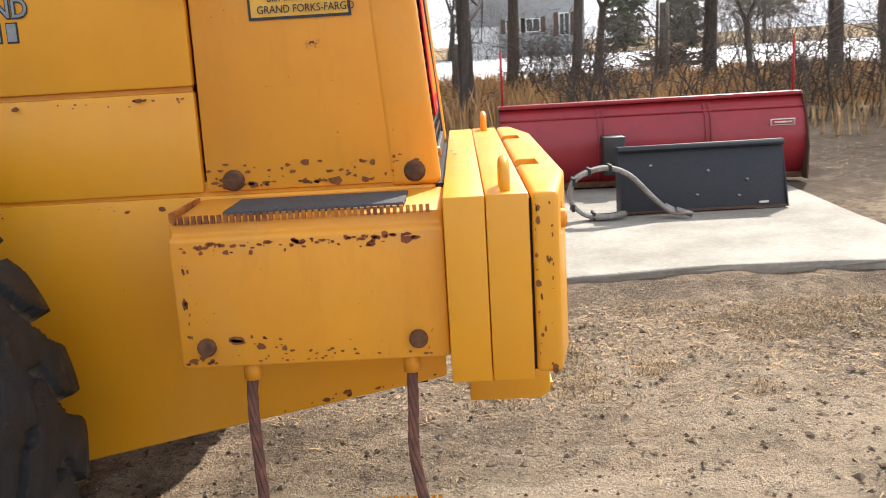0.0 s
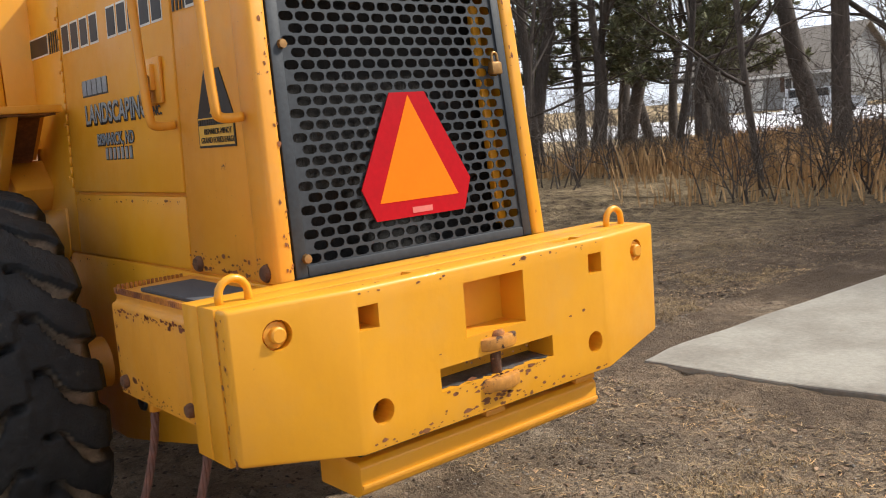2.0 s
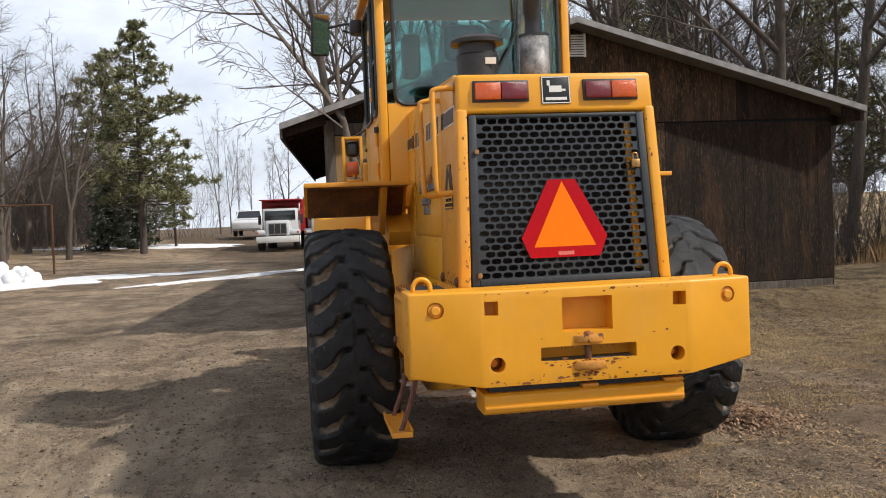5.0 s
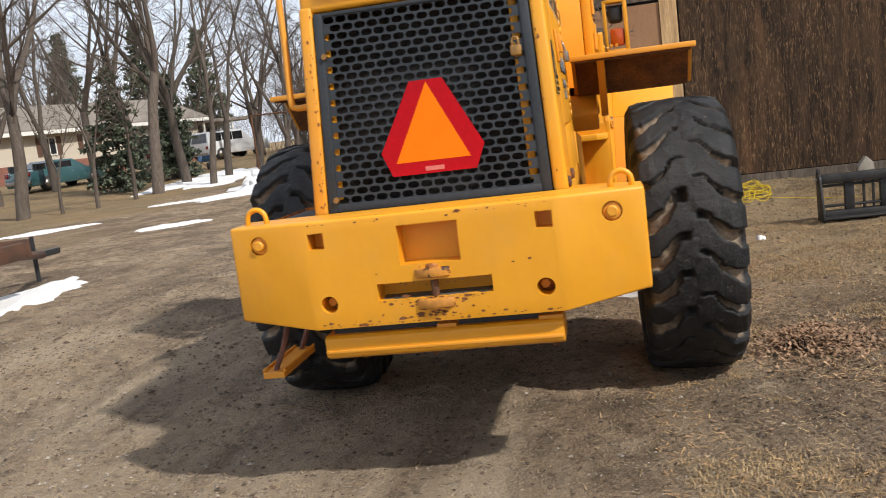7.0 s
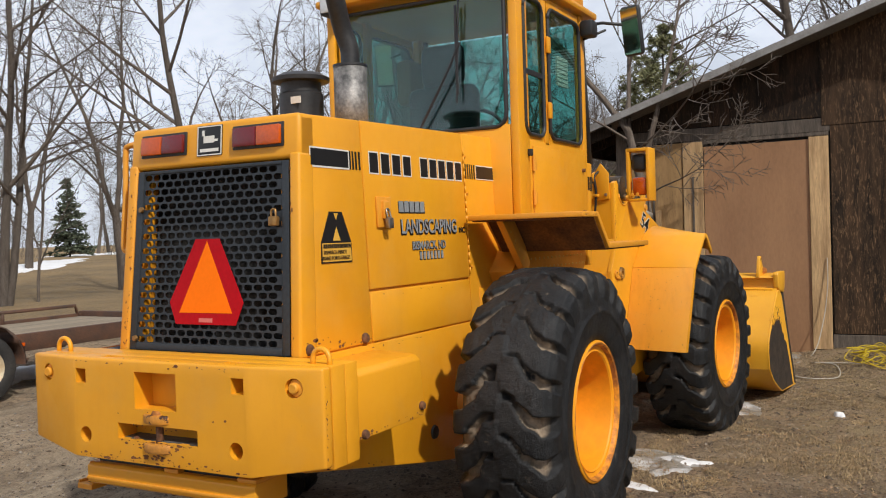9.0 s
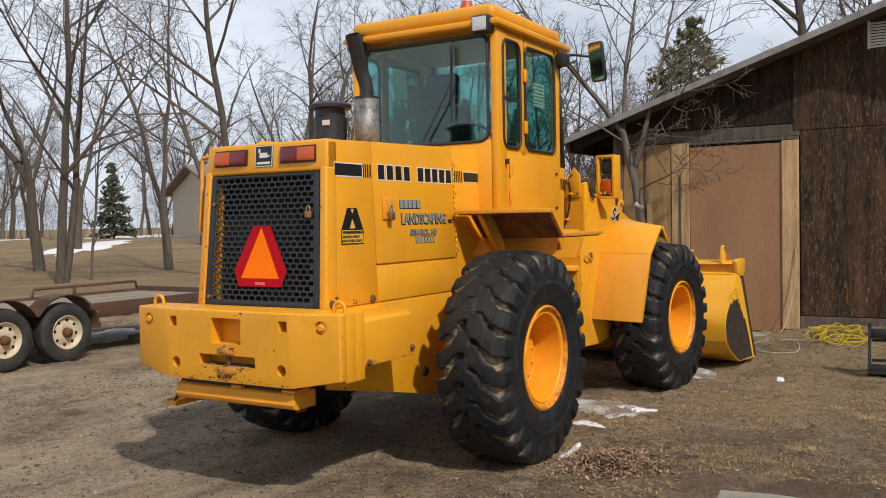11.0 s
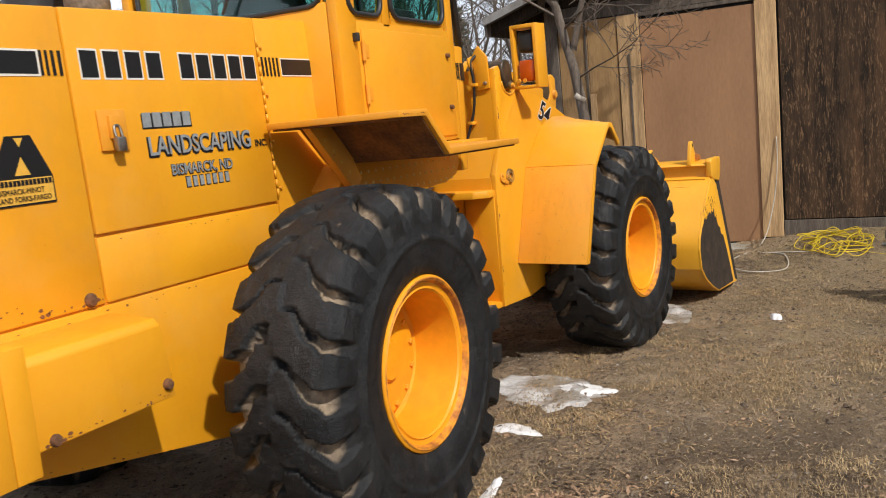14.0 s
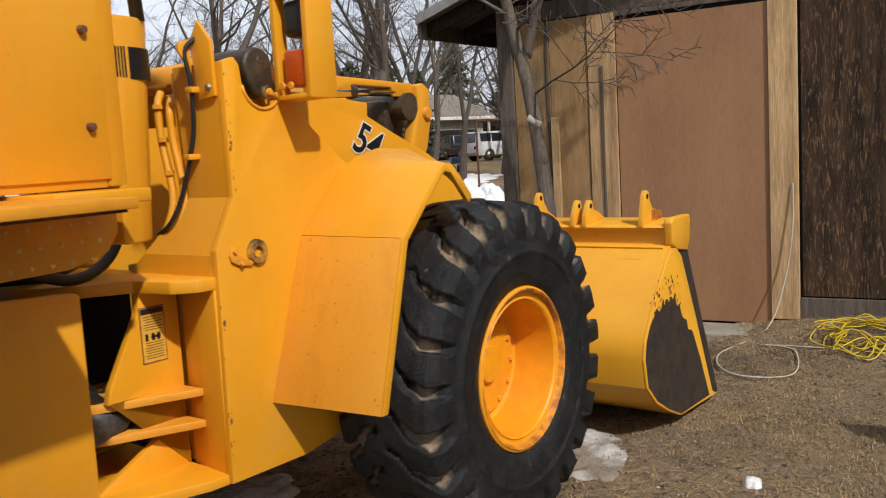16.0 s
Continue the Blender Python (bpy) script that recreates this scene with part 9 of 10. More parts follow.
def pine_tree(seed, height, width, layers):
    """An open pine: bare lower trunk, uneven whorls, and round needle clumps on up-curved twigs."""
    rnd = random.Random(seed)
    sp = Sprout()
    sp.limb([Vector((0, 0, -0.2)), Vector((0.08, 0.03, height * 0.35)), Vector((-0.05, 0.06, height * 0.7)), Vector((0, 0, height * 0.97))], 0.21, 0.03, 9, True)
    vs, fs = [], []

    def clump(c, r, axis):
        for e in range(24):
            dd = (axis * 0.55 + Vector((rnd.gauss(0, 1), rnd.gauss(0, 1), rnd.gauss(0, 0.8) + 0.25))).normalized()
            _, q, u = frame_of(dd)
            a = rnd.uniform(0, 3.14)
            q = (q * math.cos(a) + u * math.sin(a)) * (r * 0.085)
            o, ln = len(vs), r * rnd.uniform(0.65, 1.1)
            vs.extend([c + dd * ln * 0.05 - q, c + dd * ln * 0.05 + q, c + dd * ln * 0.75 + q * 0.8, c + dd * ln, c + dd * ln * 0.75 - q * 0.8])
            fs.append((o, o + 1, o + 2, o + 3, o + 4))
    for q in range(layers):
        t = q / (layers - 1)
        z = height * (0.22 + 0.75 * t)
        full = float(np.interp(t, [0, 0.15, 0.35, 0.6, 0.85, 1.0], [0.75, 1.0, 0.95, 0.66, 0.34, 0.10])) * width
        lop = rnd.uniform(0, 6.283)
        for k in range(rnd.randint(4, 6)):
            a = 6.283 * (k + rnd.uniform(-0.3, 0.3)) / 5 + q * 1.3
            ln = full * rnd.uniform(0.55, 1.1) * (1 + 0.22 * math.cos(a - lop))
            d = Vector((math.cos(a), math.sin(a), rnd.uniform(-0.12, 0.12) + 0.35 * t))
            root = Vector((0, 0, z + rnd.uniform(-0.25, 0.25)))
            pts = [root, root + d * ln * 0.5 - Vector((0, 0, 0.05 * ln)), root + d * ln + Vector((0, 0, 0.06 * ln))]
            sp.limb(pts, 0.045 * (1.1 - t), 0.010, 4)
            for j in range(max(3, int(ln * 3.6))):
                f_ = 0.30 + 0.72 * rnd.random() ** 0.8
                base = root + d * ln * f_
                out = (d * 0.6 + Vector((rnd.gauss(0, 0.6), rnd.gauss(0, 0.6), rnd.uniform(0.1, 0.7)))).normalized()
                side = rnd.uniform(0.15, 0.55) * (0.5 + 0.3 * full)
                tip = base + out * side
                sp.limb([base, tip], 0.009, 0.005, 3)
                clump(tip, rnd.uniform(0.26, 0.42), out)
                if rnd.random() < 0.8:
                    clump(base.lerp(tip, 0.45) + Vector((rnd.gauss(0, 0.1), rnd.gauss(0, 0.1), rnd.gauss(0, 0.08))), rnd.uniform(0.18, 0.28), out)
    clump(Vector((0, 0, height)), 0.3, Vector((0, 0, 1)))
    return split_tree(sp, bark_dark) + [from_lists("needles", vs, fs, needle)]


pine_me = pine_tree(41, 12.3, 3.5, 20)
spruce_me = conifer("trunk", 42, 4.6, 1.3, needle_blue, 0.22, 18, 9, -0.12, 0.08, 0.07, 0.07)
tall_me = conifer("trunk", 43, 13, 2.9, needle_blue, 0.5, 24, 10, -0.10, 0.06, 0.05, 0.18)


def evergreen(meshes, x, y, size, turn, label, group):
    t = thing("conifer", label, "conifer", pose(x, y, bare(x, y), 0, 0, turn) @ Matrix.Diagonal((size, size, size, 1)), group)
    for me in meshes:
        o = new(me.name.split(".")[0], me)
        o.parent = t
    return t


evergreen(pine_me, -44.0, -6.75, 0.97, 30, "tall open-crowned pine by the drive", "conifers along the drive")
evergreen(pine_me, -58.5, -11.4, 1.02, 10, "open-crowned pine behind the tall one", "conifers along the drive")
evergreen(spruce_me, -47.0, -9.1, 1.0, 0, "small spruce by the drive", "conifers along the drive")
evergreen(spruce_me, -49.5, -8.0, 0.95, 70, "small spruce by the drive", "conifers along the drive")
evergreen(pine_me, -50.3, -5.95, 0.42, 200, "young pine by the drive", "conifers along the drive")
evergreen(spruce_me, -30.6, -16.6, 1.1, 120, "blue-grey spruce on the lawn", "spruces on the lawn")
evergreen(spruce_me, -35.6, -16.6, 1.05, 220, "blue-grey spruce on the lawn", "spruces on the lawn")
for x, y, sz, tn in ((-13.5, 24.5, 0.9, 15), (-19, 25.5, 1.0, 190)):
    evergreen(pine_me, x, y, sz, tn, "open-crowned pine among the bare trees", "pines of the north wood")
for x, y, sz, tn in [(-96, -60, 1.25, 0), (-92, -68, 1.1, 60), (-100, -52, 1.3, 140), (-104, -46, 1.2, 200)]:
    evergreen(tall_me, x, y, sz, tn, "tall dark spruce behind the house", "spruces behind the house")
evergreen(spruce_me, -46, -56, 1.35, 20, "lone spruce at the lawn's far edge", "spruces on the lawn")
for x, y, sz, tn in [(-31, 15, 0.85, 0), (-34, 18, 0.95, 80), (-33, 10, 0.8, 160), (-40, 21, 1.0, 240), (-27, 21, 0.85, 300), (-14, 74, 0.7, 10), (8, 78, .7, 70), (14, 76, .75, 10), (20, 80, .8, 110), (2, 80, .7, 50), (26, 77, .8, 200)]:
    evergreen(tall_me if rnd.random() < 0.6 else pine_me, x, y, sz, tn, "dark conifer among bare trees", "conifers behind the shed" if y < 40 else "far conifers")

# tall dead grass along the wood's edge
rnd = random.Random(55)
vs, fs = [], []
for k in range(34000):
    x, y = rnd.uniform(-17, 13), 0
    y = rnd.uniform(11.8 if x > -1 else 12.5, 33)
    if y < 15.5 and rnd.random() < 0.78:
        continue
    if noise.noise(Vector((x * 0.35, y * 0.35, 3))) < -0.25:
        continue
    hgt = rnd.uniform(0.3, 0.8) * (0.7 if y < 14 else 1)
    a, ln = rnd.uniform(0, 6.283), rnd.uniform(0.05, 0.35) * hgt
    wd = 0.006 + 0.0008 * y
    ax, ay = math.cos(a), math.sin(a)
    o, z = len(vs), bare(x, y) - 0.02
    vs += [(x - ay * wd, y + ax * wd, z), (x + ay * wd, y - ax * wd, z), (x + ax * ln * 0.4 + ay * wd * 0.7, y + ay * ln * 0.4 - ax * wd * 0.7, z + hgt * 0.6), (x + ax * ln, y + ay * ln, z + hgt)]
    fs += [(0 + o, 1 + o, 2 + o), (0 + o, 2 + o, 3 + o)]
tagged(new("tall_grass", from_lists("tall_grass", vs, fs, dry_grass)), "tall tan dead grass at the wood's edge", "grass", kind="stuff")


# ---- snow plough blade, steel plate and hose on the slab ----
plough = thing("plough_blade", "red steel snow plough blade lying on the concrete slab", "plough blade", pose(1.82, 8.35, 0.085, 0, 0, -1.5))
prof = [(-0.16, 0.0), (-0.05, 0.10), (0.03, 0.26), (0.05, 0.42), (0.0, 0.60), (-0.10, 0.72), (-0.13, 0.76), (-0.10, 0.78), (-0.05, 0.74), (0.06, 0.60), (0.11, 0.42), (0.09, 0.24), (0.0, 0.07), (-0.10, -0.0)]
prof = [(-y, z) for y, z in prof]
bm = bmesh.new()
add_prism(bm, [(y, z) for y, z in prof], "x", -1.40, 1.40)
part("moldboard", bm, blade_red, plough)
for x in (-1.41, 1.40):
    bm = bmesh.new()
    add_prism(bm, [(-0.16, 0.0), (-0.18, 0.30), (-0.12, 0.55), (0.02, 0.78), (0.16, 0.79), (0.17, 0.0)], "x", x, x + 0.012)
    part("end_plate", bm, trailer_rust, plough)
for x in (-0.46, 0.52):
    for dx in (-0.025, 0.025):
        bm = bmesh.new()
        add_prism(bm, [(-0.02, 0.05), (-0.12, 0.26), (-0.135, 0.42), (-0.08, 0.60), (0.02, 0.735), (0.05, 0.70), (-0.04, 0.58), (-0.09, 0.42), (-0.07, 0.26), (0.02, 0.08)], "x", x + dx - 0.006, x + dx + 0.006)
        part("rib", bm, blade_red, plough)
bm = bmesh.new()
add_box(bm, -1.40, 1.40, 0.02, 0.15, 0.765, 0.80, 0.008)
part("top_rail", bm, blade_red, plough)
bm = bmesh.new()
add_box(bm, -1.40, 1.40, -0.03, 0.0, 0.655, 0.675, 0.004)
part("upper_lip", bm, blade_red, plough)
bm = bmesh.new()
add_box(bm, -1.40, 1.40, -0.02, 0.10, 0.0, 0.05, 0.004)
part("cutting_edge", bm, rust_steel, plough)
bm = bmesh.new()
add_box(bm, 1.08, 1.30, -0.103, -0.085, 0.50, 0.56, 0.004)
lab = part("maker_decal", bm, decal_white, plough)
bm = bmesh.new()
add_box(bm, 1.09, 1.29, -0.105, -0.102, 0.508, 0.552, 0.002)
part("decal_field", bm, blade_red, lab)
bm = bmesh.new()
for k in range(9):
    add_box(bm, 1.115 + 0.018 * k, 1.127 + 0.018 * k, -0.1065, -0.1045, 0.522, 0.538)
part("letter_bar", bm, decal_white, lab)
for x in (-1.36, 1.34):
    bm = bmesh.new()
    add_tube(bm, [(x, 0.1, 0.78), (x, 0.1, 1.30)], 0.012, 8)
    part("marker_rod", bm, dump_red, plough)
bm = bmesh.new()
add_box(bm, -0.48, -0.28, -0.35, -0.12, 0.15, 0.50, 0.02)
part("mount_lug", bm, black, plough)

plate = thing("steel_plate", "scuffed dark steel attachment plate lying against its hoses", "steel plate", pose(1.94, 6.9, 0.078, 0, 0, 0.8))
bm = bmesh.new()
add_prism(bm, [(0.0, 0.0), (0.02, 0.0), (0.17, 0.50), (0.15, 0.50)], "x", -0.645, 0.645, 0.003)
part("face_plate", bm, plate_dark, plate)
bm = bmesh.new()
add_prism(bm, [(0.12, 0.47), (0.10, 0.49), (0.13, 0.52), (0.20, 0.515), (0.19, 0.48)], "x", -0.655, 0.655, 0.004)
part("top_flange", bm, plate_dark, plate)
for x in (-0.655, 0.643):
    bm = bmesh.new()
    add_prism(bm, [(-0.02, 0.0), (0.16, 0.51), (0.24, 0.50), (0.20, 0.0)], "x", x, x + 0.012, 0.002)
    part("side_gusset", bm, plate_dark, plate)
bm = bmesh.new()
add_box(bm, -0.65, 0.65, -0.01, 0.06, 0.0, 0.018, 0.003)
part("bottom_flange", bm, trailer_rust, plate)
bm = bmesh.new()
for x, z in ((-0.05, 0.12), (0.05, 0.30), (0.35, 0.22), (-0.4, 0.36), (0.28, 0.10)):
    add_tube(bm, [(x, 0.3 * z - 0.012, z), (x, 0.3 * z + 0.01, z)], 0.012, 10)
part("bolt", bm, steel, plate)
bm = bmesh.new()
add_box(bm, 0.43, 0.50, -0.003, 0.012, 0.035, 0.05, m=None)
part("label", bm, decal_white, plate)
hoses = thing("hydraulic_hoses", "coiled pair of wrapped hydraulic hoses with steel couplings", "hose", pose(1.2, 6.78, 0.08))
for dy, mat, r in ((0.0, hose_grey, 0.02), (0.05, hose_black, 0.017), (-0.03, hose_grey, 0.018)):
    bm = bmesh.new()
    pts = [(0.10, 0.02 + dy, 0.03), (-0.05, dy - 0.03, 0.02), (-0.22, dy, 0.04), (-0.33, dy, 0.16), (-0.30, dy, 0.30), (-0.18, dy, 0.37), (-0.02, dy, 0.39), (0.14, dy, 0.32), (0.30, dy - 0.06, 0.15), (0.42, dy - 0.08, 0.05), (0.52, dy - 0.10, 0.03)]
    add_tube(bm, smooth_path(pts, 6), r, 8)
    h_ = part("hose", bm, mat, hoses)
bm = bmesh.new()
add_tube(bm, [(0.38, -0.08, 0.09), (0.48, -0.10, 0.03)], 0.024, 8)
add_tube(bm, [(0.46, -0.12, 0.06), (0.58, -0.12, 0.02)], 0.024, 8)
part("coupling", bm, steel, hoses)
for x, z in ((-0.30, 0.30), (-0.18, 0.37), (-0.02, 0.39), (-0.31, 0.1), (-0.15, 0.03)):
    bm = bmesh.new()
    add_box(bm, x - 0.012, x + 0.012, -0.06, 0.08, z - 0.03, z + 0.03, 0.006)
    part("tie_band", bm, hose_black, hoses)

# ---- fork frame by the shed ----
rack = thing("fork_frame", "black steel fork carriage frame resting on the ground", "fork frame", pose(-6.05, 5.19, soil_height(-6.05, 5.8) - 0.01, 0, 0, 2) @ Matrix.Diagonal((1, 1, 0.86, 1)))
for nm, b in (("top_rail", (-0.07, 0.04, 0.0, 1.28, 0.44, 0.545)), ("inner_rail", (-0.05, 0.0, 0.03, 1.25, 0.395, 0.425)), ("bottom_rail", (-0.07, 0.05, 0.0, 1.28, 0.02, 0.115)),
              ("inner_rail", (-0.05, 0.0, 0.03, 1.25, 0.155, 0.185)), ("step_rail", (0.05, 0.16, 0.02, 1.26, 0.03, 0.055))):
    bm = bmesh.new()
    add_box(bm, *b, 0.008)
    part(nm, bm, frame_black, rack)
for y in (0.30, 0.64, 0.98):
    bm = bmesh.new()
    add_box(bm, -0.055, 0.005, y - 0.045, y + 0.045, 0.10, 0.45, 0.006)
    part("upright", bm, frame_black, rack)
for y in (0.44, 0.53, 0.78, 0.87):
    bm = bmesh.new()
    add_box(bm, -0.03, -0.005, y - 0.012, y + 0.012, 0.11, 0.44, 0.003)
    part("inner_bar", bm, frame_black, rack)
for y, t in ((0.0, 1), (1.28, -1)):
    bm = bmesh.new()
    add_prism(bm, [(-0.075, 0.0), (-0.075, 0.56), (0.02, 0.56), (0.06, 0.50), (0.14, 0.10), (0.14, 0.0)], "y", *sorted((y, y + t * 0.022)), 0.004)
    plate_ = part("end_plate", bm, frame_black, rack)
    bm = bmesh.new()
    add_lathe(bm, [(0, 0.03), (0.016, 0.028), (0.018, 0.0)], (-0.03, y - t * 0.002, 0.49), "y", 10, -t)
    part("bolt_stub", bm, steel, plate_)
bm = bmesh.new()
add_box(bm, -0.045, 0.0, -0.004, 0.03, 0.545, 0.62, 0.006)
part("end_tab", bm, frame_black, rack)
rack2 = thing("rubble_block", "broken concrete lump against the shed wall", "rubble", pose(-8.17, 6.2, 0.14))
bm = bmesh.new()
add_prism(bm, [(-0.10, 0.0), (0.12, 0.0), (0.10, 0.16), (0.02, 0.24), (-0.07, 0.12)], "x", -0.06, 0.06, 0.015)
part("lump", bm, concrete, rack2)

# ---- flatbed trailer ----
trailer = thing("flatbed_trailer", "rusty tandem-axle flatbed trailer with a bare wooden deck", "trailer", pose(-2.4, -4.3, 0.0))
TZ = 0.60


def tpart(nm, b, mat, bev=0.006, label=""):
    bm = bmesh.new()
    add_box(bm, *b, bev)
    return part(nm, bm, mat, trailer, label)


for y in (-0.95, 0.78):
    tpart("side_rail", (-3.2, 4.2, y, y + 0.07, TZ - 0.14, TZ + 0.05), trailer_rust)
for k in range(12):
    y = -0.87 + 0.137 * k
    tpart("deck_plank", (-3.15, 4.2, y, y + 0.131, TZ - 0.03, TZ + 0.012), deck_wood, 0.004)
tpart("end_rail", (-3.28, -3.2, -0.95, 0.85, TZ - 0.14, TZ + 0.08), trailer_rust)
tpart("cross_member", (-1.6, -1.5, -0.9, 0.8, TZ - 0.16, TZ - 0.04), trailer_rust)
bm = bmesh.new()
add_tube(bm, [(-1.3, -0.90, TZ), (-1.35, -0.90, TZ + 0.16), (-3.1, -0.90, TZ + 0.16), (-3.15, -0.90, TZ)], 0.025, 6)
add_tube(bm, [(-2.0, -0.90, TZ), (-2.0, -0.90, TZ + 0.16)], 0.025, 6)
part("side_loop", bm, trailer_rust, trailer)
bm = bmesh.new()
outer, inner = [], []
for cx in (0.39, -0.41):
    for k in range(13):
        a = radians(180 * k / 12) if cx > 0 else radians(180 * k / 12)
        x, z = cx + 0.44 * math.cos(a), 0.38 + 0.44 * math.sin(a)
        if (cx > 0 and x > -0.01) or (cx < 0 and x < -0.01):
            outer.append((x, z))
fender = [(0.86, 0.42)] + outer + [(-0.88, 0.42)]
for (xa, za), (xb, zb) in zip(fender, fender[1:]):
    add_prism(bm, [(xa, za), (xb, zb), (xb * 0.975, zb - 0.02), (xa * 0.975, za - 0.02)], "y", 0.83, 1.13)
bmesh.ops.remove_doubles(bm, verts=list(bm.verts), dist=0.0005)
part("fender", bm, trailer_rust, trailer, "rusty double-hump wheel fender")
bm = bmesh.new()
add_box(bm, -0.84, 0.82, 0.84, 0.86, 0.30, TZ + 0.04)
part("wheel_well", bm, trailer_rust, trailer)
bm = bmesh.new()
add_lathe(bm, [(0.195, -0.09), (0.23, -0.105), (0.31, -0.105), (0.345, -0.085), (0.358, -0.05), (0.36, 0), (0.358, 0.05), (0.345, 0.085), (0.31, 0.105), (0.23, 0.105), (0.195, 0.09)], (0, 0, 0), "y", 40)
t_tyre = mesh_of("tyre", bm, tyre_plain, True, 30)
bm = bmesh.new()
add_lathe(bm, [(0.197, 0.09), (0.205, 0.10), (0.20, 0.105), (0.175, 0.07), (0.16, 0.055), (0.13, 0.06), (0.095, 0.075), (0.07, 0.075), (0, 0.075)], (0, 0, 0), "y", 40)
t_rim = mesh_of("rim", bm, wheel_cream, True, 30)
# the wheel's vent holes are dark discs, their shade given as colour
bm = bmesh.new()
add_tube(bm, [(0, 0.055, 0), (0, 0.061, 0)], 0.02, 10)
t_holes = mesh_of("vent_hole", bm, inner_shade, False)
bm = bmesh.new()
add_tube(bm, [(0, 0.07, 0), (0, 0.13, 0)], [0.06, 0.05], 14)
t_hub = mesh_of("hub_cap", bm, rust_steel, True)
for x in (0.39, -0.41):
    for s in (1, -1):
        w = new("wheel", t_tyre)
        w.parent = trailer
        w.matrix_basis = pose(x, s * 1.0 - (0.06 if s < 0 else 0), 0.36, 0, 20 * x, 0 if s > 0 else 180)
        for k in range(8):
            o = new("vent_hole", t_holes)
            o.parent = w
            o.matrix_basis = pose(0.145 * math.cos(k * math.pi / 4), 0, 0.145 * math.sin(k * math.pi / 4))
        for nm, me in (("rim", t_rim), ("hub_cap", t_hub)):
            o = new(nm, me)
            o.parent = w
tpart("axle", (-0.45, -0.37, -0.95, 0.95, 0.32, 0.40), trailer_rust)
tpart("axle", (0.35, 0.43, -0.95, 0.95, 0.32, 0.40), trailer_rust)
tpart("marker_lamp", (-1.02, -0.98, 0.86, 0.88, TZ - 0.08, TZ - 0.04), lens_amber, 0.003)

for s in (-1, 1):
    bm = bmesh.new()
    add_tube(bm, [(-3.15, s * 0.75 - 0.05, TZ - 0.1), (-4.6, s * 0.05, 0.34)], 0.05, 8)
    part("tongue_bar", bm, trailer_rust, trailer)
bm = bmesh.new()
add_tube(bm, [(-4.5, 0, 0.0), (-4.5, 0, 0.6)], 0.03, 8)
add_box(bm, -5.0, -4.5, -0.05, 0.05, 0.3, 0.38, 0.01)
part("hitch_coupler", bm, black, trailer)

# ---- clothes post by the drive ----
bm = bmesh.new()
add_tube(bm, [(-29, -7.33, -0.1), (-29, -7.30, 2.5)], 0.04, 8)
add_tube(bm, [(-29, -7.30, 2.47), (-29, -9.95, 2.52)], 0.03, 8)
add_tube(bm, [(-29, -9.95, -0.1), (-29, -9.95, 2.55)], 0.04, 8)
solid("swing_frame", bm, rust_steel, "rusty pipe frame standing on the lawn", "pipe frame")
# fence posts in the dead grass
for x, y, hh in ((5.05, 22.0, 2.3), (-6.75, 22.3, 1.9), (-12, 22.5, 1.7), (0.0, 22.2, 1.6)):
    bm = bmesh.new()
    add_tube(bm, [(0, 0, -0.2), (0.03, 0.02, hh)], [0.13, 0.115], 10)
    solid("fence_post", bm, wood_grey, "weathered grey wooden fence post in grass", "fence post", m=pose(x, y, bare(x, y)), group="old fence posts", smooth=True)
bm = bmesh.new()
rnd = random.Random(71)
for k in range(3):
    add_tube(bm, [(x, 22.1 + 0.15 * noise.noise(Vector((x, k, 0))), 0.5 + 0.4 * k + 0.05 * noise.noise(Vector((x * 0.5, k, 3)))) for x in range(-14, 8)], 0.004, 3)
solid("fence_wire", bm, rust_steel, "slack rusty fence wire", "fence wire")
# heap of dead brush on the snowfield
vs, fs = [], []
sp = Sprout()
rr = random.Random(81)
for k in range(260):
    a, r = rr.uniform(0, 6.283), rr.uniform(0, 1.6)
    p = Vector((r * math.cos(a), 0.6 * r * math.sin(a), rr.uniform(0, 1.1) * (1 - r / 1.9)))
    d = Vector((rr.uniform(-1, 1), rr.uniform(-1, 1), rr.uniform(-0.1, 0.5))).normalized()
    sp.limb([p, p + d * 0.5, p + d * 0.9 + Vector((0, 0, -0.1))], 0.05, 0.02, 3)
ob = tagged(new("brush_heap", from_lists("brush_heap", sp.v, sp.f, hay)), "heap of dead brown brush on the snow", "brush heap", kind="stuff")
ob.matrix_basis = pose(10.2, 43, bare(10.2, 43) + 0.1)
# loose planks by the shed
for k, (x, y, t) in enumerate(((-15.6, 1.55, 4), (-16.4, 1.75, -2), (-15.9, 1.35, 7), (-17.2, 1.65, 2))):
    bm = bmesh.new()
    add_box(bm, -1.2, 1.2, -0.1, 0.1, 0, 0.05, 0.006)
    solid("loose_plank", bm, wood_grey, "grey loose plank lying beside the shed", "plank", m=pose(x, y, 0.0 + 0.05 * (k % 2), 0, 0, t), group="loose planks")


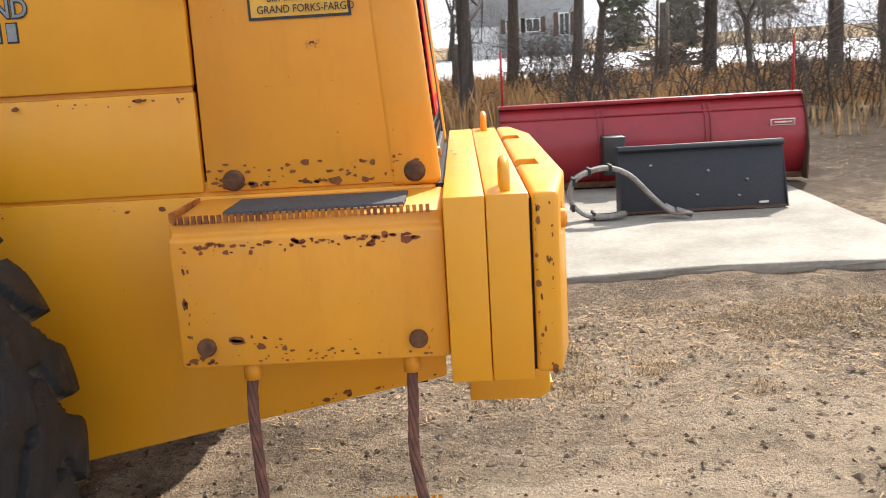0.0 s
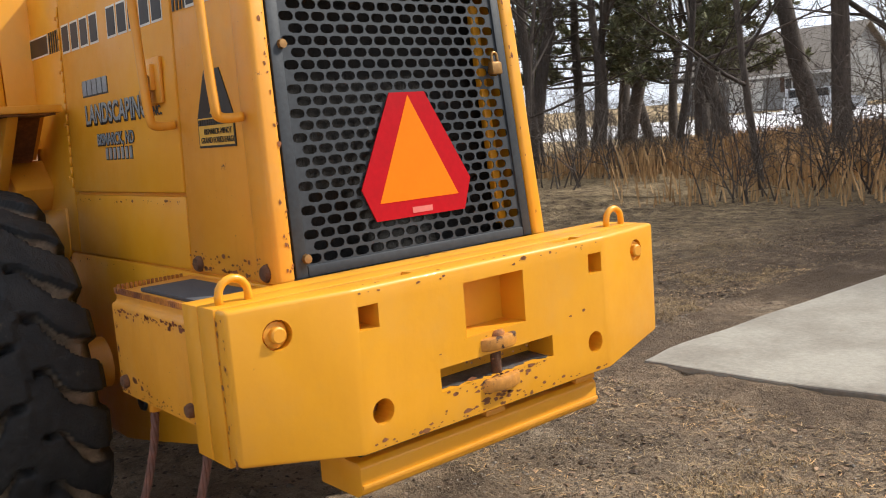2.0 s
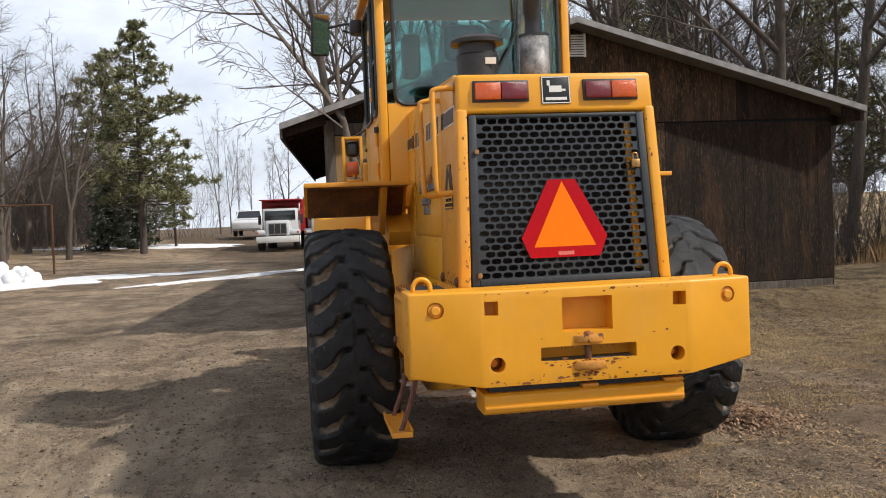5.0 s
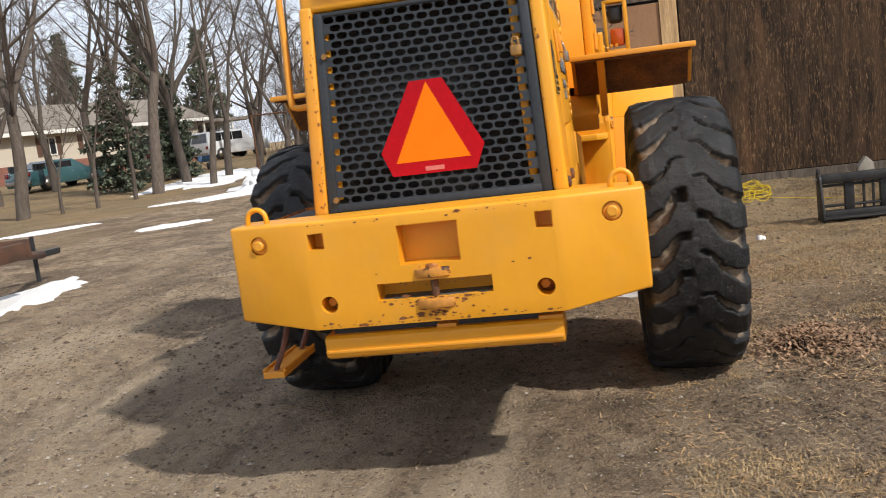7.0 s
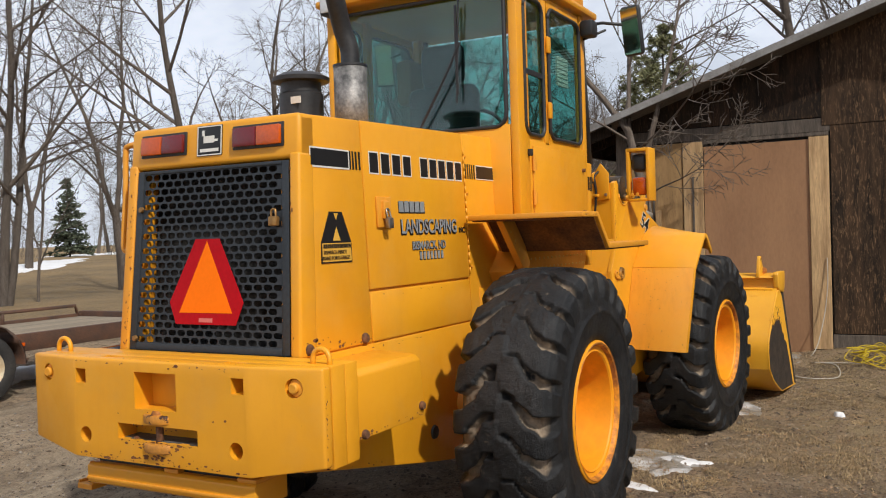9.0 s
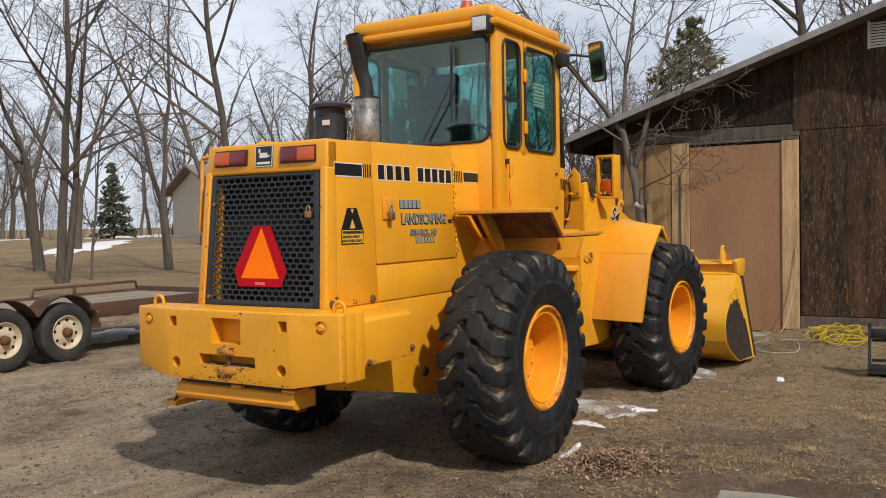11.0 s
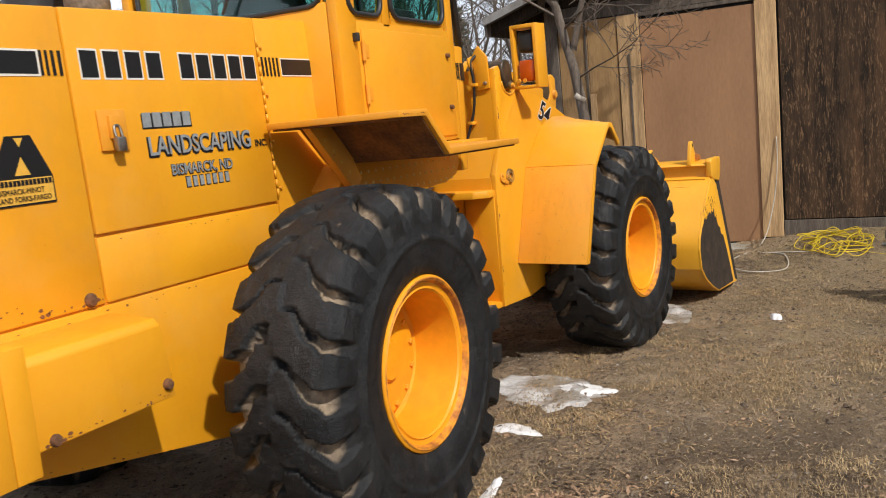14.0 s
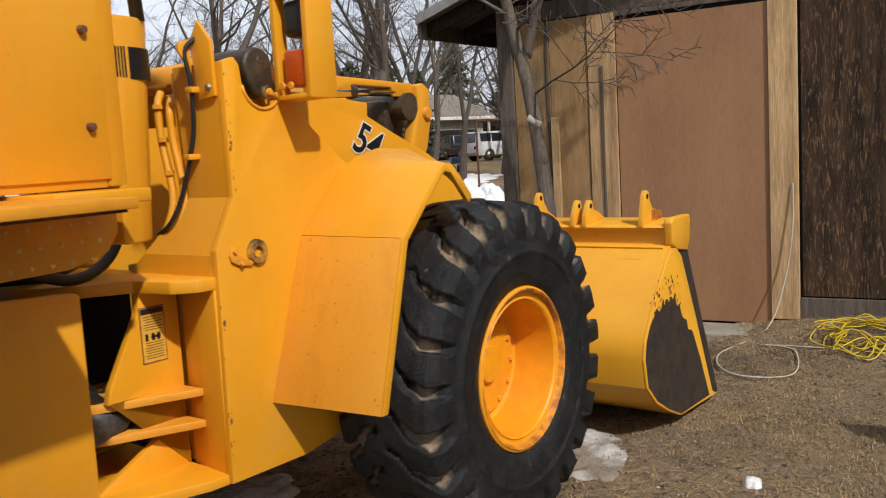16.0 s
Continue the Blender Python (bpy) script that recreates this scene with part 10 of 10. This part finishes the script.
# ---- houses and vehicles in the distance ----
def house(name, label, m, length, depth, wall_h, ridge_h, wall_mat, wins, garages, base_mat=None, eave=0.5, roof_mat=None, open_end=0.0):
    """A low house along x with its front towards +y."""
    h = thing(name, label, "house", m)
    bm = bmesh.new()
    add_prism(bm, [(-depth, -0.6), (0, -0.6), (0, wall_h), (-depth / 2, ridge_h - 0.1), (-depth, wall_h)], "x", 0, length)
    part("wall", bm, wall_mat, h)
    for s in (0, 1):
        bm = bmesh.new()
        y1 = eave if s else -depth - eave
        k = (ridge_h - wall_h) / (depth / 2)
        zz = wall_h - k * eave
        add_prism(bm, [(-depth / 2, ridge_h), (y1, zz), (y1, zz + 0.18), (-depth / 2, ridge_h + 0.18)], "x", -eave, length + eave)
        part("roof", bm, roof_mat or house_roof, h)
    bm = bmesh.new()
    add_box(bm, -eave, length + eave, eave, eave + 0.04, wall_h - (ridge_h - wall_h) / (depth / 2) * eave - 0.16, wall_h - (ridge_h - wall_h) / (depth / 2) * eave + 0.10)
    part("fascia", bm, white_trim, h)
    if base_mat:
        bm = bmesh.new()
        add_box(bm, 0.02, length - 0.02, 0.0, 0.08, -0.6, 1.0)
        part("brick_band", bm, base_mat, h)
    for x, z, w_, hh in wins:
        bm = bmesh.new()
        for a, b, c, d in ((x, x + w_, z, z + 0.08), (x, x + w_, z + hh - 0.08, z + hh), (x, x + 0.08, z + 0.08, z + hh - 0.08), (x + w_ - 0.08, x + w_, z + 0.08, z + hh - 0.08), (x + w_ / 2 - 0.03, x + w_ / 2 + 0.03, z + 0.08, z + hh - 0.08)):
            add_box(bm, a, b, 0.0, 0.07, c, d)
        wn_ = part("window", bm, white_trim, h)
        bm = bmesh.new()
        add_box(bm, x + 0.05, x + w_ - 0.05, 0.01, 0.03, z + 0.05, z + hh - 0.05)
        part("pane", bm, car_dark, wn_)
        for xs in (x - 0.42, x + w_ + 0.04):
            bm = bmesh.new()
            add_box(bm, xs, xs + 0.38, 0.0, 0.05, z - 0.03, z + hh + 0.03)
            part("shutter", bm, trailer_rust, wn_)
    for x, w_, hh, mat in garages:
        bm = bmesh.new()
        add_box(bm, x, x + w_, 0.005, 0.06, -0.5, hh)
        part("garage_opening", bm, mat, h)
    return h


# the open garage is a flat dark panel, its inner shade painted on
house("house", "low pale ranch house with a brown shingle roof and brick base", pose(-65.5, -29.4, 0.95, 0, 0, -22), 26.0, 9.0, 3.35, 5.1, siding,
      [(13.2, 1.45, 1.1, 1.25), (9.9, 1.45, 1.1, 1.25), (18.6, 1.45, 1.5, 1.25), (22.4, 1.45, 1.5, 1.25)], [(0.8, 5.6, 2.15, inner_shade)], brick_red, 0.7)
cp = thing("carport", "open carport with a flat roof beside the house", "carport", pose(-71.9, -26.8, 0.95, 0, 0, -22))
bm = bmesh.new()
add_box(bm, 0, 6.8, -6, 0.6, 2.75, 3.0)
part("roof", bm, house_roof, cp)
for x in (0.1, 3.4, 6.6):
    bm = bmesh.new()
    add_box(bm, x - 0.08, x + 0.08, 0.3, 0.46, -0.8, 2.76)
    part("post", bm, white_trim, cp)
bm = bmesh.new()
add_box(bm, 0, 6.8, -6, -5.9, -0.8, 2.75)
part("back_wall", bm, wood_dark, cp)
house("house", "grey two-storey house beyond the snowfield", pose(10.5, 74, 1.3, 0, 0, 180), 10.0, 9.0, 6.2, 8.6, siding_grey, [(3.6, 1.6, 1.2, 1.1), (5.2, 1.6, 1.2, 1.1), (1.2, 1.2, 0.9, 1.8)], [(7.0, 2.6, 2.2, white_trim)])
house("house", "grey house with a broad roof beyond the wood", pose(-34.0, 76, 1.2, 0, 0, 180), 15.0, 12.0, 3.0, 6.8, siding_grey, [(3, 1.2, 1.4, 1.2), (12, 1.2, 1.4, 1.2)], [(6.5, 3.4, 2.3, white_trim)])
house("house", "pale house far beyond the snow", pose(-20.0, 92, 1.6, 0, 0, 180), 14.0, 10.0, 3.0, 6.0, siding, [(3, 1.2, 1.4, 1.2), (9, 1.2, 1.4, 1.2)], [])
house("house", "tan house on the far slope", pose(-92, -86, 2.2, 0, 0, 130), 16.0, 9.0, 4.0, 7.0, siding, [(3, 1.4, 1.4, 1.2), (9, 1.4, 1.4, 1.2)], [])
house("house", "grey house on the far slope", pose(-136, -242, 3.2, 0, 0, 120), 18.0, 9.0, 4.0, 7.0, siding_grey, [(3, 1.4, 1.4, 1.2), (9, 1.4, 1.4, 1.2)], [])


def car(name, label, m, length, width, body, glass_line, paint_mat, wheel_r=0.34, lamps=True):
    """body: side profile points (x from the front, z); the front looks towards +x."""
    c = thing(name, label, "car", m)
    bm = bmesh.new()
    add_prism(bm, body, "y", -width / 2, width / 2, 0.05, 2)
    top = max(z for _, z in body)
    for v in bm.verts:
        if v.co.z > glass_line:
            v.co.y *= 1 - 0.16 * (v.co.z - glass_line) / (top - glass_line)
    part("body", bm, paint_mat, c)
    ups = [p for p in body if p[1] > glass_line + 0.02]
    x0, x1 = min(p[0] for p in ups), max(p[0] for p in ups)
    for s in (-1, 1):
        n_ = 3 if length > 4.7 else 2
        for k in range(n_):
            a, b = x0 + 0.15 + (x1 - x0 - 0.3) * k / n_ + 0.04, x0 + 0.15 + (x1 - x0 - 0.3) * (k + 1) / n_ - 0.04
            bm = bmesh.new()
            add_box(bm, a, b, *sorted((s * (width / 2 - 0.10), s * (width / 2 - 0.025))), glass_line + 0.06, top - 0.12)
            part("side_window", bm, car_dark, c)
    for (xa, za), (xb, zb) in zip(body, body[1:]):
        if abs(zb - za) > 0.25 and min(za, zb) > glass_line - 0.06:
            up = Vector((xb - xa, 0, zb - za))
            nrm = Vector((up.z, 0, -up.x)).normalized() * (1 if xa > 0 else -1)
            nrm = nrm if nrm.z > 0 else -nrm
            lo, hi = Vector((xa, 0, za)) + up * 0.12 + nrm * 0.012, Vector((xa, 0, za)) + up * 0.90 + nrm * 0.012
            wl, wh = (width / 2 - 0.16, width / 2 - 0.26) if zb > za else (width / 2 - 0.26, width / 2 - 0.16)
            bm = bmesh.new()
            outer = [bm.verts.new(p) for p in ((lo.x, -wl, lo.z), (lo.x, wl, lo.z), (hi.x, wh, hi.z), (hi.x, -wh, hi.z))]
            under = [bm.verts.new(v.co - nrm * 0.03) for v in outer]
            bm.faces.new(outer)
            bm.faces.new(under[::-1])
            for k in range(4):
                bm.faces.new((outer[k], under[k], under[(k + 1) % 4], outer[(k + 1) % 4]))
            bmesh.ops.recalc_face_normals(bm, faces=bm.faces[:])
            part("windscreen", bm, car_dark, c, smooth=False)
    for x in (length * 0.5 - length * 0.19, -length * 0.5 + length * 0.20):
        for s in (-1, 1):
            bm = bmesh.new()
            add_tube(bm, [(x, s * (width / 2 - 0.22), wheel_r), (x, s * (width / 2 + 0.01), wheel_r)], wheel_r, 20)
            w = part("wheel", bm, tyre_plain, c)
            bm = bmesh.new()
            add_tube(bm, [(x, s * (width / 2), wheel_r), (x, s * (width / 2 + 0.02), wheel_r)], wheel_r * 0.6, 16)
            part("rim", bm, steel, w)
    for s in (-1, 1):
        bm = bmesh.new()
        add_box(bm, -length / 2 - 0.02, -length / 2 + 0.05, *sorted((s * (width / 2 - 0.25), s * (width / 2 - 0.05))), 0.75, 0.95, 0.01)
        part("tail_lamp", bm, lens_red, c)
        bm = bmesh.new()
        add_box(bm, length / 2 - 0.06, length / 2 + 0.015, *sorted((s * (width / 2 - 0.45), s * (width / 2 - 0.10))), 0.66, 0.82, 0.01)
        part("head_lamp", bm, lens_clear, c)
    bm = bmesh.new()
    add_box(bm, length / 2 - 0.03, length / 2 + 0.01, -width / 2 + 0.5, width / 2 - 0.5, 0.6, 0.8, 0.01)
    part("radiator_grille", bm, black, c)
    for x in (length / 2, -length / 2):
        bm = bmesh.new()
        add_box(bm, x - 0.06, x + 0.06, -width / 2 + 0.05, width / 2 - 0.05, 0.38, 0.56, 0.02)
        part("bumper", bm, steel if length > 4.7 else paint_mat, c)
    return c


sedan = [(2.35, 0.25), (2.38, 0.62), (2.2, 0.78), (1.1, 0.92), (0.35, 1.36), (-0.9, 1.40), (-1.7, 1.02), (-2.3, 0.96), (-2.38, 0.6), (-2.33, 0.25)]
suv = [(2.55, 0.35), (2.58, 0.85), (2.4, 1.05), (1.15, 1.15), (0.55, 1.80), (0.2, 1.86), (-2.35, 1.86), (-2.5, 1.1), (-2.55, 0.35)]
pick = [(2.7, 0.4), (2.75, 0.95), (2.55, 1.12), (1.0, 1.2), (0.45, 1.82), (0.1, 1.88), (-0.9, 1.88), (-1.05, 1.2), (-2.7, 1.18), (-2.75, 0.5), (-2.6, 0.4)]
car("sedan", "teal sedan parked before the house", pose(-36.4, -23.4, bare(-36.4, -23.4), 0, 0, 166), 4.75, 1.75, sedan, 0.93, car_teal)
car("suv", "white sport utility car parked on the far drive", pose(-53.0, -21.4, bare(-53.0, -21.4), 0, 0, 152), 5.1, 1.95, suv, 1.14, car_white, 0.38)
car("pickup", "dark pickup parked beside the house", pose(-58.5, -25.4, bare(-58.5, -25.4), 0, 0, -100), 5.4, 1.95, pick, 1.18, car_dark, 0.38)
car("pickup", "dark pickup parked before the open garage", pose(-60.0, -28.9, bare(-60.0, -28.9), 0, 0, -112), 5.4, 1.95, pick, 1.18, car_dark, 0.38)
cart = thing("garden_cart", "small blue garden cart standing on the lawn", "cart", pose(-40.0, -17.2, bare(-40.0, -17.2), 0, 0, 40))
bm = bmesh.new()
add_prism(bm, [(-0.45, 0.75), (-0.30, 0.42), (0.28, 0.42), (0.48, 0.75), (0.44, 0.75), (0.26, 0.46), (-0.28, 0.46), (-0.41, 0.75)], "y", -0.32, 0.32, 0.008)
part("tray", bm, car_blue, cart)
bm = bmesh.new()
add_tube(bm, [(0.30, -0.05, 0.19), (0.30, 0.05, 0.19)], 0.19, 18)
part("wheel", bm, tyre_plain, cart)
for s in (-1, 1):
    bm = bmesh.new()
    add_tube(bm, [(0.36, s * 0.10, 0.19), (-0.30, s * 0.24, 0.44), (-0.85, s * 0.28, 0.62)], 0.018, 8)
    add_tube(bm, [(-0.28, s * 0.24, 0.44), (-0.34, s * 0.24, 0.0)], 0.016, 8)
    part("handle", bm, rust_steel, cart)
car("pickup", "old white pickup parked by the drive", pose(-61.5, -2.15, bare(-61.5, -2.15), 0, 0, -3), 5.4, 2.0, pick, 1.18, car_white, 0.38)
car("suv", "white car far beyond the wood", pose(-27, 60, bare(-27, 60), 0, 0, 20), 5.0, 1.9, suv, 1.14, car_white, 0.38)


def dump_truck(label, m, cab_mat, box_mat, tall):
    t = thing("dump_truck", label, "truck", m, "parked dump trucks")

    def b(nm, box, mat, bev=0.03, lb=""):
        bm = bmesh.new()
        add_box(bm, *box, bev)
        return part(nm, bm, mat, t, lb)
    b("bonnet", (-1.7, 0.0, -0.64, 0.64, 0.75, 1.60), cab_mat, 0.10)
    cabp = b("cab", (-3.0, -1.5, -0.95, 0.95, 0.75, 2.25), cab_mat, 0.10)
    bm = bmesh.new()
    add_box(bm, -1.52, -1.46, -0.82, 0.82, 1.60, 2.12, 0.03)
    part("windscreen", bm, car_dark, cabp)
    for s in (-1, 1):
        bm = bmesh.new()
        add_box(bm, -2.8, -1.75, *sorted((s * 0.93, s * 0.96)), 1.55, 2.10, 0.02)
        part("side_window", bm, car_dark, cabp)
    g = b("radiator_grille", (-0.03, 0.03, -0.48, 0.48, 0.85, 1.45), steel, 0.02)
    bm = bmesh.new()
    for k in range(3):
        add_box(bm, 0.031, 0.04, -0.44 + 0.31 * k, -0.18 + 0.31 * k, 0.9, 1.4)
    part("grille_slot", bm, black, g)
    b("bumper", (0.05, 0.22, -1.12, 1.12, 0.42, 0.76), white_trim if cab_mat is car_white else steel, 0.04)
    for s in (-1, 1):
        b("mudguard", (-1.35, -0.05, *sorted((s * 0.60, s * 1.12)), 0.80, 1.12), cab_mat, 0.08)
        b("head_lamp", (-0.07, 0.0, *sorted((s * 0.70, s * 1.0)), 0.88, 1.02), lens_clear, 0.02)
        b("turn_lamp", (-0.07, 0.0, *sorted((s * 1.0, s * 1.10)), 0.90, 1.0), lens_amber, 0.01)
        for x in (-0.7, -5.0, -6.2):
            bm = bmesh.new()
            add_tube(bm, [(x, s * 0.78, 0.5), (x, s * 1.10, 0.5)], 0.5, 24)
            w = part("wheel", bm, tyre_plain, t)
            bm = bmesh.new()
            add_tube(bm, [(x, s * 1.09, 0.5), (x, s * 1.12, 0.5)], 0.28, 16)
            part("rim", bm, white_trim, w)
        bm = bmesh.new()
        add_box(bm, -1.8, -1.72, *sorted((s * 1.05, s * 1.22)), 1.4, 1.9, 0.02)
        part("mirror", bm, black, t)
    b("chassis", (-7.0, 0.0, -0.45, 0.45, 0.55, 0.85), black, 0.02)
    bx = b("dump_box", (-7.2, -3.15, -1.15, 1.15, 0.95, tall), box_mat, 0.04)
    bm = bmesh.new()
    add_box(bm, -3.2, -1.6, -1.1, 1.1, tall - 0.06, tall, 0.02)
    add_box(bm, -3.15, -3.08, -1.15, 1.15, tall - 0.4, tall, 0.02)
    part("cab_shield", bm, box_mat, bx)
    for k in range(5):
        for s in (-1, 1):
            bm = bmesh.new()
            add_box(bm, -6.9 + 0.85 * k, -6.8 + 0.85 * k, *sorted((s * 1.15, s * 1.20)), 1.0, tall - 0.05, 0.01)
            part("box_rib", bm, box_mat, bx)
    bm = bmesh.new()
    add_tube(bm, [(-3.05, 0.9, 0.9), (-3.05, 0.9, 2.9)], 0.06, 10)
    part("exhaust_stack", bm, steel, t)
    return t


dump_truck("white dump truck with a red box parked by the drive", pose(-43.4, 0.16, 0.08, 0, 0, -5), car_white, dump_red, 2.75)
dump_truck("grey dump truck parked beside the white one", pose(-45.3, 2.66, 0.05, 0, 0, -2), dump_grey, dump_grey, 2.95)

skid = thing("skid_loader", "small red skid loader with white arms parked by the shed", "skid loader", pose(-22.6, 2.2, 0.0, 0, 0, 0))
for nm, b, mat in (("body", (-1.2, 0.6, -0.45, 0.45, 0.3, 1.25), skid_red), ("engine_cover", (-1.3, -0.2, -0.48, 0.48, 0.6, 1.2), skid_red), ("roll_cage", (-0.6, 0.5, -0.42, 0.42, 1.25, 1.95), black), ("grille", (0.6, 0.62, -0.25, 0.25, 0.75, 1.1), black)):
    bm = bmesh.new()
    add_box(bm, *b, 0.06)
    part(nm, bm, mat, skid)
for s in (-1, 1):
    bm = bmesh.new()
    add_prism(bm, [(0.7, 0.3), (0.62, 1.75), (0.45, 1.78), (-1.2, 1.25), (-1.2, 1.1), (0.45, 1.45), (0.52, 0.3)], "y", *sorted((s * 0.46, s * 0.56)), 0.01)
    part("lift_arm", bm, white_trim, skid)
    for x in (-0.75, 0.35):
        bm = bmesh.new()
        add_tube(bm, [(x, s * 0.5, 0.38), (x, s * 0.78, 0.38)], 0.38, 20)
        part("wheel", bm, tyre_plain, skid)
